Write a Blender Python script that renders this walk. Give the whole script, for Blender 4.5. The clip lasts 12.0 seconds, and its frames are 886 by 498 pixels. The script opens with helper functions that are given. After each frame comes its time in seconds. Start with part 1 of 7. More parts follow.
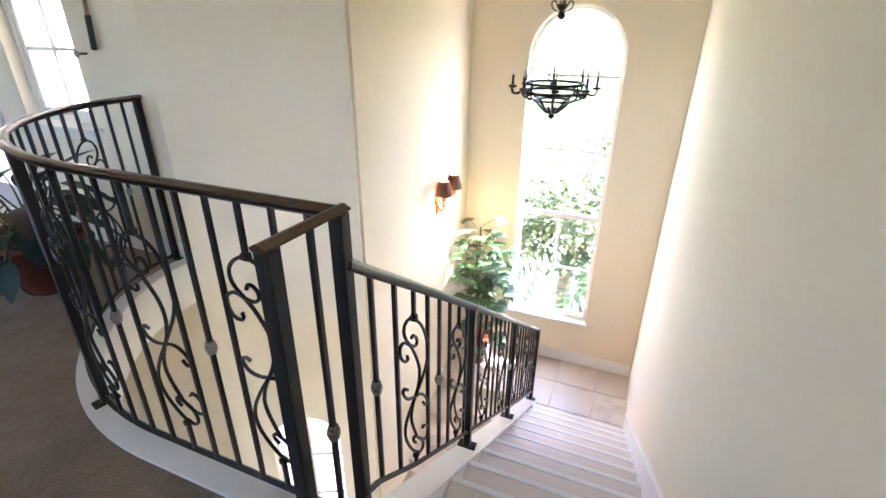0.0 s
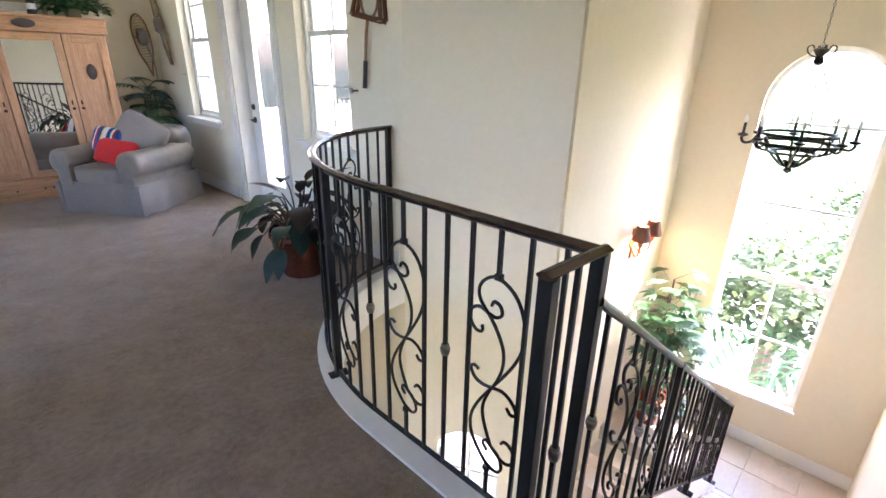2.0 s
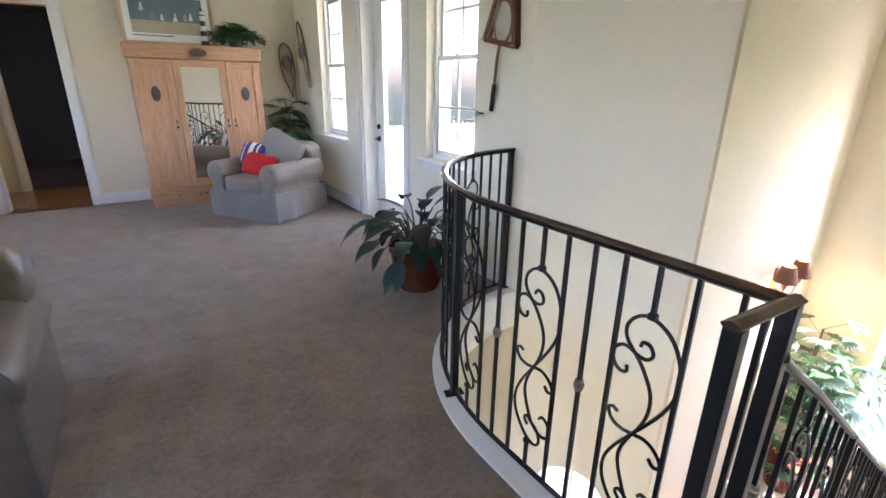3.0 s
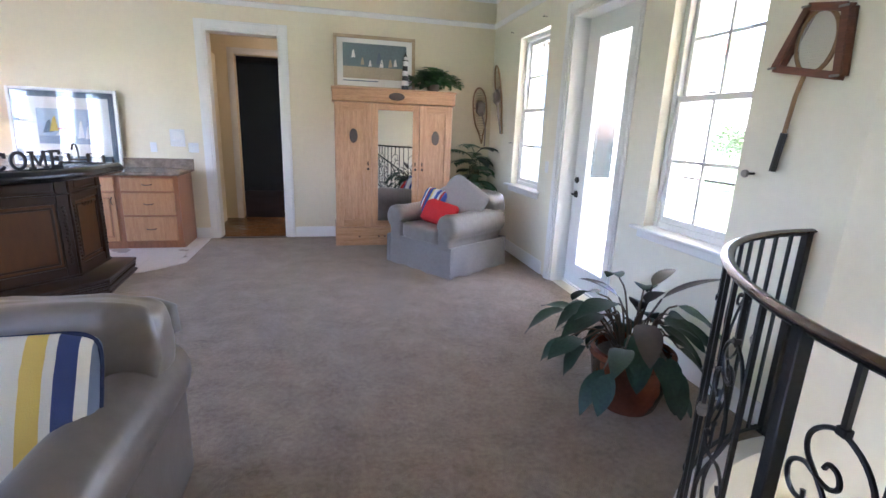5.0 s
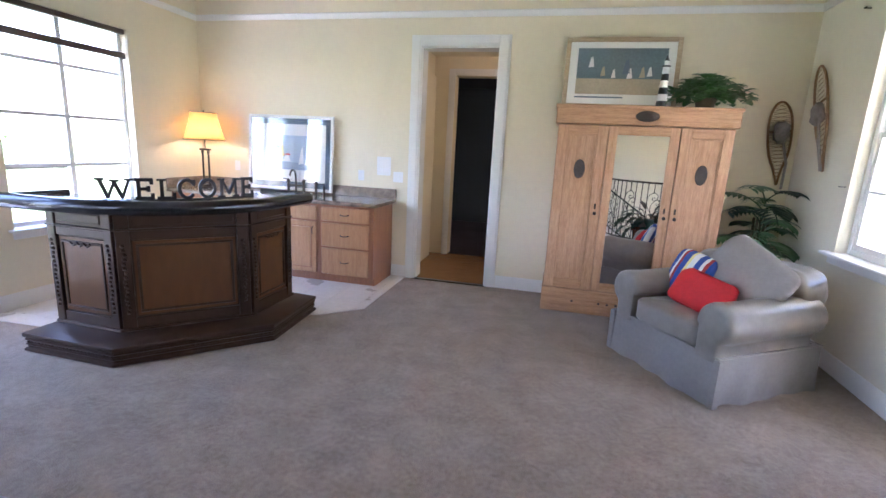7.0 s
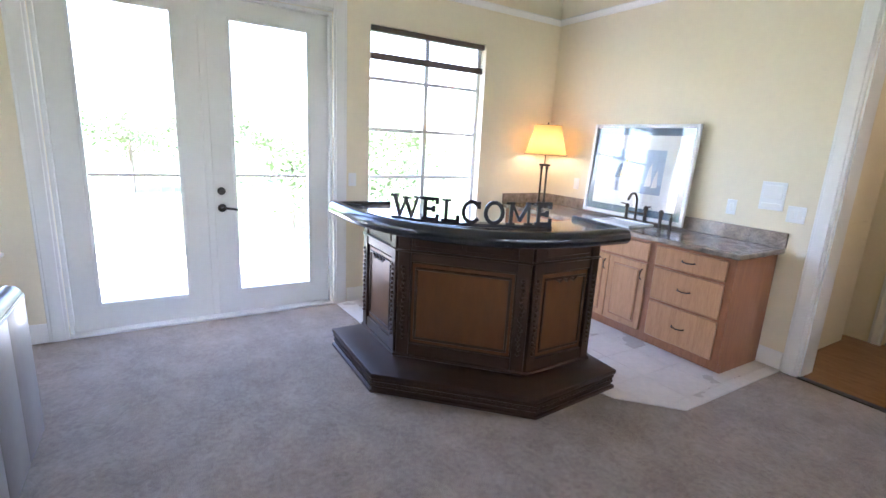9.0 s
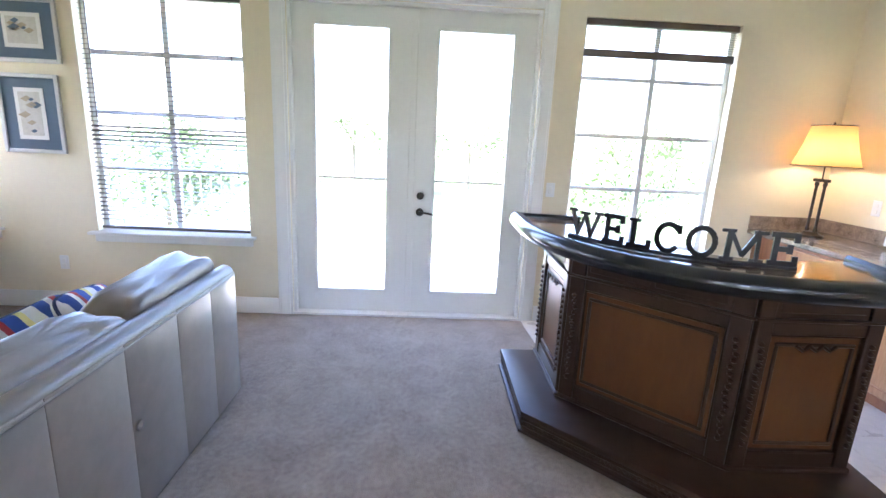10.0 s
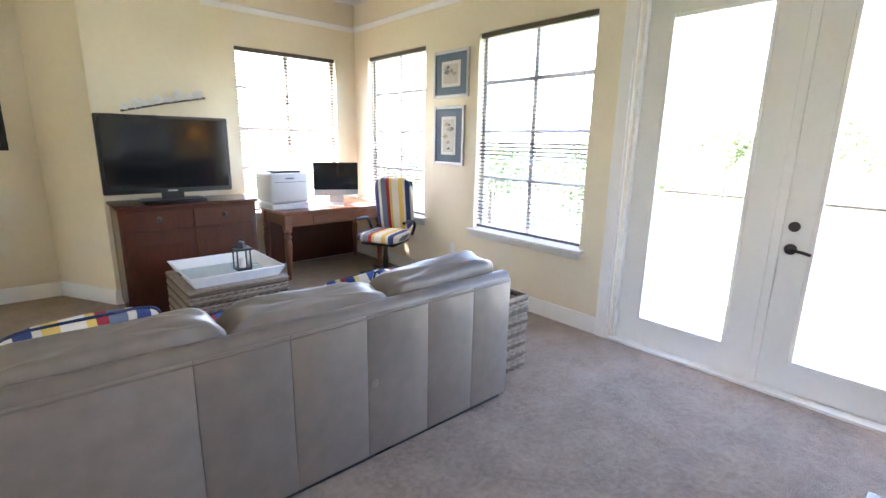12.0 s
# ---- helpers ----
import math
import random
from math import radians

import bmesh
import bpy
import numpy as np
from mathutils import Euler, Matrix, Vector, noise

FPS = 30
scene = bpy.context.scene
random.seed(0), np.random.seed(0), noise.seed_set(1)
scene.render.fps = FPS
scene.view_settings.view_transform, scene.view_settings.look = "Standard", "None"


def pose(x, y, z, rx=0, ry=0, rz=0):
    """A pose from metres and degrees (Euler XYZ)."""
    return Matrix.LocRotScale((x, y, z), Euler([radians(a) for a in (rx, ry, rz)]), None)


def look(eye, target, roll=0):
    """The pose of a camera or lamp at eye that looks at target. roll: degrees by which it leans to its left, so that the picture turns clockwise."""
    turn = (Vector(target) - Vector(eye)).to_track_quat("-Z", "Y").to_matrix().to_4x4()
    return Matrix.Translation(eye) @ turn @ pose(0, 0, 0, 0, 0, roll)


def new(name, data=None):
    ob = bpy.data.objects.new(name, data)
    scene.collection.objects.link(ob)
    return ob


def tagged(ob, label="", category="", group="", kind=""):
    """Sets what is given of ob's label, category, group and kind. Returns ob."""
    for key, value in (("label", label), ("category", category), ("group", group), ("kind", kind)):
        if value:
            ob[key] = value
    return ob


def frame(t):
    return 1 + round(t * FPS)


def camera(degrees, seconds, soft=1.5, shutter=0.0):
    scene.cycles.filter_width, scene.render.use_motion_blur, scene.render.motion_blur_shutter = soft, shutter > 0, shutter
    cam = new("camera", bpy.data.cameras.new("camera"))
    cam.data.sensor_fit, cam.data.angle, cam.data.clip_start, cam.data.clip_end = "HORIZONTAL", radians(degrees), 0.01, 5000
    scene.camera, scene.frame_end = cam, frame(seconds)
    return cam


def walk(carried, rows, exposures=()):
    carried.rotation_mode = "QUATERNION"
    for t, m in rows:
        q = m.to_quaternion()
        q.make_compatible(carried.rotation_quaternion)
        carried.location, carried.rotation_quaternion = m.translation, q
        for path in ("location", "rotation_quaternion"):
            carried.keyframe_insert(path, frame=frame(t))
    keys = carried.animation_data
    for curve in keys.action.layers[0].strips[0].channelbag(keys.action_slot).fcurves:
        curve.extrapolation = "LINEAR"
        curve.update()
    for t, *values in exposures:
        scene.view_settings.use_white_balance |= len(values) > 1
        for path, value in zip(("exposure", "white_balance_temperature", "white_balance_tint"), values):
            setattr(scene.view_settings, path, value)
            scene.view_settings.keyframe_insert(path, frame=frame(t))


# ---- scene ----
cam = camera(87.0, 12.0)
PATH = [
    (0, (1.105, 1.261, 1.48), (2.787, 1.945, 0.642), 0.6),
    (0.5, (1.061, 1.285, 1.498), (2.694, 2.098, 0.679), 0.5),
    (1, (1.008, 1.322, 1.51), (2.575, 2.282, 0.721), 0.5),
    (1.5, (0.944, 1.363, 1.525), (2.419, 2.478, 0.764), 0.9),
    (2, (0.886, 1.404, 1.529), (2.238, 2.686, 0.802), 1.1),
    (2.5, (0.831, 1.451, 1.536), (2.04, 2.884, 0.84), 1.1),
    (3, (0.778, 1.521, 1.547), (1.839, 3.082, 0.886), 0.9),
    (5, (0.936, 2.412, 1.514), (1.397, 4.294, 1.019), 2.2),
    (5.5, (0.999, 2.754, 1.52), (1.279, 4.677, 1.047), 2.3),
    (6, (1.019, 3.147, 1.521), (1.112, 5.093, 1.066), 2.7),
    (6.5, (1.04, 3.505, 1.527), (0.894, 5.451, 1.089), 2.8),
    (8.5, (0.901, 4.866, 1.505), (-0.513, 6.22, 1.098), 3.4),
    (9, (0.789, 5.077, 1.554), (-0.869, 6.105, 1.11), 3.0),
    (9.5, (0.722, 5.329, 1.58), (-1.135, 5.912, 1.119), 2.6),
    (10, (0.572, 5.563, 1.542), (-1.375, 5.65, 1.091), 2.7),
    (10.5, (0.424, 5.81, 1.552), (-1.471, 5.366, 1.092), 2.1),
    (11, (0.301, 5.933, 1.55), (-1.448, 5.082, 1.085), 2.4),
    (11.5, (0.154, 6.06, 1.549), (-1.379, 4.863, 1.084), 2.1),
    (12, (0.029, 6.203, 1.538), (-1.266, 4.745, 1.09), 1.1),
]
EXPO = 4.5
walk(cam, [(t, look(eye, aim, roll)) for t, eye, aim, roll in PATH], exposures=[(0.0, EXPO, 5900, 25), (5.0, EXPO + 0.22, 5620, 27), (6.5, EXPO + 0.29, 5620, 27), (9.5, EXPO + 0.30, 5700, 22), (11.0, EXPO + 0.38, 5800, 21), (12.0, EXPO + 0.38, 6300, 22)])

# ---- world and sun ----
world = bpy.data.worlds.new("sky_world")
scene.world = world
world.use_nodes = True
wn = world.node_tree
sky = wn.nodes.new("ShaderNodeTexSky")
sky.sky_type = "NISHITA"
sky.sun_disc = False
SUN_EL, SUN_AZ = radians(54), math.atan2(0.40, -0.59)
sky.sun_elevation = SUN_EL
sky.sun_rotation = SUN_AZ
sky.air_density, sky.dust_density, sky.ozone_density = 1.0, 2.0, 1.0
wn.links.new(sky.outputs[0], wn.nodes["Background"].inputs[0])
wn.nodes["Background"].inputs[1].default_value = 0.15
sun = bpy.data.lights.new("sun", "SUN")
sun.energy, sun.angle, sun.color = 3.5, radians(0.6), (1.0, 0.95, 0.87)
sun_ob = new("sun", sun)
sun_ob.matrix_world = look((0.40 * 30, -0.59 * 30, 30), (0, 0, 0))


# ---- small modelling kit ----
def bx(bm, x0, y0, z0, x1, y1, z1, bev=0.0, seg=1):
    vs = [bm.verts.new((x, y, z)) for z in (z0, z1) for y in (y0, y1) for x in (x0, x1)]
    fs = [bm.faces.new([vs[i] for i in f]) for f in ((0, 2, 3, 1), (4, 5, 7, 6), (0, 1, 5, 4), (2, 6, 7, 3), (0, 4, 6, 2), (1, 3, 7, 5))]
    if bev:
        es = {e for f in fs for e in f.edges}
        bmesh.ops.bevel(bm, geom=list(es), offset=bev, segments=seg, affect="EDGES", profile=0.5)
    return bm


def box(*a, **k):
    return bx(bmesh.new(), *a, **k)


def prism(poly, z0, z1, bm=None, bev=0.0):
    bm = bm or bmesh.new()
    lo = [bm.verts.new((p[0], p[1], z0)) for p in poly]
    hi = [bm.verts.new((p[0], p[1], z1)) for p in poly]
    n = len(poly)
    fs = [bm.faces.new(lo[::-1]), bm.faces.new(hi)]
    for i in range(n):
        fs.append(bm.faces.new((lo[i], lo[(i + 1) % n], hi[(i + 1) % n], hi[i])))
    bmesh.ops.recalc_face_normals(bm, faces=fs)
    if bev:
        bmesh.ops.bevel(bm, geom=list({e for f in fs[:2] for e in f.edges}), offset=bev, segments=2, affect="EDGES", profile=0.5)
    return bm


def slab(poly, y0, y1, bm=None):
    """A prism whose outline is given as (x, z) and that runs along y."""
    bm = bm or bmesh.new()
    a = [bm.verts.new((p[0], y0, p[1])) for p in poly]
    b = [bm.verts.new((p[0], y1, p[1])) for p in poly]
    n = len(poly)
    fs = [bm.faces.new(a), bm.faces.new(b[::-1])]
    for i in range(n):
        fs.append(bm.faces.new((a[(i + 1) % n], a[i], b[i], b[(i + 1) % n])))
    bmesh.ops.recalc_face_normals(bm, faces=fs)
    return bm


def tube(pts, r, n=6, bm=None, closed=False, flat=1.0):
    """A round bar along a line of points; r may be a function of the way along, 0 to 1."""
    bm = bm or bmesh.new()
    pts = [Vector(p) for p in pts]
    rings, m = [], len(pts)
    side = None
    for i, p in enumerate(pts):
        q0, q1 = (pts[i - 1], pts[(i + 1) % m]) if closed else (pts[max(i - 1, 0)], pts[min(i + 1, m - 1)])
        d = (q1 - q0).normalized()
        if side is None:
            side = d.orthogonal().normalized()
        side = (side - d * side.dot(d)).normalized()
        up = d.cross(side)
        rr = r(i / max(m - 1, 1)) if callable(r) else r
        rings.append([bm.verts.new(p + side * math.cos(2 * math.pi * (k + 0.5) / n) * rr + up * math.sin(2 * math.pi * (k + 0.5) / n) * rr * flat) for k in range(n)])
    for i in range(m if closed else m - 1):
        a, b = rings[i], rings[(i + 1) % m]
        for k in range(n):
            bm.faces.new((a[k], a[(k + 1) % n], b[(k + 1) % n], b[k]))
    if not closed:
        bm.faces.new(rings[0][::-1])
        bm.faces.new(rings[-1])
    bmesh.ops.recalc_face_normals(bm, faces=bm.faces[:])
    return bm


def lathe(prof, n=16, bm=None, at=(0, 0, 0)):
    bm = bm or bmesh.new()
    rings = [[bm.verts.new((at[0] + r * math.cos(2 * math.pi * k / n), at[1] + r * math.sin(2 * math.pi * k / n), at[2] + z)) for k in range(n)] for r, z in prof]
    for a, b in zip(rings, rings[1:]):
        for k in range(n):
            bm.faces.new((a[k], a[(k + 1) % n], b[(k + 1) % n], b[k]))
    bm.faces.new(rings[0][::-1])
    bm.faces.new(rings[-1])
    return bm


def cushion(w, d, h, e=0.45, n=20, wob=0.012, seed=0, bm=None, at=(0, 0, 0), pinch=0.0):
    """A stuffed, rounded block of that size, standing on z = 0, with soft dents."""
    bm = bm or bmesh.new()
    def sp(v, k):
        return math.copysign(abs(v) ** k, v)
    rows = []
    for i in range(n + 1):
        ph = -math.pi / 2 + math.pi * i / n
        row = []
        for j in range(2 * n):
            th = 2 * math.pi * j / (2 * n)
            x = sp(math.cos(ph), e) * sp(math.cos(th), e)
            y = sp(math.cos(ph), e) * sp(math.sin(th), e)
            z = sp(math.sin(ph), e * 1.5)
            z *= 1 - pinch * (x * x + y * y) * 0.5
            k = noise.noise(Vector((x * 2.1 + seed, y * 2.3, z * 2.0))) * wob + noise.noise(Vector((x * 6 + seed, y * 6, z * 5))) * wob * 0.4
            row.append(bm.verts.new((at[0] + x * (w / 2 + k), at[1] + y * (d / 2 + k), at[2] + h / 2 + z * (h / 2 + k))))
        rows.append(row)
    fs = []
    for a, b in zip(rows, rows[1:]):
        for j in range(2 * n):
            fs.append(bm.faces.new((a[j], a[(j + 1) % (2 * n)], b[(j + 1) % (2 * n)], b[j])))
    bmesh.ops.remove_doubles(bm, verts=[v for r in rows for v in r], dist=1e-5)
    return bm


def smooth(me, angle=40):
    for p in me.polygons:
        p.use_smooth = True
    me.set_sharp_from_angle(angle=radians(angle))


def part(name, bm, material, parent=None, label="", at=None, flat=False):
    me = bpy.data.meshes.new(name)
    bm.to_mesh(me)
    bm.free()
    if not flat:
        smooth(me)
    me.materials.append(material)
    ob = new(name, me)
    if parent is not None:
        ob.parent = parent
    if at is not None:
        ob.matrix_basis = at
    if label:
        ob["label"] = label
    return ob


def again(name, me, parent, at):
    """One more piece on a mesh that other pieces use too."""
    ob = new(name, me)
    ob.parent = parent
    ob.matrix_basis = at
    return ob


def thing(name, m, label, category, group="", kind=""):
    ob = new(name)
    ob.empty_display_size = 0.1
    ob.matrix_basis = m
    return tagged(ob, label, category, group, kind)


def solid(name, bm, material, label="", category="", kind="structure", m=None):
    ob = part(name, bm, material, at=m)
    return tagged(ob, label, category, "", kind)


# ---- materials ----
def surface(name, color, rough=0.6, metal=0.0, vary=0.12, big=1.5, fine=40.0, bump=0.0, bump_scale=60.0, stretch=(1, 1, 1), tint=None, spec=0.5, rvary=0.1):
    """A painted or natural surface with two scales of variation and a fine relief."""
    m = bpy.data.materials.new(name)
    m.use_nodes = True
    nt = m.node_tree
    b = nt.nodes["Principled BSDF"]
    tc = nt.nodes.new("ShaderNodeTexCoord")
    mp = nt.nodes.new("ShaderNodeMapping")
    mp.inputs["Scale"].default_value = stretch
    nt.links.new(tc.outputs["Object"], mp.inputs[0])
    oi = nt.nodes.new("ShaderNodeObjectInfo")
    add = nt.nodes.new("ShaderNodeVectorMath")
    add.operation = "ADD"
    nt.links.new(mp.outputs[0], add.inputs[0])
    sc = nt.nodes.new("ShaderNodeMath")
    sc.operation = "MULTIPLY"
    sc.inputs[1].default_value = 17.0
    nt.links.new(oi.outputs["Random"], sc.inputs[0])
    nt.links.new(sc.outputs[0], add.inputs[1])
    n1 = nt.nodes.new("ShaderNodeTexNoise")
    n1.inputs["Scale"].default_value = big
    n1.inputs["Detail"].default_value = 4
    n2 = nt.nodes.new("ShaderNodeTexNoise")
    n2.inputs["Scale"].default_value = fine
    n2.inputs["Detail"].default_value = 3
    mx = nt.nodes.new("ShaderNodeMix")
    mx.data_type = "FLOAT"
    mx.inputs[0].default_value = 0.5
    for n in (n1, n2):
        nt.links.new(add.outputs[0], n.inputs["Vector"])
    nt.links.new(n1.outputs[0], mx.inputs[2])
    nt.links.new(n2.outputs[0], mx.inputs[3])
    ramp = nt.nodes.new("ShaderNodeValToRGB")
    c2 = tint or color
    ramp.color_ramp.elements[0].position, ramp.color_ramp.elements[1].position = 0.3, 0.7
    ramp.color_ramp.elements[0].color = [min(1, c * (1 - vary)) for c in color] + [1]
    ramp.color_ramp.elements[1].color = [min(1, c * (1 + vary)) for c in c2] + [1]
    nt.links.new(mx.outputs[0], ramp.inputs[0])
    nt.links.new(ramp.outputs[0], b.inputs["Base Color"])
    mr = nt.nodes.new("ShaderNodeMapRange")
    mr.inputs["To Min"].default_value, mr.inputs["To Max"].default_value = max(0.02, rough - rvary), min(1, rough + rvary)
    nt.links.new(n1.outputs[0], mr.inputs[0])
    nt.links.new(mr.outputs[0], b.inputs["Roughness"])
    b.inputs["Metallic"].default_value = metal
    b.inputs["Specular IOR Level"].default_value = spec
    if bump:
        n3 = nt.nodes.new("ShaderNodeTexNoise")
        n3.inputs["Scale"].default_value = bump_scale
        n3.inputs["Detail"].default_value = 5
        nt.links.new(add.outputs[0], n3.inputs["Vector"])
        bp = nt.nodes.new("ShaderNodeBump")
        bp.inputs["Strength"].default_value = bump
        bp.inputs["Distance"].default_value = 0.01
        nt.links.new(n3.outputs[0], bp.inputs["Height"])
        nt.links.new(bp.outputs[0], b.inputs["Normal"])
    return m


def striped(name, colors, axis=0, per_metre=3.0, rough=0.85, weave=0.3):
    """Woven cloth in bands of colour along one axis; colors: (width, rgb)."""
    m = surface(name, (0.8, 0.8, 0.8), rough, bump=weave, bump_scale=250)
    nt = m.node_tree
    b = nt.nodes["Principled BSDF"]
    tc = nt.nodes.new("ShaderNodeTexCoord")
    sep = nt.nodes.new("ShaderNodeSeparateXYZ")
    nt.links.new(tc.outputs["Object"], sep.inputs[0])
    mul = nt.nodes.new("ShaderNodeMath")
    mul.operation = "MULTIPLY"
    mul.inputs[1].default_value = per_metre
    fr = nt.nodes.new("ShaderNodeMath")
    fr.operation = "FRACT"
    nt.links.new(sep.outputs[axis], mul.inputs[0])
    nt.links.new(mul.outputs[0], fr.inputs[0])
    ramp = nt.nodes.new("ShaderNodeValToRGB")
    cr = ramp.color_ramp
    cr.interpolation = "CONSTANT"
    total, pos = sum(w for w, c in colors), 0.0
    for i, (w, c) in enumerate(colors):
        el = cr.elements[i] if i < 2 else cr.elements.new(pos)
        el.position = pos
        el.color = (*c, 1)
        pos += w / total
    nt.links.new(fr.outputs[0], ramp.inputs[0])
    nt.links.new(ramp.outputs[0], b.inputs["Base Color"])
    return m


def wood(name, color, dark, rough=0.4, scale=6.0, axis=2, knots=0.0, gloss=0.5):
    """Grain that runs along one axis, with darker streaks and a satin finish."""
    st = [9.0, 9.0, 9.0]
    st[axis] = 0.7
    m = surface(name, color, rough, vary=0.0, big=scale, fine=scale * 6, stretch=st, spec=gloss, rvary=0.03)
    for n in m.node_tree.nodes:
        if n.type == "VALTORGB":
            n.color_ramp.elements[0].color = (*dark, 1)
            n.color_ramp.elements[1].color = (*color, 1)
            n.color_ramp.elements[0].position, n.color_ramp.elements[1].position = 0.36, 0.6
    return m


def glass(name, tint=(1, 1, 1), rough=0.0):
    m = bpy.data.materials.new(name)
    m.use_nodes = True
    nt = m.node_tree
    out = nt.nodes["Material Output"]
    tr = nt.nodes.new("ShaderNodeBsdfTransparent")
    tr.inputs[0].default_value = (*tint, 1)
    gl = nt.nodes.new("ShaderNodeBsdfGlossy")
    gl.inputs["Roughness"].default_value = rough
    mx = nt.nodes.new("ShaderNodeMixShader")
    mx.inputs[0].default_value = 0.05
    nt.links.new(tr.outputs[0], mx.inputs[1])
    nt.links.new(gl.outputs[0], mx.inputs[2])
    nt.links.new(mx.outputs[0], out.inputs[0])
    return m


def glow(name, color, strength):
    m = bpy.data.materials.new(name)
    m.use_nodes = True
    b = m.node_tree.nodes["Principled BSDF"]
    b.inputs["Base Color"].default_value = (*color, 1)
    b.inputs["Emission Color"].default_value = (*color, 1)
    b.inputs["Emission Strength"].default_value = strength
    return m


WALL = surface("cream_wall_paint", (0.78, 0.70, 0.525), 0.75, vary=0.03, big=0.8, fine=20, bump=0.06, bump_scale=90)
# same cream paint, with the bright daylight mixed into its colour
WALL_LIT = surface("daylit_cream_paint", (0.80, 0.75, 0.62), 0.75, vary=0.03, big=0.8, fine=20, bump=0.06, bump_scale=90)
WALL_HALL = surface("hall_wall_paint", (0.78, 0.69, 0.50), 0.75, vary=0.04, bump=0.05)
# near-black colours put the unlit far room's darkness into its walls and floor
UNLIT_PAINT = surface("near_black_unlit_paint", (0.008, 0.005, 0.004), 0.7, vary=0.1)
UNLIT_FLOOR = surface("near_black_unlit_floor", (0.025, 0.012, 0.007), 0.4, vary=0.2)
CEIL = surface("ceiling_paint", (0.80, 0.76, 0.64), 0.85, vary=0.02, bump=0.04)
TRIM = surface("white_trim_paint", (0.80, 0.79, 0.76), 0.35, vary=0.025, big=2, fine=30, bump=0.02, bump_scale=30)
CARPET = surface("taupe_carpet", (0.212, 0.158, 0.116), 0.95, vary=0.22, big=5.0, fine=38, bump=0.9, bump_scale=150, spec=0.1, tint=(0.280, 0.216, 0.164))
carpet_bsdf = CARPET.node_tree.nodes["Principled BSDF"]
carpet_bsdf.inputs["Sheen Weight"].default_value = 0.34
carpet_bsdf.inputs["Sheen Roughness"].default_value = 0.42
carpet_bsdf.inputs["Sheen Tint"].default_value = (1.0, 0.92, 0.80, 1)
TILE = surface("beige_tile", (0.58, 0.52, 0.45), 0.3, vary=0.09, big=3, fine=25, bump=0.03)
GROUT = surface("pale_grout", (0.55, 0.50, 0.43), 0.9, vary=0.1)
STEP = surface("pale_stair_stone", (0.68, 0.60, 0.53), 0.35, vary=0.05, big=3, fine=40, bump=0.03)
HALLFLOOR = wood("oak_floor", (0.28, 0.145, 0.065), (0.19, 0.09, 0.04), 0.22, axis=0)
IRON = surface("black_wrought_iron", (0.018, 0.017, 0.017), 0.38, metal=0.35, vary=0.2, bump=0.12, bump_scale=70)
CAPRAIL = surface("bronze_brown_handrail", (0.095, 0.058, 0.038), 0.24, metal=0.2, vary=0.15, big=6, fine=60, bump=0.04)
COLLAR = surface("brushed_pewter", (0.33, 0.31, 0.28), 0.35, metal=0.9, vary=0.15)
BRONZE = surface("oil_rubbed_bronze", (0.045, 0.036, 0.03), 0.35, metal=0.7, vary=0.2)
SOFALEATHER = surface("taupe_leather", (0.180, 0.152, 0.126), 0.33, vary=0.16, big=0.9, fine=14, bump=0.05, bump_scale=45, rvary=0.06)
def hide_by_hide(m, lo=0.84, hi=1.18):
    """Leather whose separate panels differ a little in tone."""
    nt = m.node_tree
    b = nt.nodes["Principled BSDF"]
    src = b.inputs["Base Color"].links[0].from_socket
    oi, mr, hs = nt.nodes.new("ShaderNodeObjectInfo"), nt.nodes.new("ShaderNodeMapRange"), nt.nodes.new("ShaderNodeHueSaturation")
    mr.inputs["To Min"].default_value, mr.inputs["To Max"].default_value = lo, hi
    nt.links.new(oi.outputs["Random"], mr.inputs[0])
    nt.links.new(mr.outputs[0], hs.inputs["Value"])
    nt.links.new(src, hs.inputs["Color"])
    nt.links.new(hs.outputs[0], b.inputs["Base Color"])


hide_by_hide(SOFALEATHER)
# print colours paled to hold the doors' reflection in the picture glass
PRINTSKY = surface("print_sky_under_glare", (0.40, 0.48, 0.58), 0.7, vary=0.15, big=5)
PRINTSEA = surface("print_sea_under_glare", (0.26, 0.32, 0.42), 0.7, vary=0.2, big=8)
YELLOWCLOTH = surface("printed_yellow", (0.65, 0.45, 0.08), 0.7)
LEATHER = surface("grey_leather", (0.225, 0.198, 0.170), 0.34, vary=0.16, big=0.9, fine=14, bump=0.05, bump_scale=45, rvary=0.06)
SLIP = surface("grey_slipcover", (0.225, 0.205, 0.188), 0.55, vary=0.10, big=3, fine=40, bump=0.06, bump_scale=60)
PINE = wood("stripped_pine", (0.58, 0.345, 0.195), (0.40, 0.205, 0.10), 0.5, scale=5, axis=2)
PINE_X = wood("stripped_pine_rail", (0.55, 0.32, 0.17), (0.36, 0.18, 0.08), 0.5, scale=5, axis=0)
PINE_TOP = wood("weathered_pine", (0.52, 0.40, 0.26), (0.36, 0.25, 0.15), 0.6, scale=6, axis=0)
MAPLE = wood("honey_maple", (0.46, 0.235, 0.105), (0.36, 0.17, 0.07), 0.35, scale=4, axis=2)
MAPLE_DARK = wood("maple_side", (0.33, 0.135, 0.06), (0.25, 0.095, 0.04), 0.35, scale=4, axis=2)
BARWOOD = surface("dark_walnut", (0.038, 0.0175, 0.0085), 0.38, vary=0.18, big=1.5, fine=6, stretch=(2, 2, 0.8), rvary=0.02, spec=0.3)
BARPANEL = surface("walnut_panel", (0.094, 0.036, 0.0095), 0.38, vary=0.16, big=2, fine=8, stretch=(3, 3, 0.7), rvary=0.02, spec=0.3)
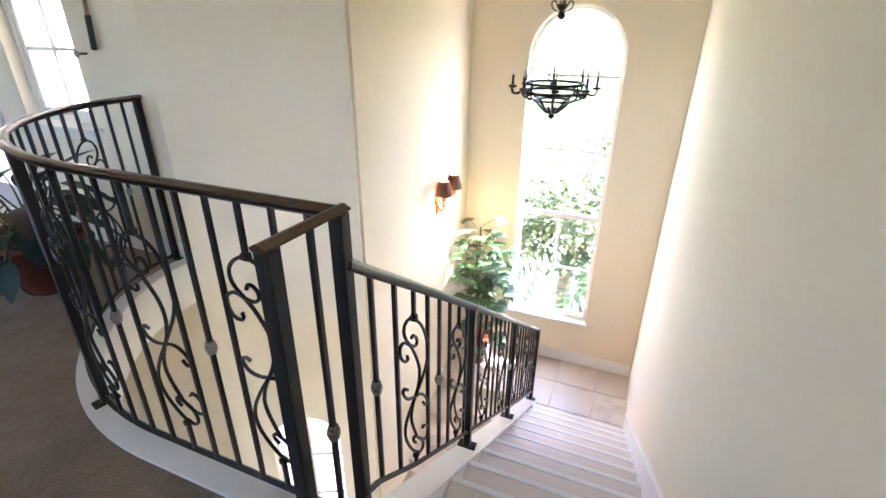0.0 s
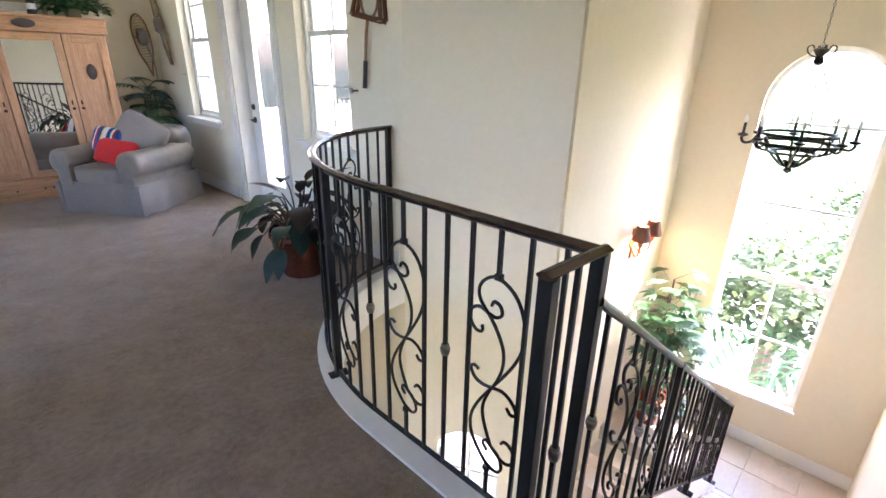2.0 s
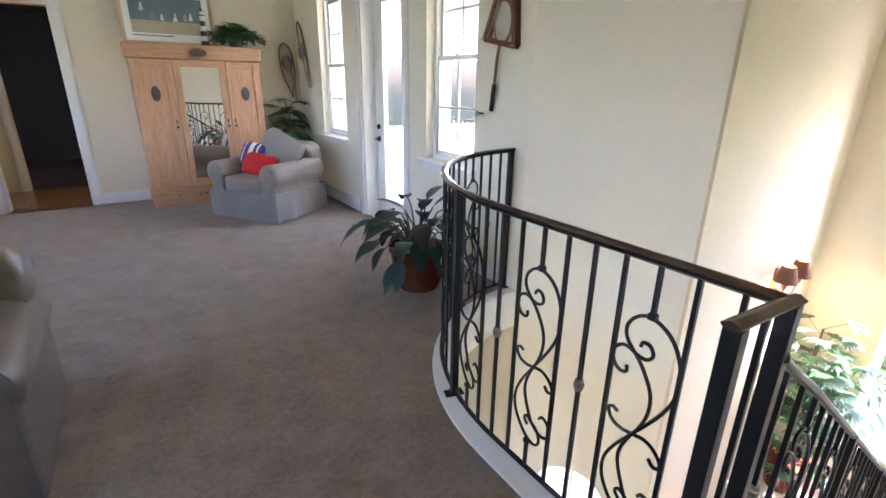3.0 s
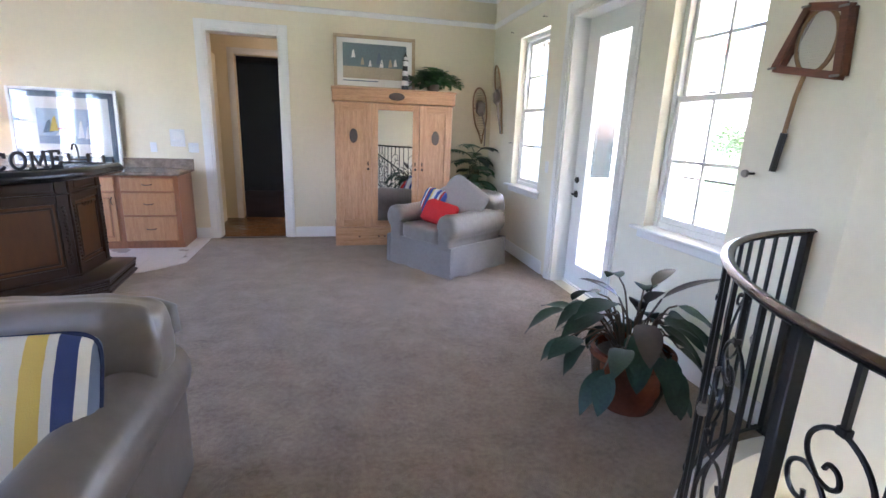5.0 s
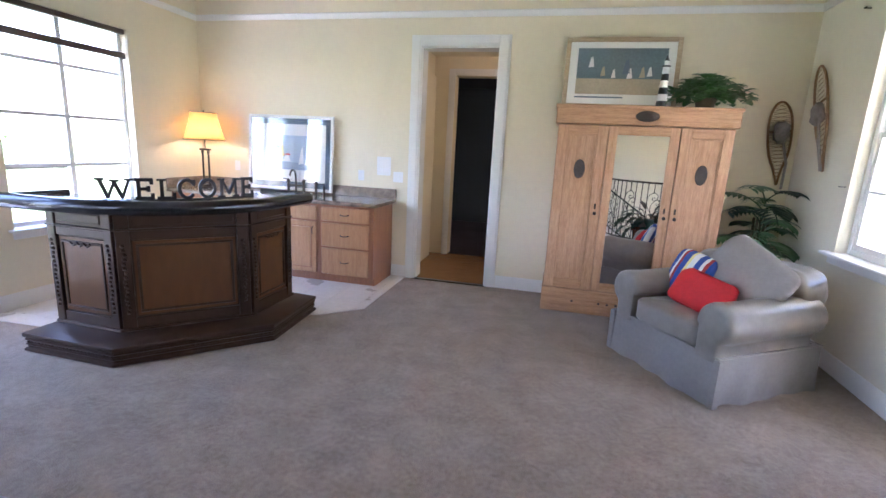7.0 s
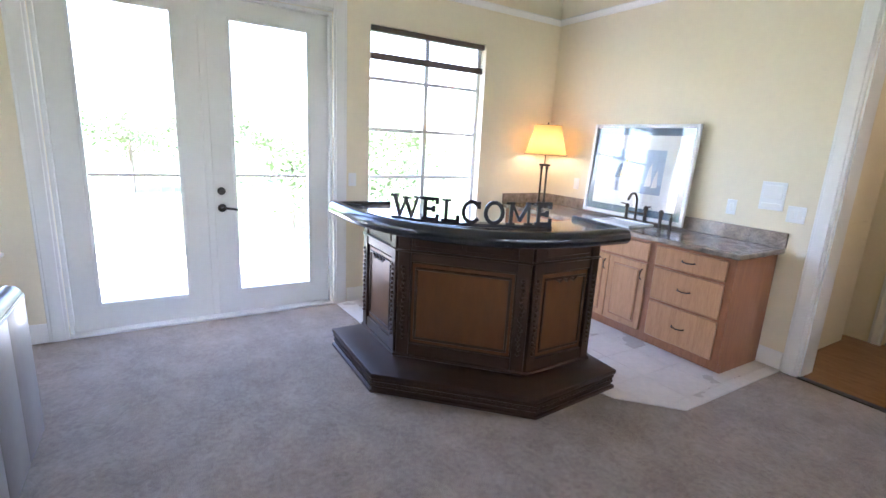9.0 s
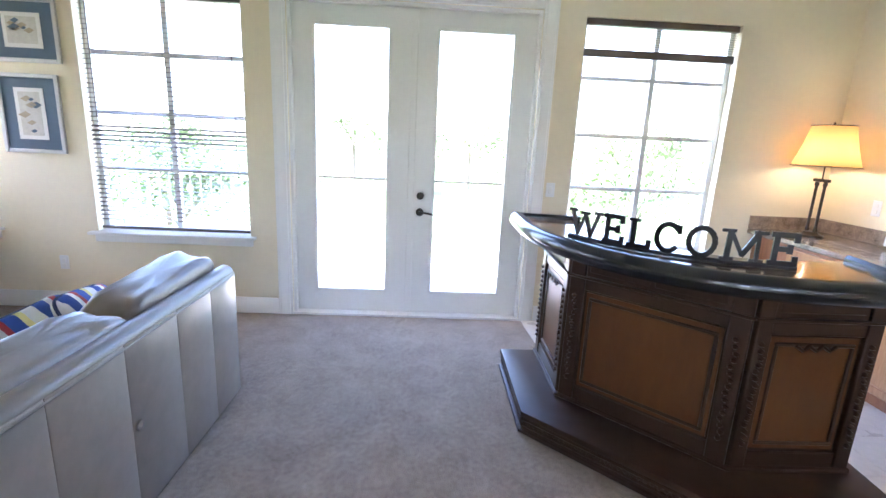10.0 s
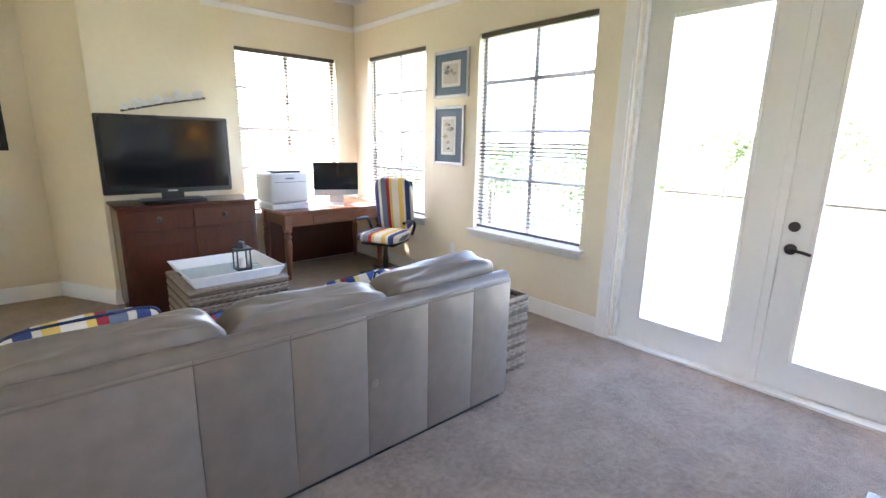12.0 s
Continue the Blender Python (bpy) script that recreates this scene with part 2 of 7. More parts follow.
BARTOP = surface("black_lacquered_rim", (0.012, 0.012, 0.014), 0.2, vary=0.2, big=8, spec=0.6)
BARINLAY = surface("polished_brown_bar_top", (0.13, 0.065, 0.035), 0.08, vary=0.25, big=6, fine=50, spec=0.7)
CHERRY = surface("cherry_veneer", (0.076, 0.023, 0.011), 0.25, vary=0.22, big=3, fine=20, stretch=(3, 3, 0.6), rvary=0.05)
DESKWOOD = wood("reddish_pine_desk", (0.21, 0.072, 0.028), (0.13, 0.044, 0.018), 0.3, scale=5, axis=0)
GRANITE = surface("brown_granite", (0.20, 0.155, 0.115), 0.1, vary=0.45, big=14, fine=120, tint=(0.30, 0.235, 0.18))
MIRROR = surface("silvered_mirror", (0.9, 0.9, 0.9), 0.015, metal=1.0, vary=0.0, rvary=0.0)
SILVER = surface("silver_leaf_frame", (0.62, 0.61, 0.6), 0.4, metal=0.3, vary=0.08, bump=0.05)
BLACK = surface("black_plastic", (0.014, 0.014, 0.015), 0.3, vary=0.1)
SCREEN = surface("dark_screen", (0.008, 0.009, 0.011), 0.08, vary=0.05, rvary=0.02)
PLASTIC = surface("light_grey_plastic", (0.60, 0.60, 0.60), 0.4, vary=0.04)
WHITE = surface("white_plastic", (0.8, 0.8, 0.79), 0.4, vary=0.03)
ALU = surface("brushed_aluminium", (0.65, 0.65, 0.66), 0.3, metal=0.8, vary=0.05)
BLIND = surface("brown_blind_slat", (0.11, 0.085, 0.07), 0.45, vary=0.12)
PANE = glass("window_glass")
LEAF = surface("dark_green_leaf", (0.011, 0.027, 0.016), 0.52, vary=0.4, big=8, fine=60, tint=(0.018, 0.042, 0.024), spec=0.3)
LEAF_RED = surface("reddish_leaf", (0.045, 0.028, 0.02), 0.35, vary=0.3, big=8)
LEAF_LIVE = surface("fresh_green_leaf", (0.06, 0.15, 0.04), 0.5, vary=0.4, big=6, fine=40)
LEAF_PALM = surface("palm_leaf", (0.05, 0.115, 0.045), 0.4, vary=0.35, big=5, fine=40)
STEM = surface("plant_stem", (0.09, 0.06, 0.035), 0.6, vary=0.25)
BARK = surface("tree_bark", (0.14, 0.105, 0.08), 0.9, vary=0.3, bump=0.6, bump_scale=20)
TERRA = surface("terracotta_glaze", (0.13, 0.042, 0.022), 0.25, vary=0.3, big=6)
WICKER = surface("woven_wicker", (0.27, 0.215, 0.16), 0.75, vary=0.4, big=30, fine=160, bump=0.4, bump_scale=90)
WICKER_DK = surface("dark_wicker", (0.13, 0.095, 0.065), 0.75, vary=0.3, big=30, fine=160)
RED = surface("red_cloth", (0.50, 0.018, 0.02), 0.85, vary=0.12, bump=0.25, bump_scale=220)
GREYCLOTH = surface("grey_linen", (0.28, 0.25, 0.232), 0.9, vary=0.08, bump=0.2, bump_scale=200)
COPPER = surface("copper_metal", (0.42, 0.15, 0.06), 0.35, metal=0.8, vary=0.2)
SHADE_DK = surface("brown_mica_shade", (0.16, 0.06, 0.03), 0.6, vary=0.2)
PAPER = surface("white_mat_board", (0.78, 0.77, 0.74), 0.8, vary=0.02)
SLATE = surface("slate_blue_mat", (0.11, 0.155, 0.21), 0.8, vary=0.06)
STONE_OUT = surface("stucco_outside", (0.74, 0.70, 0.62), 0.9, vary=0.05, bump=0.2)
GRASS = surface("lawn", (0.075, 0.115, 0.035), 0.95, vary=0.35, big=0.3, fine=6)
PAVING = surface("pale_deck", (0.58, 0.55, 0.5), 0.8, vary=0.08)
FOLIAGE = surface("tree_foliage", (0.115, 0.16, 0.065), 0.8, vary=0.45, big=1.2, fine=12)
RAWHIDE = surface("rawhide_lacing", (0.33, 0.22, 0.12), 0.7, vary=0.2)
ASH = wood("bent_ash", (0.32, 0.18, 0.08), (0.20, 0.10, 0.045), 0.45, axis=2)
FUR = surface("grey_fur", (0.30, 0.27, 0.25), 0.95, vary=0.3, bump=0.5, bump_scale=80)
BULB = glow("warm_bulb", (1.0, 0.62, 0.28), 40.0)
STRIPES = striped("multicolour_stripes", [(3, (0.72, 0.68, 0.58)), (2, (0.70, 0.50, 0.12)), (1, (0.72, 0.68, 0.58)), (2, (0.04, 0.06, 0.17)), (1.2, (0.72, 0.68, 0.58)), (2.4, (0.16, 0.19, 0.26)), (1.5, (0.35, 0.025, 0.03)), (1.2, (0.70, 0.50, 0.12))], 0, 2.6)
STRIPES_BLUE = striped("blue_and_white_stripes", [(2, (0.75, 0.73, 0.68)), (2, (0.03, 0.07, 0.28)), (1, (0.75, 0.73, 0.68)), (1, (0.35, 0.03, 0.03)), (2, (0.03, 0.07, 0.28)), (1, (0.75, 0.65, 0.25))], 0, 4.0)
SEASCAPE_SKY = surface("printed_sky", (0.13, 0.18, 0.20), 0.6, vary=0.2, big=3)
SEASCAPE_SEA = surface("printed_beach", (0.42, 0.35, 0.24), 0.6, vary=0.15, big=4)

# ---- the large structure ----
CEIL_Z, LOW_Z, TH = 3.30, -3.22, 0.20


def wall(name, p0, p1, z0, z1, openings=(), material=None, arch=None, ext=(0.0, 0.0), th=TH):
    """A wall from p0 to p1, its thickness to the left of that way; openings: (u0, u1, z0, z1); arch: the index of one with a round head."""
    d = Vector((p1[0] - p0[0], p1[1] - p0[1]))
    m = pose(p0[0], p0[1], 0, 0, 0, math.degrees(math.atan2(d.y, d.x)))
    bm, lo, hi = bmesh.new(), -ext[0], d.length + ext[1]
    cuts = sorted({lo, hi, *[o[0] for o in openings], *[o[1] for o in openings]})
    for a, b in zip(cuts, cuts[1:]):
        holes = sorted((o[2], o[3]) for o in openings if o[0] < (a + b) / 2 < o[1])
        z = z0
        for h0, h1 in holes + [(z1, z1)]:
            if h0 - z > 0.001:
                bx(bm, a, 0, z, b, th, h0)
            z = h1
    if arch is not None:
        u0, u1, h0, h1 = openings[arch]
        r, c = (u1 - u0) / 2, (u0 + u1) / 2
        for s in (-1, 1):
            pts = [(c + s * r * math.cos(k * math.pi / 24), h1 - r + r * math.sin(k * math.pi / 24)) for k in range(13)]
            for q0, q1 in zip(pts, pts[1:]):
                slab([q0, q1, (q1[0], h1), (q0[0], h1)], 0, th, bm)
    return solid(name, bm, material or WALL, "cream painted plaster wall", "wall", m=m)


YL = [(0.92, 2.06), (2.86, 4.11), (6.78, 8.04)]
WZ0, WZ1 = 0.68, 2.54
left = [(y0 - 0.61, y1 - 0.61, WZ0, WZ1) for y0, y1 in YL] + [(4.45 - 0.61, 6.44 - 0.61, -0.02, 2.57)]
wall("wall_west", (-3.35, 0.61), (-3.35, 9.02), -0.3, CEIL_Z, left, ext=(0, 0.2))
wall("wall_north", (-3.35, 9.02), (3.18, 9.02), -0.3, CEIL_Z, [(2.84, 3.68, -0.02, 2.58)], ext=(0, 0.2))
W1, W2, D1 = (7.26, 8.06), (4.63, 5.37), (5.80, 6.775)
wall("wall_east", (3.18, 9.02), (3.18, 4.0), -0.3, CEIL_Z,
     [(9.02 - W1[1], 9.02 - W1[0], 0.88, 2.60), (9.02 - D1[1], 9.02 - D1[0], -0.02, 2.60), (9.02 - W2[1], 9.02 - W2[0], 0.88, 2.60)], WALL_LIT, th=0.28)
wall("wall_lower_east", (3.18, 9.02), (3.18, 4.0), LOW_Z, -0.3, [], WALL)
wall("wall_stair_corner", (3.18, 4.0), (3.70, 2.95), LOW_Z, CEIL_Z, [(0.29, 0.89, -3.0, -1.50)], WALL_LIT, arch=0)
wall("wall_stair_north", (3.70, 2.95), (5.97, 2.95), LOW_Z, CEIL_Z, [], WALL, ext=(-0.05, 0.2))
wall("wall_stair_east", (5.97, 2.95), (5.97, 0.87), LOW_Z, CEIL_Z, [(0.60, 1.50, -1.57, 1.74)], WALL, arch=0, ext=(0, 0.2))
wall("wall_stair_south", (5.97, 0.87), (0.95, 0.87), LOW_Z, CEIL_Z, [], WALL_LIT)
wall("wall_south_return", (0.95, 0.87), (0.95, 0.47), -0.3, CEIL_Z, [])
wall("wall_south", (0.95, 0.47), (-0.08, 0.47), -0.3, CEIL_Z, [], ext=(0.2, 0))
wall("wall_chimney_splay", (-0.08, 0.47), (-0.45, 1.12), -0.3, CEIL_Z, [], th=0.1)
wall("wall_chimney_front", (-0.45, 1.12), (-1.40, 1.12), -0.3, CEIL_Z, [], th=0.1)
wall("wall_chimney_side", (-1.40, 1.019), (-1.40, 0.61), -0.3, CEIL_Z, [], th=0.1)
wall("wall_south_west", (-1.36, 0.61), (-3.35, 0.61), -0.3, CEIL_Z, [(0.48, 1.71, WZ0, 2.52)], ext=(0, 0.2))
# ceilings
bm = box(-3.55, 0.2, CEIL_Z, 6.2, 9.3, CEIL_Z + 0.15)
solid("ceiling", bm, CEIL, "pale cream painted ceiling", "ceiling")

# floors: the carpet stops along the stair opening
ARC = [(3.16 - 1.305 * math.sin(a), 2.80 + 1.30 * math.cos(a)) for a in [i * math.pi / 40 for i in range(21)]]
edge = ARC + [(1.855, 1.81)]
carpet_poly = [(-3.36, 0.45), (0.96, 0.45), (0.96, 0.76), (1.97, 0.76), (1.97, 1.81)] + edge[::-1] + [(3.2, 4.11), (3.2, 9.04), (-3.36, 9.04)]
solid("floor", prism(carpet_poly, -0.28, 0.0), CARPET, "worn taupe cut-pile carpet with faint darker tracks", "carpet")
# pale curb under the guard
inner = [(3.16 - 1.18 * math.sin(a), 2.80 + 1.20 * math.cos(a)) for a in [i * math.pi / 40 for i in range(21)]]
curb_out = [(3.16 - 1.305 * math.sin(a), 2.80 + 1.30 * math.cos(a)) for a in [i * math.pi / 40 for i in range(21)]]
curb = [(3.178, 4.10)] + curb_out[1:] + [(1.855, 1.80), (1.98, 1.80)] + inner[::-1][:-1] + [(3.178, 4.0)]
solid("trim_stair_curb", prism(curb, -0.30, 0.016, bev=0.006), TRIM, "white painted curved curb along the stair opening", "curb")

# lower hall
solid("floor_lower", box(-0.5, 0.6, LOW_Z - 0.1, 6.1, 9.3, LOW_Z), TILE, "pale tiled floor of the storey below", "floor")
wall("wall_lower_west", (0.2, 0.7), (0.2, 9.1), LOW_Z, -0.28, [], WALL)
wall("wall_lower_north", (0.2, 9.05), (3.2, 9.05), LOW_Z, -0.28, [], WALL)

# stairs: twelve steps down to the landing, then six back
RISE, GO, X0 = 0.179, 0.262, 1.97
LAND_Z = -12 * RISE
stair = thing("staircase", pose(X0, 0.78, LAND_Z), "pale stone staircase with white curb and two flights", "staircase", kind="structure")
for k in range(11):
    bm = box(GO * k, 0.002, -RISE * (k + 1) - LAND_Z - 0.035, GO * (k + 1) + 0.025, 1.0, -RISE * (k + 1) - LAND_Z, bev=0.006)
    part("tread", bm, STEP, stair)
    part("nosing", box(GO * (k + 1) - 0.004, 0.004, -RISE * (k + 1) - LAND_Z - 0.03, GO * (k + 1) + 0.03, 0.998, -RISE * (k + 1) - LAND_Z + 0.003, bev=0.004), TRIM, stair)
for k in range(12):
    part("riser", box(GO * k - 0.012, 0.002, -RISE * (k + 1) - LAND_Z, GO * k + 0.004, 1.0, -RISE * k - LAND_Z - (0.035 if k else 0.0)), STEP, stair)
body = [(0, -0.04)] + [p for k in range(11) for p in ((GO * k, -RISE * (k + 1) - 0.036), (GO * (k + 1), -RISE * (k + 1) - 0.036))] + [(GO * 11, LAND_Z - 0.2), (GO * 11 - 0.3, LAND_Z - 0.2), (0, -0.45)]
part("flight_body", slab([(x, z - LAND_Z) for x, z in body], 0.003, 1.0), WALL_LIT, stair)
SL = RISE / GO
curb_side = [(-0.02, 0.03), (GO * 12 + 0.02, 0.03 - SL * (GO * 12 + 0.04)), (GO * 12 + 0.02, LAND_Z - 0.2), (GO * 12 - 0.3, LAND_Z - 0.2), (-0.02, -0.45)]
part("curb", slab([(x, z - LAND_Z) for x, z in curb_side], 1.0, 1.13), TRIM, stair, "white painted stair curb")
part("skirting", slab([(x, z - LAND_Z + 0.15) for x, z in curb_side[:2]] + [(GO * 12 + 0.02, LAND_Z - LAND_Z - 0.02), (GO * 12 - 0.3, -0.02), (-0.02, -0.35 - LAND_Z)], 0.088, 0.112), TRIM, stair, "white sloping skirting board")
for k in range(6):
    bm = box(GO * (11 - k), 1.135, -RISE * (k + 2), GO * (12 - k) + 0.02, 2.165, -RISE * (k + 1), bev=0.006)
    part("lower_step", bm, STEP, stair)

landing = thing("floor_landing", pose(5.11, 0.78, LAND_Z), "pale tiled stair landing", "landing", kind="structure")
part("bed", box(0, 0.0, -0.2, 0.86, 2.17, -0.012), GROUT, landing)
part("bed", box(-0.262, 0.0, -0.2, 0.0, 1.0, -0.012), GROUT, landing)
for j in range(2):
    part("edge_tile", box(-0.262, 0.003 + j * 0.5, -0.012, -0.002, 0.5 + j * 0.5, 0.0, bev=0.003), TILE, landing)
tile_me = None
for i in range(2):
    for j in range(5):
        at = pose(0.215 + i * 0.43, 0.217 + j * 0.434, -0.012)
        if tile_me is None:
            o = part("tile", box(-0.2125, -0.2145, 0, 0.2125, 0.2145, 0.012, bev=0.003), TILE, landing, at=at)
            tile_me = o.data
        else:
            again("tile", tile_me, landing, at)


# ---- trim ----
def run(name, p0, p1, prof, material, label, category):
    """A moulding of profile (out, z) along a wall's foot or head; it stands out to the right of the way p0 to p1."""
    d = Vector((p1[0] - p0[0], p1[1] - p0[1]))
    bm = bmesh.new()
    a = [bm.verts.new((0, -o, z)) for o, z in prof]
    b = [bm.verts.new((d.length, -o, z)) for o, z in prof]
    n = len(prof)
    bm.faces.new(a)
    bm.faces.new(b[::-1])
    for i in range(n):
        bm.faces.new((a[(i + 1) % n], a[i], b[i], b[(i + 1) % n]))
    bmesh.ops.recalc_face_normals(bm, faces=bm.faces[:])
    return solid(name, bm, material, label, category, m=pose(p0[0], p0[1], 0, 0, 0, math.degrees(math.atan2(d.y, d.x))))


BASE = [(0, 0.001), (0.016, 0.001), (0.016, 0.105), (0.011, 0.118), (0.011, 0.128), (0.006, 0.142), (0, 0.142)]
RAIL = [(0, 2.868), (0.010, 2.872), (0.014, 2.89), (0.026, 2.905), (0.030, 2.92), (0.022, 2.932), (0, 2.935)]
CROWN = [(0, 3.19), (0.012, 3.194), (0.018, 3.215), (0.045, 3.25), (0.075, 3.275), (0.085, 3.285), (0.085, 3.299), (0, 3.299)]
sections = [((-3.35, 0.61), (-3.35, 4.33)), ((-3.35, 6.57), (-3.35, 8.42)), ((-0.80, 9.02), (-0.63, 9.02)), ((0.45, 9.02), (3.18, 9.02)),
            ((3.18, 9.02), (3.18, 6.98)), ((3.18, 5.72), (3.18, 4.06)), ((0.95, 0.47), (-0.08, 0.47)), ((-0.08, 0.47), (-0.45, 1.12)),
            ((-0.45, 1.12), (-1.36, 1.12)), ((-1.36, 0.61), (-3.35, 0.61))]
for p0, p1 in sections:
    run("baseboard", p0, p1, BASE, TRIM, "white painted moulded baseboard", "baseboard")
run("baseboard", (5.97, 2.95), (5.97, 0.87), [(o, z + LAND_Z) for o, z in BASE], TRIM, "white painted moulded baseboard", "baseboard")
for p0, p1 in [((-3.35, 0.61), (-3.35, 9.02)), ((-3.35, 9.02), (3.18, 9.02)), ((3.18, 9.02), (3.18, 4.0)), ((0.95, 0.47), (-0.08, 0.47)), ((-1.36, 0.61), (-3.35, 0.61))]:
    run("trim_picture_rail", p0, p1, RAIL, TRIM, "white painted picture rail moulding", "moulding")
    run("trim_crown", p0, p1, CROWN, TRIM, "white painted crown moulding under the ceiling", "moulding")


def casing(name, m, w, h, cw=0.115, head=0.115):
    """White moulded door casing; local x along the wall, y into the wall, opening from 0 to w."""
    t = thing(name, m, "white painted moulded door casing", "door casing", kind="structure")
    def jamb(x0, x1):
        bm = box(x0, -0.018, 0.0, x1, 0.0, h + head, bev=0.004)
        bx(bm, x0 + 0.02, -0.027, 0.0, x1 - 0.02, -0.016, h + head - 0.02, bev=0.004)
        return bm
    part("casing_side", jamb(-cw, 0), TRIM, t)
    part("casing_side", jamb(w, w + cw), TRIM, t)
    bm = box(0.001, -0.018, h, w - 0.001, 0.0, h + head, bev=0.004)
    bx(bm, 0.001, -0.027, h + 0.02, w - 0.001, -0.016, h + head - 0.02, bev=0.004)
    part("casing_head", bm, TRIM, t)
    return t


# north doorway and the hall behind it
casing("door_casing_north", pose(-0.51, 9.02, 0), 0.84, 2.58)
part("jamb_lining", box(-0.51, 9.021, 0.0, -0.498, 9.219, 2.58), TRIM)["kind"] = "structure"
part("jamb_lining", box(0.318, 9.021, 0.0, 0.33, 9.219, 2.58), TRIM)["kind"] = "structure"
part("jamb_lining", box(-0.498, 9.021, 2.568, 0.318, 9.219, 2.58), TRIM)["kind"] = "structure"
solid("floor_hall", box(-1.2, 9.04, -0.1, 1.6, 10.5, 0.002), HALLFLOOR, "warm oak plank floor of the hall", "floor")
solid("floor_dark_room", box(-1.6, 10.5, -0.1, 2.4, 14.0, 0.002), UNLIT_FLOOR, "oak floor of the dim room", "floor")
wall("wall_hall_west", (-0.75, 9.22), (-0.75, 10.45), -0.1, 2.75, [], WALL_HALL)
wall("wall_hall_north", (-0.75, 10.45), (1.2, 10.45), -0.1, 2.75, [(0.30, 1.10, -0.02, 2.50)], WALL_HALL, ext=(0.2, 0))
wall("wall_hall_east", (1.2, 10.45), (1.2, 9.22), -0.1, 2.75, [], WALL_HALL)
solid("ceiling_hall", box(-1.2, 9.225, 2.75, 1.6, 10.7, 2.85), WALL_HALL, "warm painted hall ceiling", "ceiling")
casing("door_casing_hall", pose(-0.45, 10.45, 0), 0.80, 2.50, 0.09, 0.09)
# far room: lack of light painted into walls and ceiling, not their own colour
wall("wall_dark_west", (-1.4, 10.65), (-1.4, 13.8), -0.1, 2.75, [], UNLIT_PAINT)
wall("wall_dark_north", (-1.4, 13.8), (2.2, 13.8), -0.1, 2.75, [], UNLIT_PAINT)
wall("wall_dark_east", (2.2, 13.8), (2.2, 10.65), -0.1, 2.75, [], UNLIT_PAINT)
solid("ceiling_dark_room", box(-1.6, 10.7, 2.75, 2.4, 14.0, 2.85), UNLIT_PAINT, "ceiling of the dim room", "ceiling")
hl = thing("hall_ceiling_lamp", pose(0.75, 9.75, 2.75), "small warm flush ceiling lamp in the hall", "ceiling lamp")
part("rim", lathe([(0.13, -0.02), (0.14, -0.01), (0.14, 0.0)], 18), TRIM, hl)
part("dome", lathe([(0.02, -0.09), (0.08, -0.07), (0.12, -0.02)], 18), glow("hall_lamp_glass", (1.0, 0.84, 0.64), 1.7), hl, "glowing glass dome")
hd = thing("door_hall", pose(-0.70, 9.42, 0.0, 0, 0, 90), "tan panelled door standing against the hall wall", "door", kind="structure")
part("leaf", box(0, -0.04, 0.01, 0.80, 0.0, 2.45, bev=0.004), WALL_HALL, hd)
for z0, z1 in ((0.2, 1.1), (1.25, 2.3)):
    part("panel", box(0.12, -0.048, z0, 0.68, -0.040, z1, bev=0.006), WALL_HALL, hd)
part("threshold", box(-0.51, 8.99, 0.0, 0.33, 9.05, 0.008), BRONZE)["kind"] = "structure"


# ---- windows and glazed doors ----
def bars(t, w, z0, z1, y, cols, rows, material, bw=0.022, depth=0.02):
    for c in range(1, cols):
        x = w * c / cols
        part("glazing_bar", box(x - bw / 2, y, z0, x + bw / 2, y + depth, z1), material, t)
    for r in range(1, rows):
        z = z0 + (z1 - z0) * r / rows
        part("glazing_bar", box(0, y + 0.002, z - bw / 2, w, y + depth - 0.002, z + bw / 2), material, t)


def pane(t, x0, x1, z0, z1, y):
    o = part("pane", box(x0, y, z0, x1, y + 0.004, z1), PANE, t, flat=True)
    o.visible_shadow = False
    return o


def west_window(name, m, w, z0, z1, label):
    """White fixed window, two wide and four high, with a projecting sill."""
    t = thing(name, m, label, "window", kind="structure")
    fr = 0.04
    for a in ((0, 0.09, z0, fr, 0.14, z1), (w - fr, 0.09, z0, w, 0.14, z1), (fr, 0.09, z0, w - fr, 0.14, z0 + fr), (fr, 0.09, z1 - fr, w - fr, 0.14, z1)):
        part("window_frame", box(*a, bev=0.004), TRIM, t)
    for z in (1.20, 1.645, 2.10):
        part("glazing_bar", box(fr, 0.095, z - 0.016, w - fr, 0.130, z + 0.016), TRIM, t)
    part("mullion", box(w / 2 - 0.022, 0.092, z0 + fr, w / 2 + 0.022, 0.135, z1 - fr), TRIM, t)
    pane(t, fr, w - fr, z0 + fr, z1 - fr, 0.115)
    return t


def sill(t, w, z, depth=0.07, ears=0.05, back=0.09):
    bm = box(-ears, -depth, z - 0.022, w + ears, -0.001, z + 0.002, bev=0.006, seg=2)
    bx(bm, 0.001, -0.004, z - 0.018, w - 0.001, back, z + 0.0015)
    part("window_sill", bm, TRIM, t)
    part("sill_apron", box(-ears + 0.03, -0.022, z - 0.085, w + ears - 0.03, 0.0, z - 0.024, bev=0.005), TRIM, t)


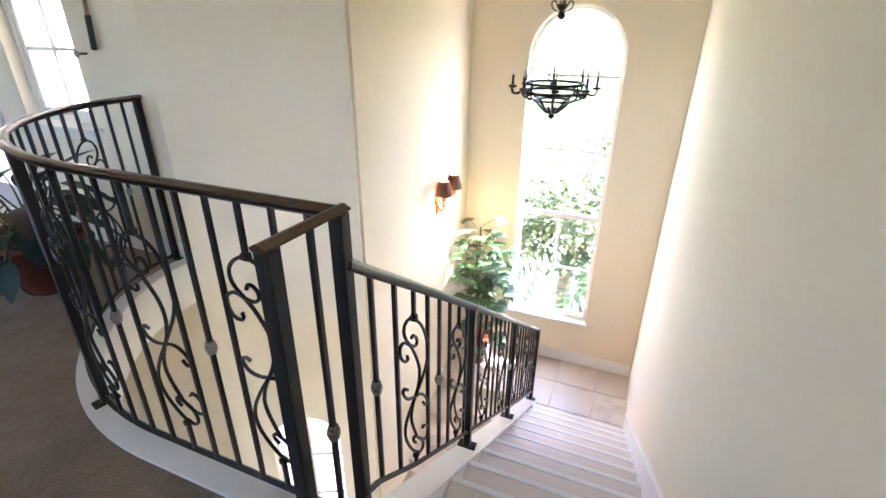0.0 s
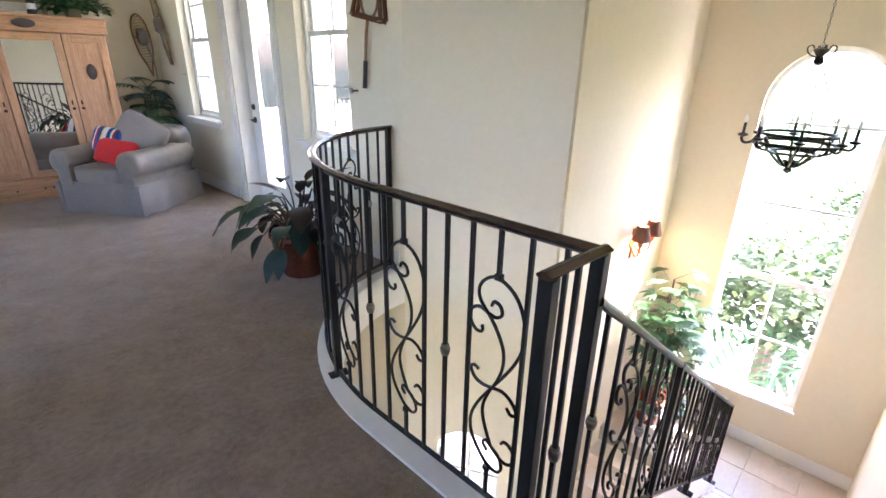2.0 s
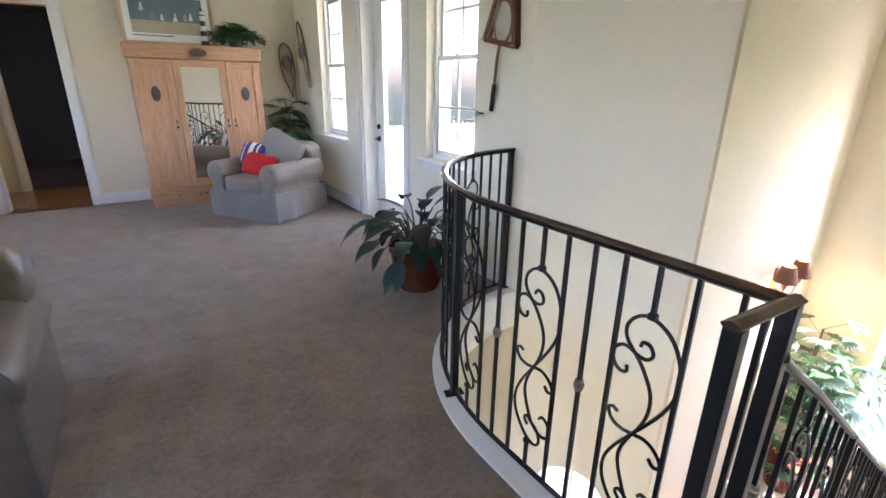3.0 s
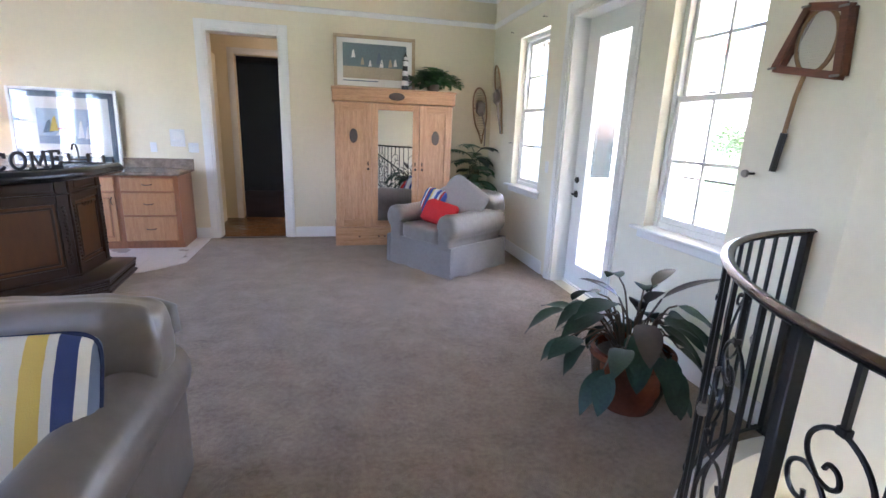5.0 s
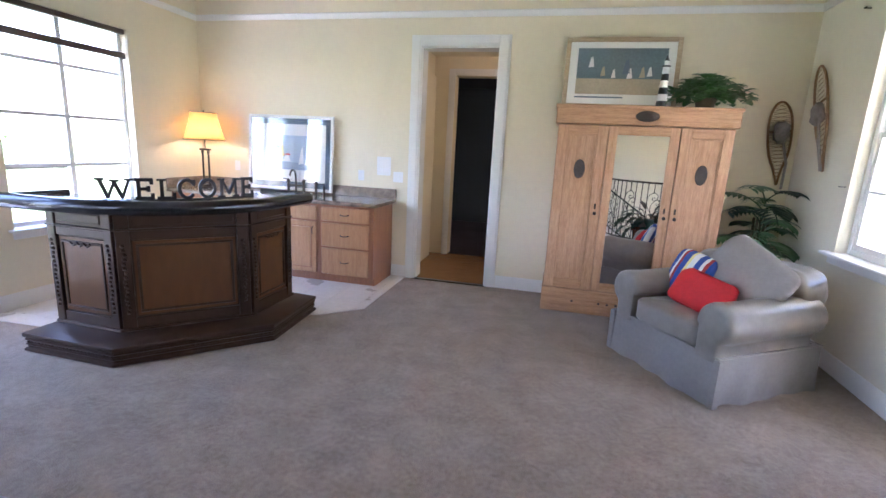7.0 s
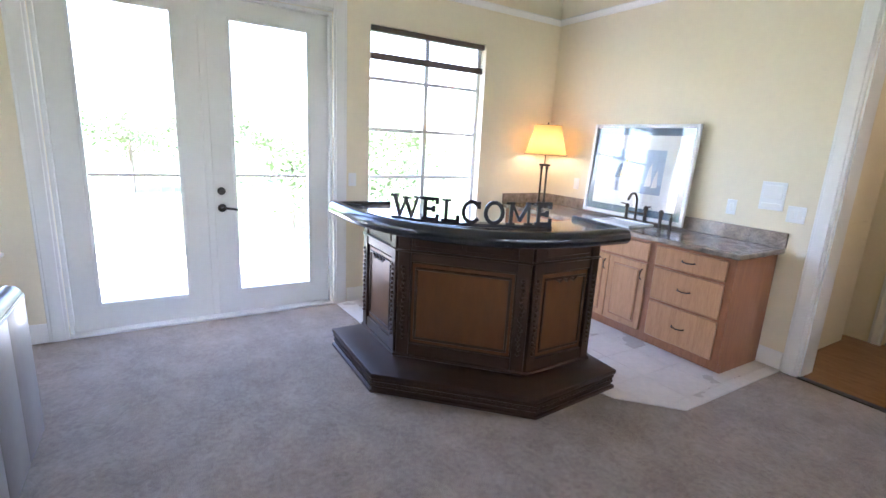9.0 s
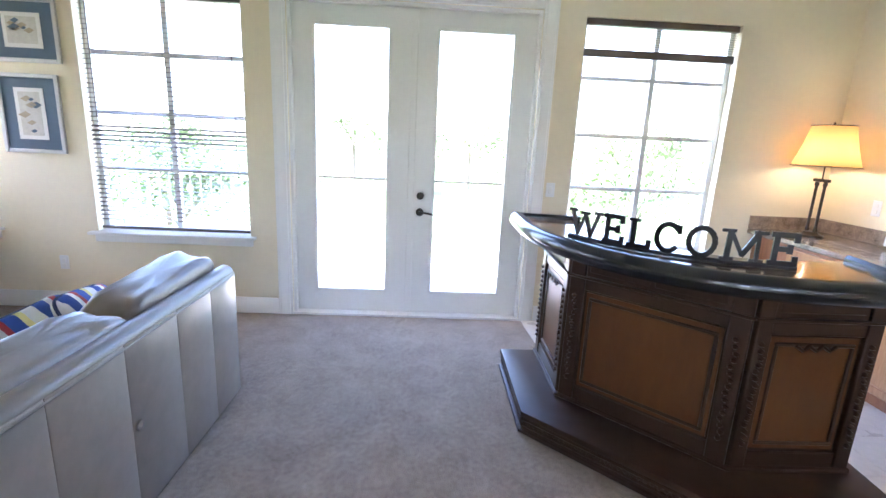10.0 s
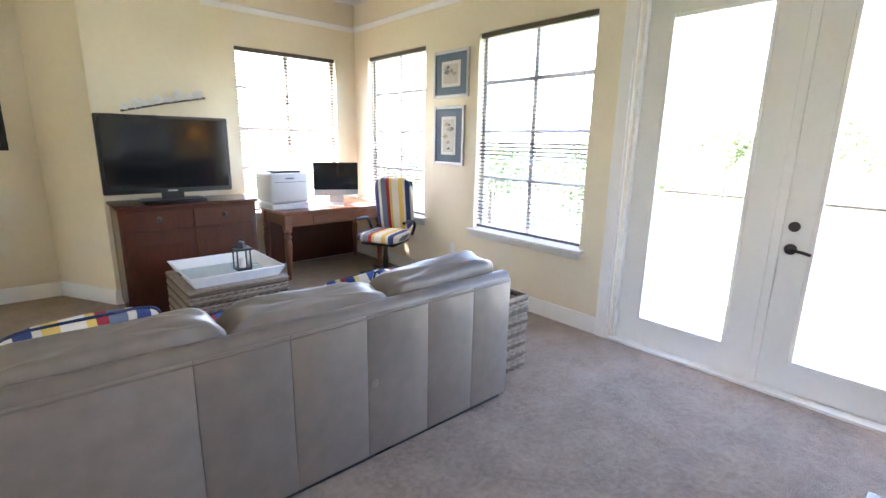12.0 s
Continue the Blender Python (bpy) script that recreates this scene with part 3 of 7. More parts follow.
def blind(name, m, w, z_top, z_bot, label, pitch=0.036, tilt=12, gaps=()):
    """A venetian blind of separate slats, with head rail, bottom rail and ladder cords."""
    t = thing(name, m, label, "window blind")
    part("head_rail", box(0.012, 0.015, z_top - 0.045, w - 0.012, 0.065, z_top - 0.003, bev=0.004), BLIND, t)
    me, z = None, z_top - 0.07
    n = int((z_top - 0.07 - z_bot - 0.03) / pitch)
    for i in range(n):
        z = z_top - 0.07 - i * pitch
        tl = tilt + (random.random() - 0.5) * 5
        for lo, hi, extra in gaps:
            if lo < z < hi:
                tl = tilt + extra + (random.random() - 0.5) * 10
        at = pose(w / 2, 0.04, z, tl, 0, 0)
        if me is None:
            o = part("slat", box(-w / 2 + 0.015, -0.0125, -0.0012, w / 2 - 0.015, 0.0125, 0.0012), BLIND, t, at=at, flat=True)
            me = o.data
        else:
            again("slat", me, t, at)
    part("bottom_rail", box(0.015, 0.028, z_bot, w - 0.015, 0.052, z_bot + 0.022, bev=0.004), BLIND, t)
    for x in (w * 0.16, w * 0.5, w * 0.84):
        part("ladder_cord", tube([(x, 0.026, z_top - 0.04), (x, 0.026, z_bot)], 0.0016, 4), BLIND, t)
    part("pull_cord", tube([(w * 0.93, 0.008, z_top - 0.04), (w * 0.935, 0.006, z_bot + 0.45)], 0.003, 5), BLIND, t)
    part("wand", tube([(w * 0.07, 0.008, z_top - 0.04), (w * 0.072, 0.006, z_bot + 0.9)], 0.004, 5), BLIND, t)
    return t


for (y0, y1), nm in zip(YL, ("window_desk", "window_sofa", "window_bar")):
    w = y1 - y0
    t = west_window(nm, pose(-3.35, y0, 0, 0, 0, 90), w, WZ0, WZ1, "white framed eight-pane window in the cream wall")
    sill(t, w, WZ0)
t = west_window("window_south", pose(-1.84, 0.61, 0, 0, 0, 180), 1.23, WZ0, 2.52, "white framed eight-pane window beside the chimney breast")
sill(t, 1.23, WZ0)
blind("venetian_blind", pose(-3.35, 2.86, 0, 0, 0, 90), 1.25, 2.54, 0.70, "brown venetian blind lowered over the window, slats open", gaps=((1.38, 1.56, 20),))
blind("venetian_blind", pose(-3.35, 0.92, 0, 0, 0, 90), 1.14, 2.54, 0.70, "brown venetian blind lowered behind the desk, slats open", gaps=((1.0, 1.45, 20),))
blind("venetian_blind", pose(-1.84, 0.61, 0, 0, 0, 180), 1.23, 2.52, 0.70, "brown venetian blind lowered behind the printer", tilt=34)
# the blind beside the bar is drawn up part of the way
t = thing("raised_blind", pose(-3.35, 6.78, 0, 0, 0, 90), "brown venetian blind drawn up above the bar window", "window blind")
part("head_rail", box(0.012, 0.015, 2.49, 1.248, 0.065, 2.537, bev=0.004), BLIND, t)
o = None
for i in range(9):
    at = pose(0.63, 0.04, 2.47 - i * 0.017, 10 + random.random() * 6, 0, 0)
    if o is None:
        o = part("slat", box(-0.615, -0.0125, -0.0012, 0.615, 0.0125, 0.0012), BLIND, t, at=at, flat=True)
    else:
        again("slat", o.data, t, at)
part("bottom_rail", box(0.015, 0.024, 2.255, 1.245, 0.056, 2.315, bev=0.004), BLIND, t, "gathered slats and bottom rail")
for x in (0.2, 0.63, 1.06):
    part("ladder_cord", tube([(x, 0.026, 2.49), (x, 0.026, 2.30)], 0.0016, 4), BLIND, t)


def east_window(name, m, w, z0, z1, label):
    """White double-hung sash, each sash two panes by two, set deep in a plastered reveal."""
    t = thing(name, m, label, "window", kind="structure")
    fr, mid = 0.045, z0 + (z1 - z0) * 0.52
    for a in ((0, 0.08, z0, fr, 0.17, z1), (w - fr, 0.08, z0, w, 0.17, z1), (fr, 0.08, z0, w - fr, 0.17, z0 + fr), (fr, 0.08, z1 - fr, w - fr, 0.17, z1)):
        part("window_frame", box(*a, bev=0.004), TRIM, t)
    for lo, hi, y in ((z0 + fr, mid + 0.02, 0.09), (mid - 0.02, z1 - fr, 0.125)):
        for a in ((fr, y, lo, fr + 0.035, y + 0.03, hi), (w - fr - 0.035, y, lo, w - fr, y + 0.03, hi), (fr + 0.035, y, lo, w - fr - 0.035, y + 0.03, lo + 0.04), (fr + 0.035, y, hi - 0.04, w - fr - 0.035, y + 0.03, hi)):
            part("sash_rail", box(*a, bev=0.003), TRIM, t)
        part("glazing_bar", box(w / 2 - 0.011, y + 0.004, lo + 0.04, w / 2 + 0.011, y + 0.024, hi - 0.04), TRIM, t)
        part("glazing_bar", box(fr + 0.035, y + 0.006, (lo + hi) / 2 - 0.011, w - fr - 0.035, y + 0.022, (lo + hi) / 2 + 0.011), TRIM, t)
        pane(t, fr + 0.03, w - fr - 0.03, lo + 0.03, hi - 0.03, y + 0.012)
    part("sash_lock", box(w / 2 - 0.03, 0.065, mid + 0.02, w / 2 + 0.03, 0.09, mid + 0.035, bev=0.004), TRIM, t)
    sill(t, w, z0, 0.075, 0.07, 0.08)
    return t


east_window("window_corner", pose(3.18, W1[1], 0, 0, 0, -90), W1[1] - W1[0], 0.88, 2.60, "white double-hung window in a deep reveal by the armchair")
east_window("window_plant", pose(3.18, W2[1], 0, 0, 0, -90), W2[1] - W2[0], 0.88, 2.60, "white double-hung window in a deep reveal above the potted plant")


def lever(t, x, z, y, turn=1, deadbolt=True):
    """A bronze lever on a round rose, with a deadbolt above it."""
    def disc(r, d, zz):
        return lathe([(r, 0), (r, d * 0.6), (r * 0.75, d)], 14)
    part("handle_rose", disc(0.034, 0.014, z), BRONZE, t, at=pose(x, y, z, 90, 0, 0))
    part("door_handle", tube([(x, y, z), (x, y - 0.05, z), (x + 0.02 * turn, y - 0.06, z + 0.004), (x + 0.07 * turn, y - 0.058, z - 0.002), (x + 0.115 * turn, y - 0.055, z - 0.012)], 0.0095, 8), BRONZE, t, "bronze lever handle")
    if deadbolt:
        part("deadbolt", disc(0.031, 0.02, z), BRONZE, t, at=pose(x, y, z + 0.14, 90, 0, 0))


def glazed_leaf(t, x0, x1, z1, y, gx0, gx1, gz0, gz1):
    for a in ((x0, y, 0.02, gx0, y + 0.044, z1), (gx1, y, 0.02, x1, y + 0.044, z1), (gx0, y, 0.02, gx1, y + 0.044, gz0), (gx0, y, gz1, gx1, y + 0.044, z1)):
        part("leaf_frame", box(*a), TRIM, t)
    b = 0.022
    for a in ((gx0 - b, y - 0.01, gz0 - b, gx0 + 0.004, y, gz1 + b), (gx1 - 0.004, y - 0.01, gz0 - b, gx1 + b, y, gz1 + b), (gx0 + 0.004, y - 0.01, gz0 - b, gx1 - 0.004, y, gz0 + 0.004), (gx0 + 0.004, y - 0.01, gz1 - 0.004, gx1 - 0.004, y, gz1 + b)):
        part("glass_bead", box(*a, bev=0.003), TRIM, t)
    pane(t, gx0, gx1, gz0, gz1, y + 0.02)


# french doors: local x runs north from y = 4.45
fd = thing("door_french", pose(-3.35, 4.45, 0, 0, 0, 90), "pair of closed white glazed french doors", "door", kind="structure")
glazed_leaf(fd, 0.025, 0.992, 2.545, 0.075, 0.20, 0.787, 0.225, 2.39)
glazed_leaf(fd, 0.998, 1.965, 2.545, 0.075, 1.19, 1.787, 0.225, 2.39)
part("meeting_strip", box(0.965, 0.062, 0.02, 1.02, 0.075, 2.54, bev=0.004), TRIM, fd)
for a in ((0.0, 0.02, 0.0, 0.025, 0.16, 2.57), (1.965, 0.02, 0.0, 1.99, 0.16, 2.57), (0.025, 0.02, 2.545, 1.965, 0.16, 2.57)):
    part("door_frame", box(*a), TRIM, fd)
part("sill_plate", box(0.0, -0.01, 0.0, 1.99, 0.16, 0.018), TRIM, fd)
lever(fd, 1.075, 0.935, 0.075)
casing("door_casing_french", pose(-3.35, 4.45, 0, 0, 0, 90), 1.99, 2.57, 0.12, 0.12)

# single glazed door to the east, set back in its reveal
d1 = thing("door_east", pose(3.18, D1[1], 0, 0, 0, -90), "closed white glazed door set back in its reveal", "door", kind="structure")
glazed_leaf(d1, 0.025, 0.95, 2.57, 0.165, 0.235, 0.735, 0.24, 2.38)
for a in ((0.0, 0.002, 0.0, 0.025, 0.24, 2.60), (0.95, 0.002, 0.0, 0.975, 0.24, 2.60), (0.025, 0.002, 2.575, 0.95, 0.24, 2.60)):
    part("door_frame", box(*a), TRIM, d1)
part("sill_plate", box(0.025, 0.15, 0.0, 0.95, 0.24, 0.018), TRIM, d1)
lever(d1, 0.09, 0.935, 0.165)
casing("door_casing_east", pose(3.18, D1[1], 0, 0, 0, -90), 0.975, 2.60, 0.115, 0.115)

# tall round-headed stair window: local x runs south from y = 2.95
def arch_line(c, r, zs, n=24):
    return [(c + r * math.cos(math.pi * k / n), zs + r * math.sin(math.pi * k / n)) for k in range(n + 1)]


tw = thing("window_stair", pose(5.97, 2.95, 0, 0, 0, -90), "tall white round-headed stair window", "window", kind="structure")
c, r, zs = 1.05, 0.45, 1.29
for a in ((0.60, 0.06, -1.57, 0.64, 0.13, zs), (1.46, 0.06, -1.57, 1.50, 0.13, zs), (0.64, 0.06, -1.57, 1.46, 0.13, -1.525)):
    part("window_frame", box(*a), TRIM, tw)
bm = bmesh.new()
o_, i_ = arch_line(c, r, zs), arch_line(c, r - 0.04, zs)
for k in range(24):
    slab([o_[k], o_[k + 1], i_[k + 1], i_[k]], 0.06, 0.13, bm)
part("arched_frame", bm, TRIM, tw)
for z in (-0.95, -0.32, 0.40, 1.12):
    part("glazing_bar", box(0.64, 0.08, z - (0.03 if z == -0.32 else 0.012), 1.46, 0.11, z + (0.03 if z == -0.32 else 0.012)), TRIM, tw)
part("glazing_bar", box(1.038, 0.082, -1.53, 1.062, 0.108, -0.34), TRIM, tw)
pane(tw, 0.62, 1.48, -1.55, 1.28, 0.095)
part("stair_sill", box(0.58, -0.03, -1.60, 1.52, 0.06, -1.572, bev=0.005), TRIM, tw)
# arched window of the lower hall
ang = math.degrees(math.atan2(2.95 - 4.0, 3.70 - 3.18))
lw = thing("window_lower", pose(3.18, 4.0, 0, 0, 0, ang), "white arched window of the storey below", "window", kind="structure")
for a in ((0.29, 0.06, -3.0, 0.32, 0.12, -1.8), (0.86, 0.06, -3.0, 0.89, 0.12, -1.8), (0.32, 0.07, -2.02, 0.86, 0.11, -1.99), (0.58, 0.075, -3.0, 0.60, 0.105, -1.52), (0.32, 0.07, -2.52, 0.86, 0.11, -2.49)):
    part("window_frame", box(*a), TRIM, lw)

# ---- wrought-iron railings ----
def spiral(c, r0, r1, a0, turns, n=14):
    return [(c[0] + (r0 + (r1 - r0) * i / n) * math.cos(a0 + turns * 2 * math.pi * i / n), c[1] + (r0 + (r1 - r0) * i / n) * math.sin(a0 + turns * 2 * math.pi * i / n)) for i in range(n + 1)]


def scroll_lines(w, z0, z1):
    """The bars of one lyre panel as lists of (across, up): a long S, a short S that crosses it, and three pairs of curls."""
    h = z1 - z0
    p1, p2, p3 = (-0.16, 0.82), (0.0, 0.46), (0.05, 0.14)
    long_s = [p1, (-0.34, 0.87), (-0.36, 0.93), (-0.22, 0.98), (0.0, 1.0), (0.34, 0.95), (0.52, 0.84), (0.53, 0.74), (0.41, 0.64), (0.17, 0.53), p2,
              (-0.26, 0.35), (-0.42, 0.25), (-0.40, 0.16), (-0.23, 0.08), (0.0, 0.015), (0.22, 0.005), (0.32, 0.05), (0.24, 0.11), p3]
    short_s = [p1, (0.0, 0.77), (0.18, 0.68), (0.19, 0.59), (0.10, 0.51), p2, (-0.13, 0.38), (-0.18, 0.31), (-0.10, 0.23), p3]
    curls = [[p1, (0.02, 0.81), (0.12, 0.84), (0.06, 0.88), (-0.07, 0.885), (-0.10, 0.86)],
             [p1, (-0.36, 0.84), (-0.52, 0.80), (-0.49, 0.74), (-0.37, 0.71), (-0.24, 0.72), (-0.26, 0.75)],
             [p2, (-0.19, 0.45), (-0.37, 0.465), (-0.46, 0.51), (-0.39, 0.535), (-0.28, 0.52)],
             [p2, (0.22, 0.475), (0.43, 0.44), (0.52, 0.39), (0.40, 0.37), (0.31, 0.40)],
             [p3, (-0.06, 0.16), (-0.13, 0.13), (-0.02, 0.10)],
             [p3, (0.28, 0.09), (0.48, 0.10), (0.55, 0.15), (0.46, 0.20), (0.32, 0.215), (0.26, 0.19)]]
    return [soft([(u * w, z0 + v * h) for u, v in ln]) for ln in [long_s, short_s] + curls]


def soft(pts, times=2):
    for _ in range(times):
        out = [pts[0]]
        for p, q in zip(pts, pts[1:]):
            out += [tuple(0.75 * a + 0.25 * b for a, b in zip(p, q)), tuple(0.25 * a + 0.75 * b for a, b in zip(p, q))]
        pts = out + [pts[-1]]
    return pts


def collar_mesh(r=0.0185):
    return lathe([(r * 0.55, -0.024), (r * 0.8, -0.021), (r * 0.85, -0.014), (r * 0.7, -0.011), (r, -0.008), (r * 1.05, 0.0), (r, 0.008), (r * 0.7, 0.011), (r * 0.85, 0.014), (r * 0.8, 0.021), (r * 0.55, 0.024)], 10)


SHARED = {}


def baluster(t, x, y, yaw, z0, z1, kind, slope=0.0):
    """One upright of a railing: a plain bar, a bar with a collar, or a scroll panel with stubs."""
    if kind == "scroll":
        s0, s1 = (z0 + 0.13, z1 - 0.17) if slope == 0 else (z0 + 0.05, z1 - 0.12)
        key = ("scroll", round(s1 - s0, 2), round(slope, 2))
        stub_lo, stub_hi = box(-0.0065, -0.0065, 0, 0.0065, 0.0065, s0 - z0), box(-0.0065, -0.0065, 0, 0.0065, 0.0065, z1 - s1)
        part("baluster_stub", stub_lo, IRON, t, at=pose(x, y, z0, 0, 0, yaw))
        part("baluster_stub", stub_hi, IRON, t, at=pose(x, y, s1, 0, 0, yaw))
        at = pose(x, y, s0, 0, 0, yaw)
        if key in SHARED:
            again("scroll_panel", SHARED[key], t, at)
        else:
            bm = bmesh.new()
            for ln in scroll_lines(0.21, 0.0, s1 - s0):
                tube([(u, 0, v + slope * u) for u, v in ln], 0.0062, 5, bm)
            for v in (0.0, s1 - s0):
                bx(bm, -0.013, -0.011, v - 0.011, 0.013, 0.011, v + 0.011, bev=0.003)
            SHARED[key] = part("scroll_panel", bm, IRON, t, "S-scroll of bent iron bar", at=at).data
        return
    key = ("bar", round(z1 - z0, 2))
    at = pose(x, y, z0, 0, 0, yaw)
    if key in SHARED:
        again("baluster", SHARED[key], t, at)
    else:
        SHARED[key] = part("baluster", box(-0.0065, -0.0065, 0, 0.0065, 0.0065, z1 - z0), IRON, t, at=at, flat=True).data
    if kind == "collar":
        at = pose(x, y, z0 + (z1 - z0) * 0.50, 0, 0, yaw)
        if "collar" in SHARED:
            again("collar", SHARED["collar"], t, at)
        else:
            SHARED["collar"] = part("collar", collar_mesh(), COLLAR, t, "ribbed pewter collar", at=at).data


def post(t, x, y, yaw, z0, z1, w=0.04, foot=True):
    part("post", box(-w / 2, -w / 2, 0, w / 2, w / 2, z1 - z0, bev=0.003), IRON, t, at=pose(x, y, z0, 0, 0, yaw))
    if foot:
        bm = box(-0.05, -0.028, 0, 0.05, 0.028, 0.008, bev=0.002)
        for sx in (-0.037, 0.037):
            lathe([(0.008, 0.008), (0.008, 0.014), (0.004, 0.017)], 6, bm, (sx, 0, 0))
        part("foot_plate", bm, IRON, t, at=pose(x, y, z0, 0, 0, yaw + 90))


def cap_profile(path, name, t, w=0.021, h=0.005):
    """A handrail with a rounded cap swept level along plan points."""
    bm = bmesh.new()
    prof = [(-w * 0.7, 0), (-w, 0.004), (-w, 0.009), (-w * 0.72, h + 0.006), (-w * 0.25, h + 0.012), (w * 0.25, h + 0.012), (w * 0.72, h + 0.006), (w, 0.009), (w, 0.004), (w * 0.7, 0)]
    rings = []
    for i, p in enumerate(path):
        p0, p1 = Vector(path[max(i - 1, 0)]), Vector(path[min(i + 1, len(path) - 1)])
        d = p1 - p0
        flat = Vector((d.x, d.y, 0)).normalized()
        sd = Vector((-flat.y, flat.x, 0))
        rings.append([bm.verts.new(Vector(p) + sd * a + Vector((0, 0, b))) for a, b in prof])
    n = len(prof)
    for a, b in zip(rings, rings[1:]):
        for k in range(n):
            bm.faces.new((a[k], a[(k + 1) % n], b[(k + 1) % n], b[k]))
    bm.faces.new(rings[0][::-1])
    bm.faces.new(rings[-1])
    bmesh.ops.recalc_face_normals(bm, faces=bm.faces[:])
    return part(name, bm, CAPRAIL, t, "brown bronze cap rail")


# level guard round the stair opening
GX, GY, CX, CY, RX, RY = 1.945, 1.863, 3.175, 2.80, 1.230, 1.33
plan = [(GX, GY + (CY - GY) * i / 12) for i in range(12)] + [(CX - RX * math.cos(a), CY + RY * math.sin(a)) for a in [i * math.pi / 2 / 36 for i in range(37)]]
lens_ = [0.0]
for p, q in zip(plan, plan[1:]):
    lens_.append(lens_[-1] + math.dist(p, q))


def along(s):
    for i in range(len(plan) - 1):
        if s <= lens_[i + 1]:
            k = (s - lens_[i]) / (lens_[i + 1] - lens_[i])
            p, q = plan[i], plan[i + 1]
            return p[0] + (q[0] - p[0]) * k, p[1] + (q[1] - p[1]) * k, math.degrees(math.atan2(q[1] - p[1], q[0] - p[0]))
    return (*plan[-1], 0.0)


TOP, FOOT = 1.105, 0.016
guard = thing("guard_railing", pose(0, 0, 0), "black wrought-iron guard with scroll panels round the stair opening", "railing")
cap_profile([(x, y, TOP) for x, y in plan], "handrail", guard)
cap_profile([(GX + 0.02, GY - 0.002, TOP + 0.0006), (1.82, GY + 0.006, TOP + 0.0006), (1.70, GY + 0.012, TOP + 0.0006)], "handrail_return", guard)
part("top_bar", tube([(x, y, TOP - 0.007) for x, y in plan], 0.013, 4, flat=0.7), IRON, guard)
part("bottom_bar", tube([(x, y, FOOT + 0.03) for x, y in plan], 0.014, 4, flat=0.9), IRON, guard)
total = lens_[-1]
SP, k, s = 0.109, 0, 0.089
order = ["plain", "plain", "scroll", "plain", "collar", "plain", "scroll"] + ["plain", "collar", "plain", "scroll"] * 8
while s < total - 0.06:
    x, y, yaw = along(s)
    if abs(s - 1.34) > 0.06:
        baluster(guard, x, y, yaw + 180, FOOT + 0.03, TOP, order[k])
    k += 1
    s += SP
for s in (0.0, 1.34, total - 0.03):
    x, y, yaw = along(s)
    post(guard, x, y, yaw, FOOT if s else -0.35, TOP, 0.038 if not s else 0.036, foot=s > 0)
post(guard, 1.722, GY + 0.011, 0, 0.0, TOP, 0.038, foot=False)
baluster(guard, 1.845, GY + 0.005, 0, -0.06, TOP, "collar")

# sloping railing beside the flight
RY_ = 1.845
flight = thing("stair_railing", pose(0, 0, 0), "black wrought-iron railing with scroll panels sloping down beside the stairs", "railing")
xa, xb = GX + 0.02, X0 + GO * 12 + 0.0


def rail_z(x):
    return 0.962 - 0.694 * (x - X0)


cap = tube([(GX, GY - 0.012, rail_z(GX)), (xa + 0.07, RY_ + 0.02, rail_z(xa + 0.07)), (xa + 0.3, RY_, rail_z(xa + 0.3)), (xb + 0.01, RY_, rail_z(xb + 0.01))], 0.021, 8, flat=0.6)
part("handrail", cap, IRON, flight)
part("bottom_bar", tube([(GX, GY - 0.012, rail_z(GX) - 0.80), (xa + 0.07, RY_ + 0.02, rail_z(xa + 0.07) - 0.80), (xa + 0.3, RY_, rail_z(xa + 0.3) - 0.80), (xb, RY_, rail_z(xb) - 0.80)], 0.013, 4), IRON, flight)
x, k = xa + 0.10, 0
order = ["collar", "plain", "scroll", "plain"] * 8
while x < xb - 0.05:
    if min(abs(x - v) for v in (2.93, 3.95)) > 0.04:
        baluster(flight, x, RY_ + max(0, 0.03 - (x - xa) * 0.1), 0, rail_z(x) - 0.80, rail_z(x), order[k], -SL if order[k] == "scroll" else 0.0)
    k += 1
    x += 0.112
for x in (2.93, 3.95, xb):
    post(flight, x, RY_, 0, rail_z(x) - 0.90, rail_z(x), 0.036)


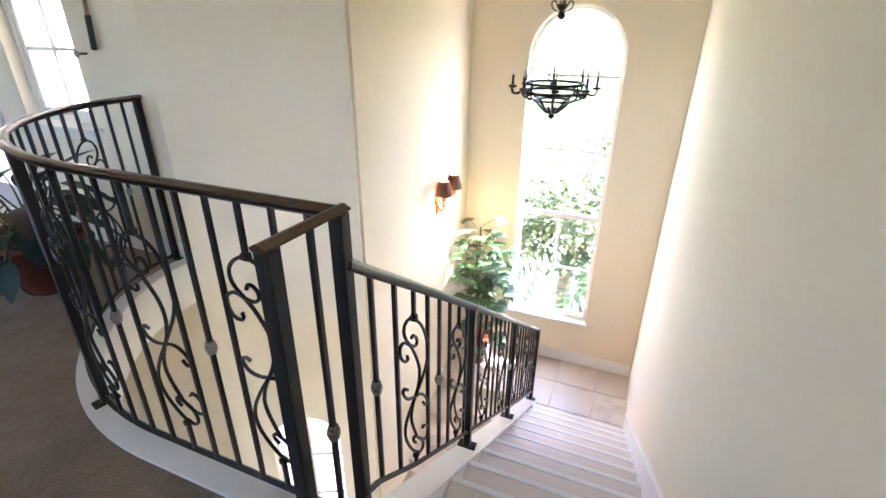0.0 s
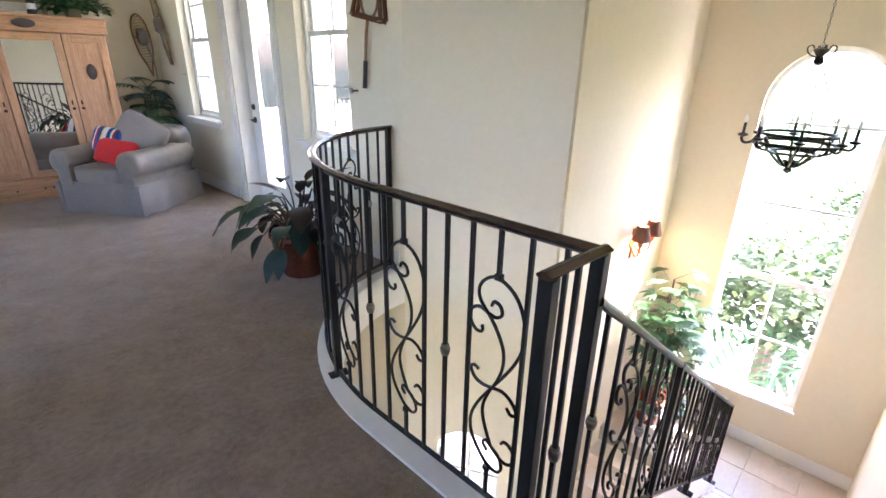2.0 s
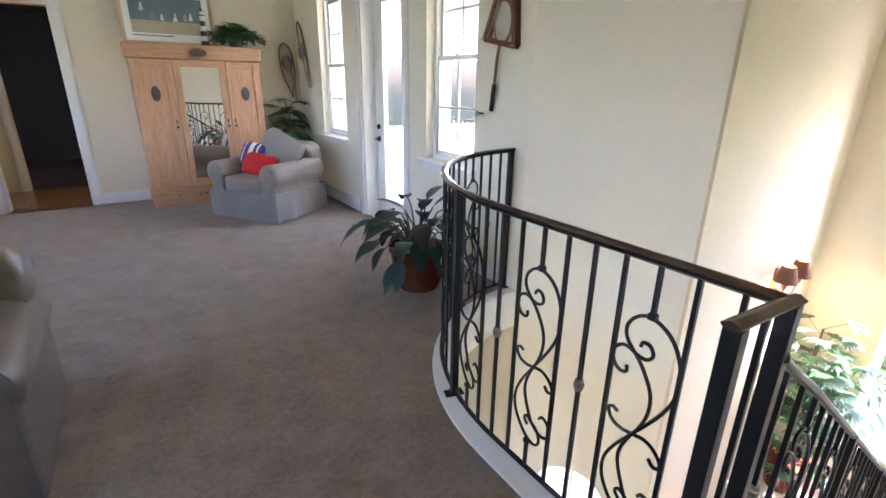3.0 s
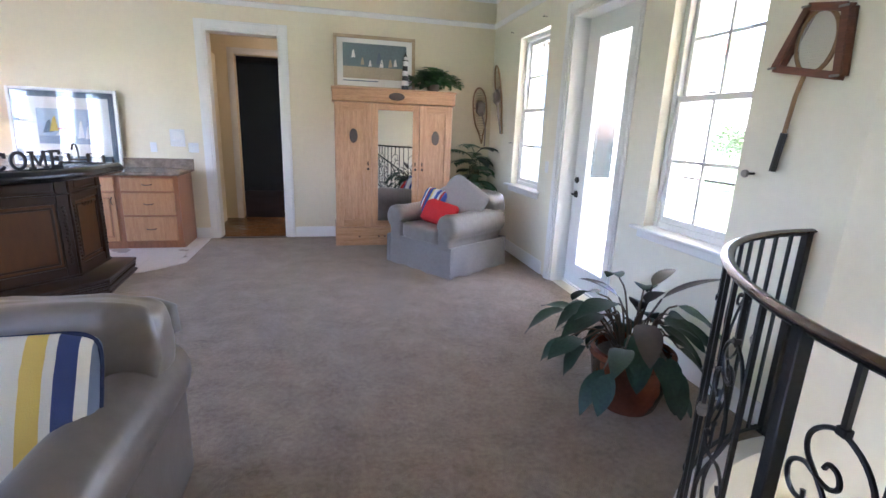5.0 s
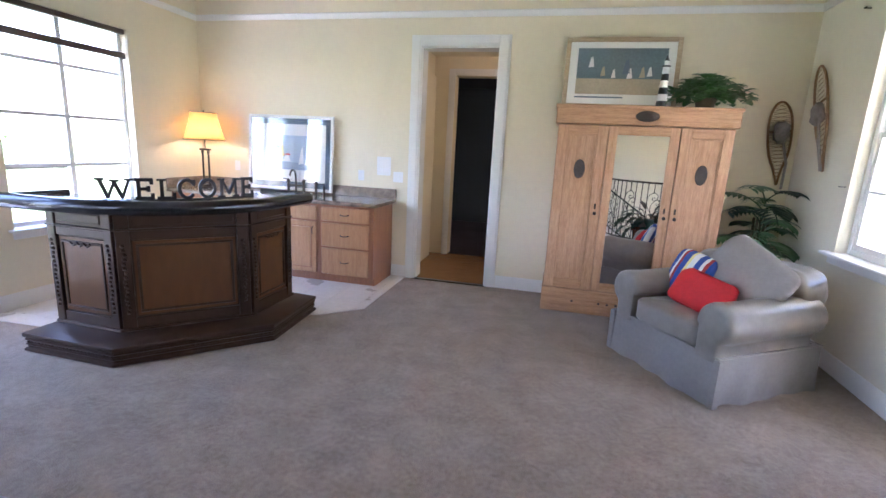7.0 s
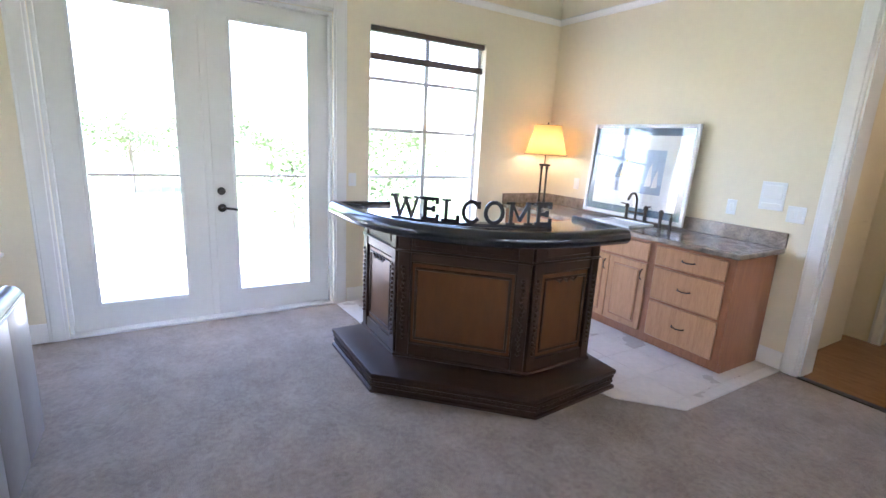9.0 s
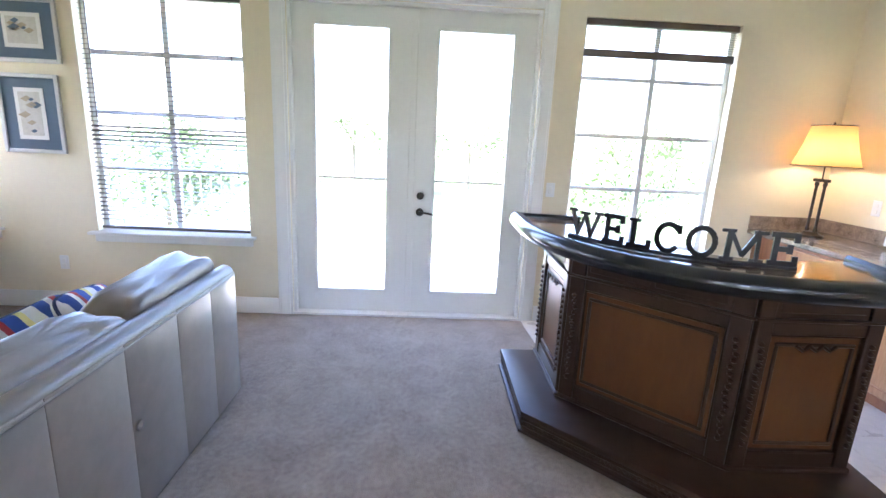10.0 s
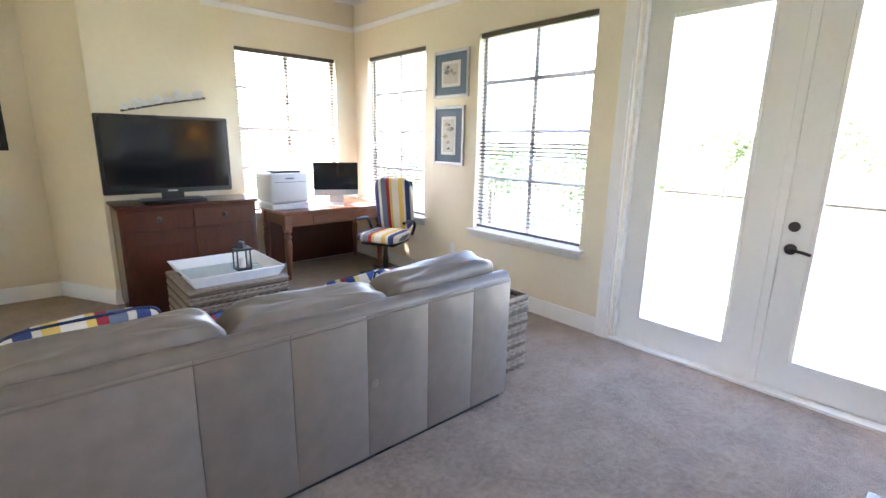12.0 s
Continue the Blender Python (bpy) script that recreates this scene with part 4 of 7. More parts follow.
# ---- chandelier and sconce ----
ch = thing("chandelier", pose(5.0, 1.92, 0.70) @ Matrix.Scale(0.70, 4), "black wrought-iron ring chandelier with candle lights hanging on chains", "chandelier")
def ring(r, z, rad=0.016, n=40):
    return tube([(r * math.cos(2 * math.pi * i / n), r * math.sin(2 * math.pi * i / n), z) for i in range(n)], rad, 5, closed=True)
CZ = 0.56
part("upper_ring", ring(0.33, CZ + 0.06), IRON, ch)
part("lower_ring", ring(0.36, CZ - 0.03, 0.019), IRON, ch)
part("inner_ring", ring(0.20, CZ - 0.12, 0.014), IRON, ch)
for i in range(8):
    a = i * math.pi / 4 + 0.2
    ca, sa = math.cos(a), math.sin(a)
    pts = [(0.33, CZ), (0.38, CZ - 0.05), (0.44, CZ - 0.06), (0.47, CZ - 0.02), (0.46, CZ + 0.02)]
    part("arm", tube([(r * ca, r * sa, z) for r, z in soft(pts, 1)], 0.014, 5), IRON, ch)
    part("drip_pan", lathe([(0.012, 0), (0.045, 0.012), (0.05, 0.03), (0.035, 0.034), (0.022, 0.04)], 10, at=(0.46 * ca, 0.46 * sa, CZ + 0.0)), IRON, ch)
    part("candle", lathe([(0.014, 0), (0.014, 0.10), (0.008, 0.104)], 8, at=(0.46 * ca, 0.46 * sa, CZ + 0.04)), IRON, ch)
    part("bulb", lathe([(0.007, 0), (0.017, 0.025), (0.015, 0.045), (0.003, 0.085)], 8, at=(0.46 * ca, 0.46 * sa, CZ + 0.142)), WHITE, ch, "small frosted candle bulb")
    part("scroll", tube([(r * ca, r * sa, z) for r, z in soft([(0.36, CZ - 0.03), (0.30, CZ - 0.11), (0.20, CZ - 0.12), (0.13, CZ - 0.20), (0.05, CZ - 0.27), (0.03, CZ - 0.22), (0.06, CZ - 0.20)], 1)], 0.013, 5), IRON, ch)
    part("brace", tube([(0.33 * ca, 0.33 * sa, CZ + 0.06), (0.36 * ca, 0.36 * sa, CZ - 0.03)], 0.007, 4), IRON, ch)
part("finial", lathe([(0.01, CZ - 0.33), (0.045, CZ - 0.30), (0.03, CZ - 0.27), (0.05, CZ - 0.24), (0.015, CZ - 0.22)], 10), IRON, ch)
part("crown", lathe([(0.02, 1.26), (0.045, 1.29), (0.03, 1.34), (0.07, 1.40), (0.02, 1.42)], 10), IRON, ch)
for i in range(4):
    a = i * math.pi / 2 + 0.4
    part("crown_scroll", tube([(r * math.cos(a), r * math.sin(a), z) for r, z in soft([(0.03, 1.33), (0.10, 1.36), (0.12, 1.42), (0.08, 1.44), (0.06, 1.41)], 1)], 0.007, 5), IRON, ch)
    bm = bmesh.new()
    p0, p1 = Vector((0.03 * math.cos(a), 0.03 * math.sin(a), 1.28)), Vector((0.33 * math.cos(a), 0.33 * math.sin(a), CZ + 0.07))
    n = 22
    for j in range(n):
        c0, c1 = p0.lerp(p1, j / n), p0.lerp(p1, (j + 1.25) / n)
        sd = Vector((-math.sin(a), math.cos(a), 0)) if j % 2 else Vector((math.cos(a), math.sin(a), 0.4)).normalized()
        tube([c0, c0.lerp(c1, 0.5) + sd * 0.012, c1, c0.lerp(c1, 0.5) - sd * 0.012], 0.0045, 4, bm, closed=True)
    part("chain", bm, IRON, ch)
bm = bmesh.new()
for j in range(55):
    z = 1.42 + j * 0.041
    sd = Vector((0.011, 0, 0)) if j % 2 else Vector((0, 0.011, 0))
    tube([(0, 0, z), Vector((0, 0, z + 0.025)) + sd, (0, 0, z + 0.05), Vector((0, 0, z + 0.025)) - sd], 0.0035, 4, bm, closed=True)
part("hanging_chain", bm, IRON, ch)
part("ceiling_rose", lathe([(0.07, 3.712), (0.06, 3.68), (0.02, 3.66)], 14), IRON, ch)

sc = thing("wall_sconce", pose(5.08, 2.95, -0.06) @ Matrix.Scale(1.15, 4), "copper wall sconce with two small brown shades, lit", "wall lamp")
part("back_plate", lathe([(0.055, 0), (0.05, 0.012), (0.02, 0.02)], 14), COPPER, sc, at=pose(0, 0, 0.08, 90, 0, 0))
part("back_bar", box(-0.02, -0.012, -0.06, 0.02, 0, 0.20, bev=0.004), COPPER, sc)
for sx in (-1, 1):
    part("arm", tube([(0.02 * sx, -0.01, 0.05), (0.06 * sx, -0.06, -0.01), (0.10 * sx, -0.10, 0.02), (0.11 * sx, -0.11, 0.10)], 0.008, 6), COPPER, sc)
    part("socket", lathe([(0.018, 0.10), (0.022, 0.13), (0.012, 0.15)], 10, at=(0.11 * sx, -0.11, 0)), COPPER, sc)
    sh = bmesh.new()
    rings = [[sh.verts.new((0.11 * sx + r * math.cos(j * math.pi / 8), -0.11 + r * math.sin(j * math.pi / 8), z)) for j in range(16)] for r, z in ((0.072, 0.15), (0.066, 0.18), (0.042, 0.27), (0.039, 0.27), (0.063, 0.18), (0.069, 0.15))]
    for p, q in zip(rings, rings[1:]):
        for j in range(16):
            sh.faces.new((p[j], p[(j + 1) % 16], q[(j + 1) % 16], q[j]))
    part("shade", sh, SHADE_DK, sc, "pleated brown lamp shade")
    part("bulb", lathe([(0.008, 0.15), (0.02, 0.18), (0.017, 0.21), (0.004, 0.235)], 10, at=(0.11 * sx, -0.11, 0)), BULB, sc, "glowing candle bulb")

# ---- seating ----
def rolled_arm(length, r, h, w):
    """An armrest: upright slab with a round roll on top, along local x from 0."""
    n, prof = 14, [(-w / 2, 0.0), (-w / 2, h - r)]
    prof += [(-math.cos(math.pi * (i / n * 1.25 - 0.12)) * r * 1.0, h - r + math.sin(math.pi * (i / n * 1.25 - 0.12)) * r) for i in range(n + 1)]
    prof += [(w / 2, h - r * 1.2), (w / 2, 0.0)]
    bm = bmesh.new()
    rings = []
    for x, k in ((0, 0.90), (0.02, 0.97), (0.05, 1.0), (length * 0.5, 1.01), (length - 0.05, 1.0), (length, 0.94)):
        rings.append([bm.verts.new((x, a * k, (b - h * 0.5) * (0.98 + 0.02 * k) + h * 0.5)) for a, b in prof])
    m = len(prof)
    for p, q in zip(rings, rings[1:]):
        for j in range(m):
            bm.faces.new((p[j], p[(j + 1) % m], q[(j + 1) % m], q[j]))
    bm.faces.new(rings[0][::-1])
    bm.faces.new(rings[-1])
    bmesh.ops.recalc_face_normals(bm, faces=bm.faces[:])
    return bm


def skirt(w, z0, z1, folds=3, bulge=0.02, seed=0):
    """A cloth panel that hangs along local x with soft folds and a hem that flares."""
    bm, nx, nz = bmesh.new(), 40, 8
    grid = []
    for i in range(nx + 1):
        u = i / nx
        row = []
        for j in range(nz + 1):
            v = j / nz
            fold = math.sin(u * math.pi * 2 * folds + seed) * 0.5 + noise.noise(Vector((u * 6 + seed, v * 1.5, 3))) * 1.0
            row.append(bm.verts.new((u * w, -bulge * (1 - v) * (0.6 + fold), z0 + (z1 - z0) * v + (0.006 * math.sin(u * 25 + seed) if j == 0 else 0))))
        grid.append(row)
    back = [[bm.verts.new((v.co.x, 0.03, v.co.z)) for v in row] for row in grid]
    for i in range(nx):
        for j in range(nz):
            bm.faces.new((grid[i][j], grid[i + 1][j], grid[i + 1][j + 1], grid[i][j + 1]))
    for i in range(nx):
        bm.faces.new((grid[i][nz], grid[i + 1][nz], back[i + 1][nz], back[i][nz]))
        bm.faces.new((grid[i + 1][0], grid[i][0], back[i][0], back[i + 1][0]))
    for i in (0, nx):
        for j in range(nz):
            q = (grid[i][j], grid[i][j + 1], back[i][j + 1], back[i][j])
            bm.faces.new(q if i == 0 else q[::-1])
    bm.faces.new([back[0][0], back[0][nz], back[nx][nz], back[nx][0]])
    bmesh.ops.recalc_face_normals(bm, faces=bm.faces[:])
    return bm


def pillow(name, m, w, h, t, material, label, seed=0, piping=None):
    p = thing(name, m, label, "cushion")
    part("cover", cushion(w, h, t, 0.30, 18, 0.012, seed, pinch=0.75), material, p)
    if piping:
        pts = []
        for k in range(48):
            a = 2 * math.pi * k / 48
            cx, sy = math.cos(a), math.sin(a)
            pts.append((math.copysign(abs(cx) ** 0.30, cx) * w / 2, math.copysign(abs(sy) ** 0.30, sy) * h / 2, t / 2))
        part("piping", tube(pts, 0.008, 5, closed=True), piping, p, "dark blue piping")
    return p


NAVY = surface("navy_cloth", (0.012, 0.022, 0.075), 0.85, vary=0.15, bump=0.2, bump_scale=220)

def sock_arm(length, side):
    """An armrest whose round roll leans out over a narrower side, along local x from its front at 0; side: -1 or 1."""
    cy, cz, r = 0.025, 0.535, 0.135
    prof = [(-0.085, 0.30), (-0.088, 0.50)]
    prof += [(cy + r * math.cos(a), cz + r * math.sin(a)) for a in [math.radians(188 - 246 * k / 16) for k in range(17)]]
    prof += [(0.082, 0.40), (0.082, 0.30)]
    bm, rings = bmesh.new(), []
    for x, k in ((0.0, 0.72), (0.006, 0.88), (0.022, 0.97), (0.05, 1.0), (0.12, 1.01), (0.2, 0.99), (length * 0.5, 1.015), (length * 0.75, 1.0), (length, 0.98)):
        wob = 0.004 * math.sin(x * 31)
        rings.append([bm.verts.new((x, side * (a * k), cz + (b - cz) * (k if b > 0.36 else 1.0) + wob)) for a, b in prof])
    m = len(prof)
    for p, q in zip(rings, rings[1:]):
        for j in range(m):
            bm.faces.new((p[j], p[(j + 1) % m], q[(j + 1) % m], q[j]))
    bm.faces.new(rings[0][::-1])
    bm.faces.new(rings[-1])
    bmesh.ops.recalc_face_normals(bm, faces=bm.faces[:])
    return bm


# armchair in the corner, front towards local -y
M = pose(2.235, 7.54, 0, 0, 0, -56.5)
ac = thing("armchair", M, "grey leather slipcovered armchair with rolled arms and a skirt", "armchair")
part("base", box(-0.45, -0.43, 0.05, 0.45, 0.45, 0.33, bev=0.02), SLIP, ac)
part("seat_cushion", cushion(0.60, 0.74, 0.20, 0.28, 20, 0.012, 2, at=(0, -0.11, 0.305)), LEATHER, ac, "plump seat cushion")
bm = cushion(0.92, 0.30, 0.56, 0.36, 24, 0.018, 5, at=(0, 0.34, 0.29))
for v in bm.verts:
    v.co.y += 0.10 * max(0.0, v.co.z - 0.45)
part("backrest", bm, LEATHER, ac, "rounded backrest")
part("back_cushion", cushion(0.58, 0.20, 0.36, 0.45, 18, 0.02, 8, at=(0, 0.19, 0.46)), LEATHER, ac)
for sx in (-1, 1):
    part("armrest", sock_arm(0.86, -sx), LEATHER, ac, "fat rolled armrest", at=pose(0.375 * sx, -0.475, 0, 0, 0, 90))
for x, y, yaw, w, seed in ((-0.475, -0.462, 0, 0.95, 1), (0.477, -0.462, 90, 0.94, 4), (-0.477, 0.476, -90, 0.94, 6), (0.475, 0.478, 180, 0.95, 9)):
    part("skirt_panel", skirt(w, 0.008, 0.335, 1.6, 0.022, seed), SLIP, ac, "skirt that hangs in soft folds", at=pose(x, y, 0, 0, 0, yaw))
part("skirt_piping", tube([(-0.48, -0.468, 0.335), (0.48, -0.468, 0.335), (0.483, 0.48, 0.335), (-0.483, 0.48, 0.335)], 0.006, 5, closed=True), LEATHER, ac)
for sx in (-1, 1):
    part("corner_pleat", prism([(sx * 0.478 - 0.022, -0.484), (sx * 0.478 + 0.022, -0.484), (sx * 0.478 + 0.024, -0.44), (sx * 0.478 - 0.024, -0.44)], 0.006, 0.33, bev=0.006), SLIP, ac)
pillow("throw_pillow", M @ pose(0.15, 0.08, 0.70, 68, 26, 4), 0.54, 0.52, 0.15, GREYCLOTH, "large grey linen throw pillow on the armchair", 1)
pillow("throw_pillow", M @ pose(-0.16, -0.02, 0.655, 68, 4, -12), 0.40, 0.36, 0.13, STRIPES_BLUE, "blue, white and red striped throw pillow", 2)
pillow("throw_pillow", M @ pose(0.05, -0.15, 0.585, 58, 8, 4), 0.44, 0.27, 0.12, RED, "small bright red throw pillow", 3)

# sofa: back to the north; local x from its west end
so = thing("sofa", pose(-2.03, 3.55, 0, 0, 0, -0.6), "long grey leather sofa seen from its seamed back", "sofa")
LW = 2.33
part("base", box(0.03, 0.05, 0.05, LW - 0.03, 0.90, 0.30, bev=0.02), SOFALEATHER, so)
edges_ = [0.0, 0.30, 0.62, 0.98, 1.34, 1.70, LW - 0.05]
for a, b in zip(edges_, edges_[1:]):
    bm = box(a, 0.835, 0.035, b, 0.952, 0.765, bev=0.005, seg=2)
    part("back_panel", bm, SOFALEATHER, so)
part("top_roll", tube([(0.01, 0.90, 0.757), (LW * 0.5, 0.901, 0.756), (LW - 0.10, 0.90, 0.76), (LW - 0.05, 0.895, 0.75), (LW - 0.04, 0.88, 0.66)], 0.05, 10), SOFALEATHER, so)
part("top_seam", tube([(0.01, 0.952, 0.752), (LW * 0.5, 0.954, 0.750), (LW - 0.06, 0.952, 0.752)], 0.005, 5), SOFALEATHER, so)
part("plinth", box(0.03, 0.80, 0.005, LW - 0.03, 0.93, 0.04), BLACK, so)
for i in range(3):
    part("seat_cushion", cushion(0.66, 0.66, 0.20, 0.3, 16, 0.012, i, at=(0.50 + i * 0.66, 0.36, 0.28)), SOFALEATHER, so)
for i, (xc, tl, zc) in enumerate(((0.40, 4, 0.455), (1.17, -1, 0.42), (1.93, 1, 0.435))):
    bm = cushion(0.80, 0.25, 0.43, 0.34, 30, 0.014, 11 + i * 3)
    for v in bm.verts:
        k = max(0.0, min(1.0, (v.co.z - 0.12) / 0.2))
        v.co.y += 0.0035 * k * math.sin(v.co.x * 46 + 5 * noise.noise(Vector((v.co.x * 5, v.co.z * 7, i))) + v.co.z * 16)
        v.co.z += 0.004 * k * noise.noise(Vector((v.co.x * 13, v.co.y * 11, i * 5)))
    part("back_cushion", bm, SOFALEATHER, so, "plump loose back cushion", at=pose(xc, 0.70, zc, -9, tl, 0))
for xc in (0.13, LW - 0.11):
    part("armrest", rolled_arm(0.90, 0.145, 0.63, 0.22), SOFALEATHER, so, at=pose(xc, 0.0, 0, 0, 0, 90))
part("button", lathe([(0.022, 0), (0.02, 0.008), (0.008, 0.012)], 10), SOFALEATHER, so, at=pose(0.95, 0.955, 0.42, -90, 0, 0))
pillow("sofa_pillow", pose(-0.06, 3.95, 0.575, 62, 0, 6), 0.54, 0.52, 0.15, STRIPES, "yellow, navy and white striped sofa pillow with piping", 4, NAVY)
pillow("sofa_pillow", pose(-1.62, 3.95, 0.54, 60, 8, 190), 0.46, 0.42, 0.14, STRIPES_BLUE, "blue and white striped sofa pillow with piping", 5, NAVY)
pillow("sofa_pillow", pose(-1.40, 3.88, 0.52, 55, -6, 170), 0.46, 0.42, 0.14, STRIPES_BLUE, "blue and white striped sofa pillow with piping", 6, NAVY)
pillow("sofa_pillow", pose(-0.62, 3.98, 0.50, 62, 0, 185), 0.50, 0.44, 0.14, STRIPES_BLUE, "blue and yellow striped sofa pillow", 7, NAVY)


def weave_box(t, w, d, z0, z1, material, dark, name="woven_band"):
    """Wicker sides: horizontal rods that bulge in and out between stakes."""
    rows = int((z1 - z0) / 0.026)
    per = [(0, 0), (w, 0), (w, d), (0, d)]
    for r_ in range(rows):
        z = z0 + (r_ + 0.5) * (z1 - z0) / rows
        pts = []
        for (xa_, ya_), (xb_, yb_) in zip(per, per[1:] + per[:1]):
            n_ = max(4, int(math.dist((xa_, ya_), (xb_, yb_)) / 0.03))
            nx_, ny_ = (yb_ - ya_), -(xb_ - xa_)
            l_ = math.hypot(nx_, ny_)
            for i in range(n_):
                k = i / n_
                o_ = 0.006 * (1 if (i + r_) % 2 else -1)
                pts.append((xa_ + (xb_ - xa_) * k + nx_ / l_ * o_, ya_ + (yb_ - ya_) * k + ny_ / l_ * o_, z))
        part(name, tube(pts, 0.0125, 5, closed=True), material if r_ % 3 else dark, t)


tr = thing("wicker_coffee_table", pose(-1.45, 1.93, 0), "woven wicker chest used as a coffee table", "coffee table")
weave_box(tr, 0.72, 0.70, 0.01, 0.43, WICKER, WICKER_DK)
part("lining", box(0.012, 0.012, 0.01, 0.708, 0.688, 0.42), WICKER_DK, tr)
part("lid", box(-0.015, -0.015, 0.43, 0.735, 0.715, 0.455, bev=0.01), WICKER, tr)
ty = thing("serving_tray", pose(-1.09, 2.28, 0.455), "white wooden serving tray with sloping sides", "tray")
part("bottom", box(-0.31, -0.30, 0.001, 0.31, 0.30, 0.012), surface("pale_blue_tray", (0.42, 0.52, 0.50), 0.3), ty)
for k, (a, b) in enumerate((((-0.31, -0.30), (0.31, -0.30)), ((0.31, -0.30), (0.31, 0.30)), ((0.31, 0.30), (-0.31, 0.30)), ((-0.31, 0.30), (-0.31, -0.30)))):
    bm = bmesh.new()
    L = math.dist(a, b)
    vs = [bm.verts.new(p) for p in ((0, 0, 0.002), (L, 0, 0.002), (L + 0.045, -0.045, 0.085), (-0.045, -0.045, 0.085), (0, 0.016, 0.002), (L, 0.016, 0.002), (L + 0.04, -0.03, 0.088), (-0.04, -0.03, 0.088))]
    for f in ((0, 1, 2, 3), (7, 6, 5, 4), (3, 2, 6, 7), (1, 0, 4, 5), (0, 3, 7, 4), (2, 1, 5, 6)):
        bm.faces.new([vs[i] for i in f])
    bmesh.ops.recalc_face_normals(bm, faces=bm.faces[:])
    part("side", bm, TRIM, ty, at=pose(a[0], a[1], 0, 0, 0, k * 90))
    if k in (1, 3):
        part("handle_hole", tube([(L / 2 - 0.045, -0.0305, 0.055), (L / 2 + 0.045, -0.0305, 0.055)], 0.012, 6), BLACK, ty, at=pose(a[0], a[1], 0, 0, 0, k * 90))
ln = thing("lantern", pose(-1.22, 2.28, 0.468), "small black metal candle lantern on the tray", "lantern")
part("base", box(-0.06, -0.06, 0, 0.06, 0.06, 0.018, bev=0.004), BLACK, ln)
for sx in (-1, 1):
    for sy in (-1, 1):
        part("post", box(sx * 0.052 - 0.005, sy * 0.052 - 0.005, 0.018, sx * 0.052 + 0.005, sy * 0.052 + 0.005, 0.17), BLACK, ln)
part("roof", prism([(-0.068, -0.068), (0.068, -0.068), (0.068, 0.068), (-0.068, 0.068)], 0.17, 0.185), BLACK, ln)
part("cowl", lathe([(0.045, 0.185), (0.032, 0.205), (0.034, 0.23), (0.012, 0.24)], 4), BLACK, ln)
part("ring", tube([(0.022 * math.cos(i * 0.52), 0, 0.258 + 0.022 * math.sin(i * 0.52)) for i in range(12)], 0.003, 5, closed=True), BLACK, ln)
part("candle", lathe([(0.028, 0.018), (0.028, 0.09), (0.024, 0.093)], 12), PAPER, ln, "short ivory candle")
bk = thing("wicker_basket", pose(-2.42, 3.98, 0), "tall woven wicker basket beside the sofa", "basket")
weave_box(bk, 0.34, 0.34, 0.01, 0.52, WICKER, WICKER_DK)
part("lining", box(0.012, 0.012, 0.01, 0.328, 0.328, 0.50), WICKER_DK, bk)
part("rim", tube([(0, 0, 0.525), (0.34, 0, 0.525), (0.34, 0.34, 0.525), (0, 0.34, 0.525)], 0.016, 6, closed=True), WICKER, bk)


# ---- armoire with what stands on it ----
am = thing("armoire", pose(0.985, 8.45, 0), "stripped pine armoire with a mirrored middle door", "armoire")
AW = 1.50
part("body", box(0.012, 0.03, 0.10, AW - 0.012, 0.55, 1.80), PINE, am)
part("plinth", box(0.0, 0.0, 0.0, AW, 0.56, 0.24, bev=0.006), PINE_X, am)
part("cornice", box(-0.015, -0.015, 1.805, AW + 0.015, 0.565, 1.955, bev=0.01), PINE_X, am)
part("cornice_lip", box(-0.025, -0.025, 1.945, AW + 0.025, 0.565, 1.975, bev=0.006), PINE_X, am)
def oval(w, h, d=0.008):
    return prism([(w * math.cos(i * math.pi / 12), h * math.sin(i * math.pi / 12)) for i in range(24)], 0, d, bev=0.003)
CARVED = surface("dark_carved_medallion", (0.07, 0.05, 0.04), 0.6, vary=0.3, big=30, fine=120, bump=0.6, bump_scale=60)
part("medallion", oval(0.10, 0.047), CARVED, am, "dark carved oval medallion", at=pose(AW * 0.51, -0.016, 1.885, 90, 0, 0))
doors = ((0.02, 0.452), (0.462, 1.052), (1.062, 1.482))
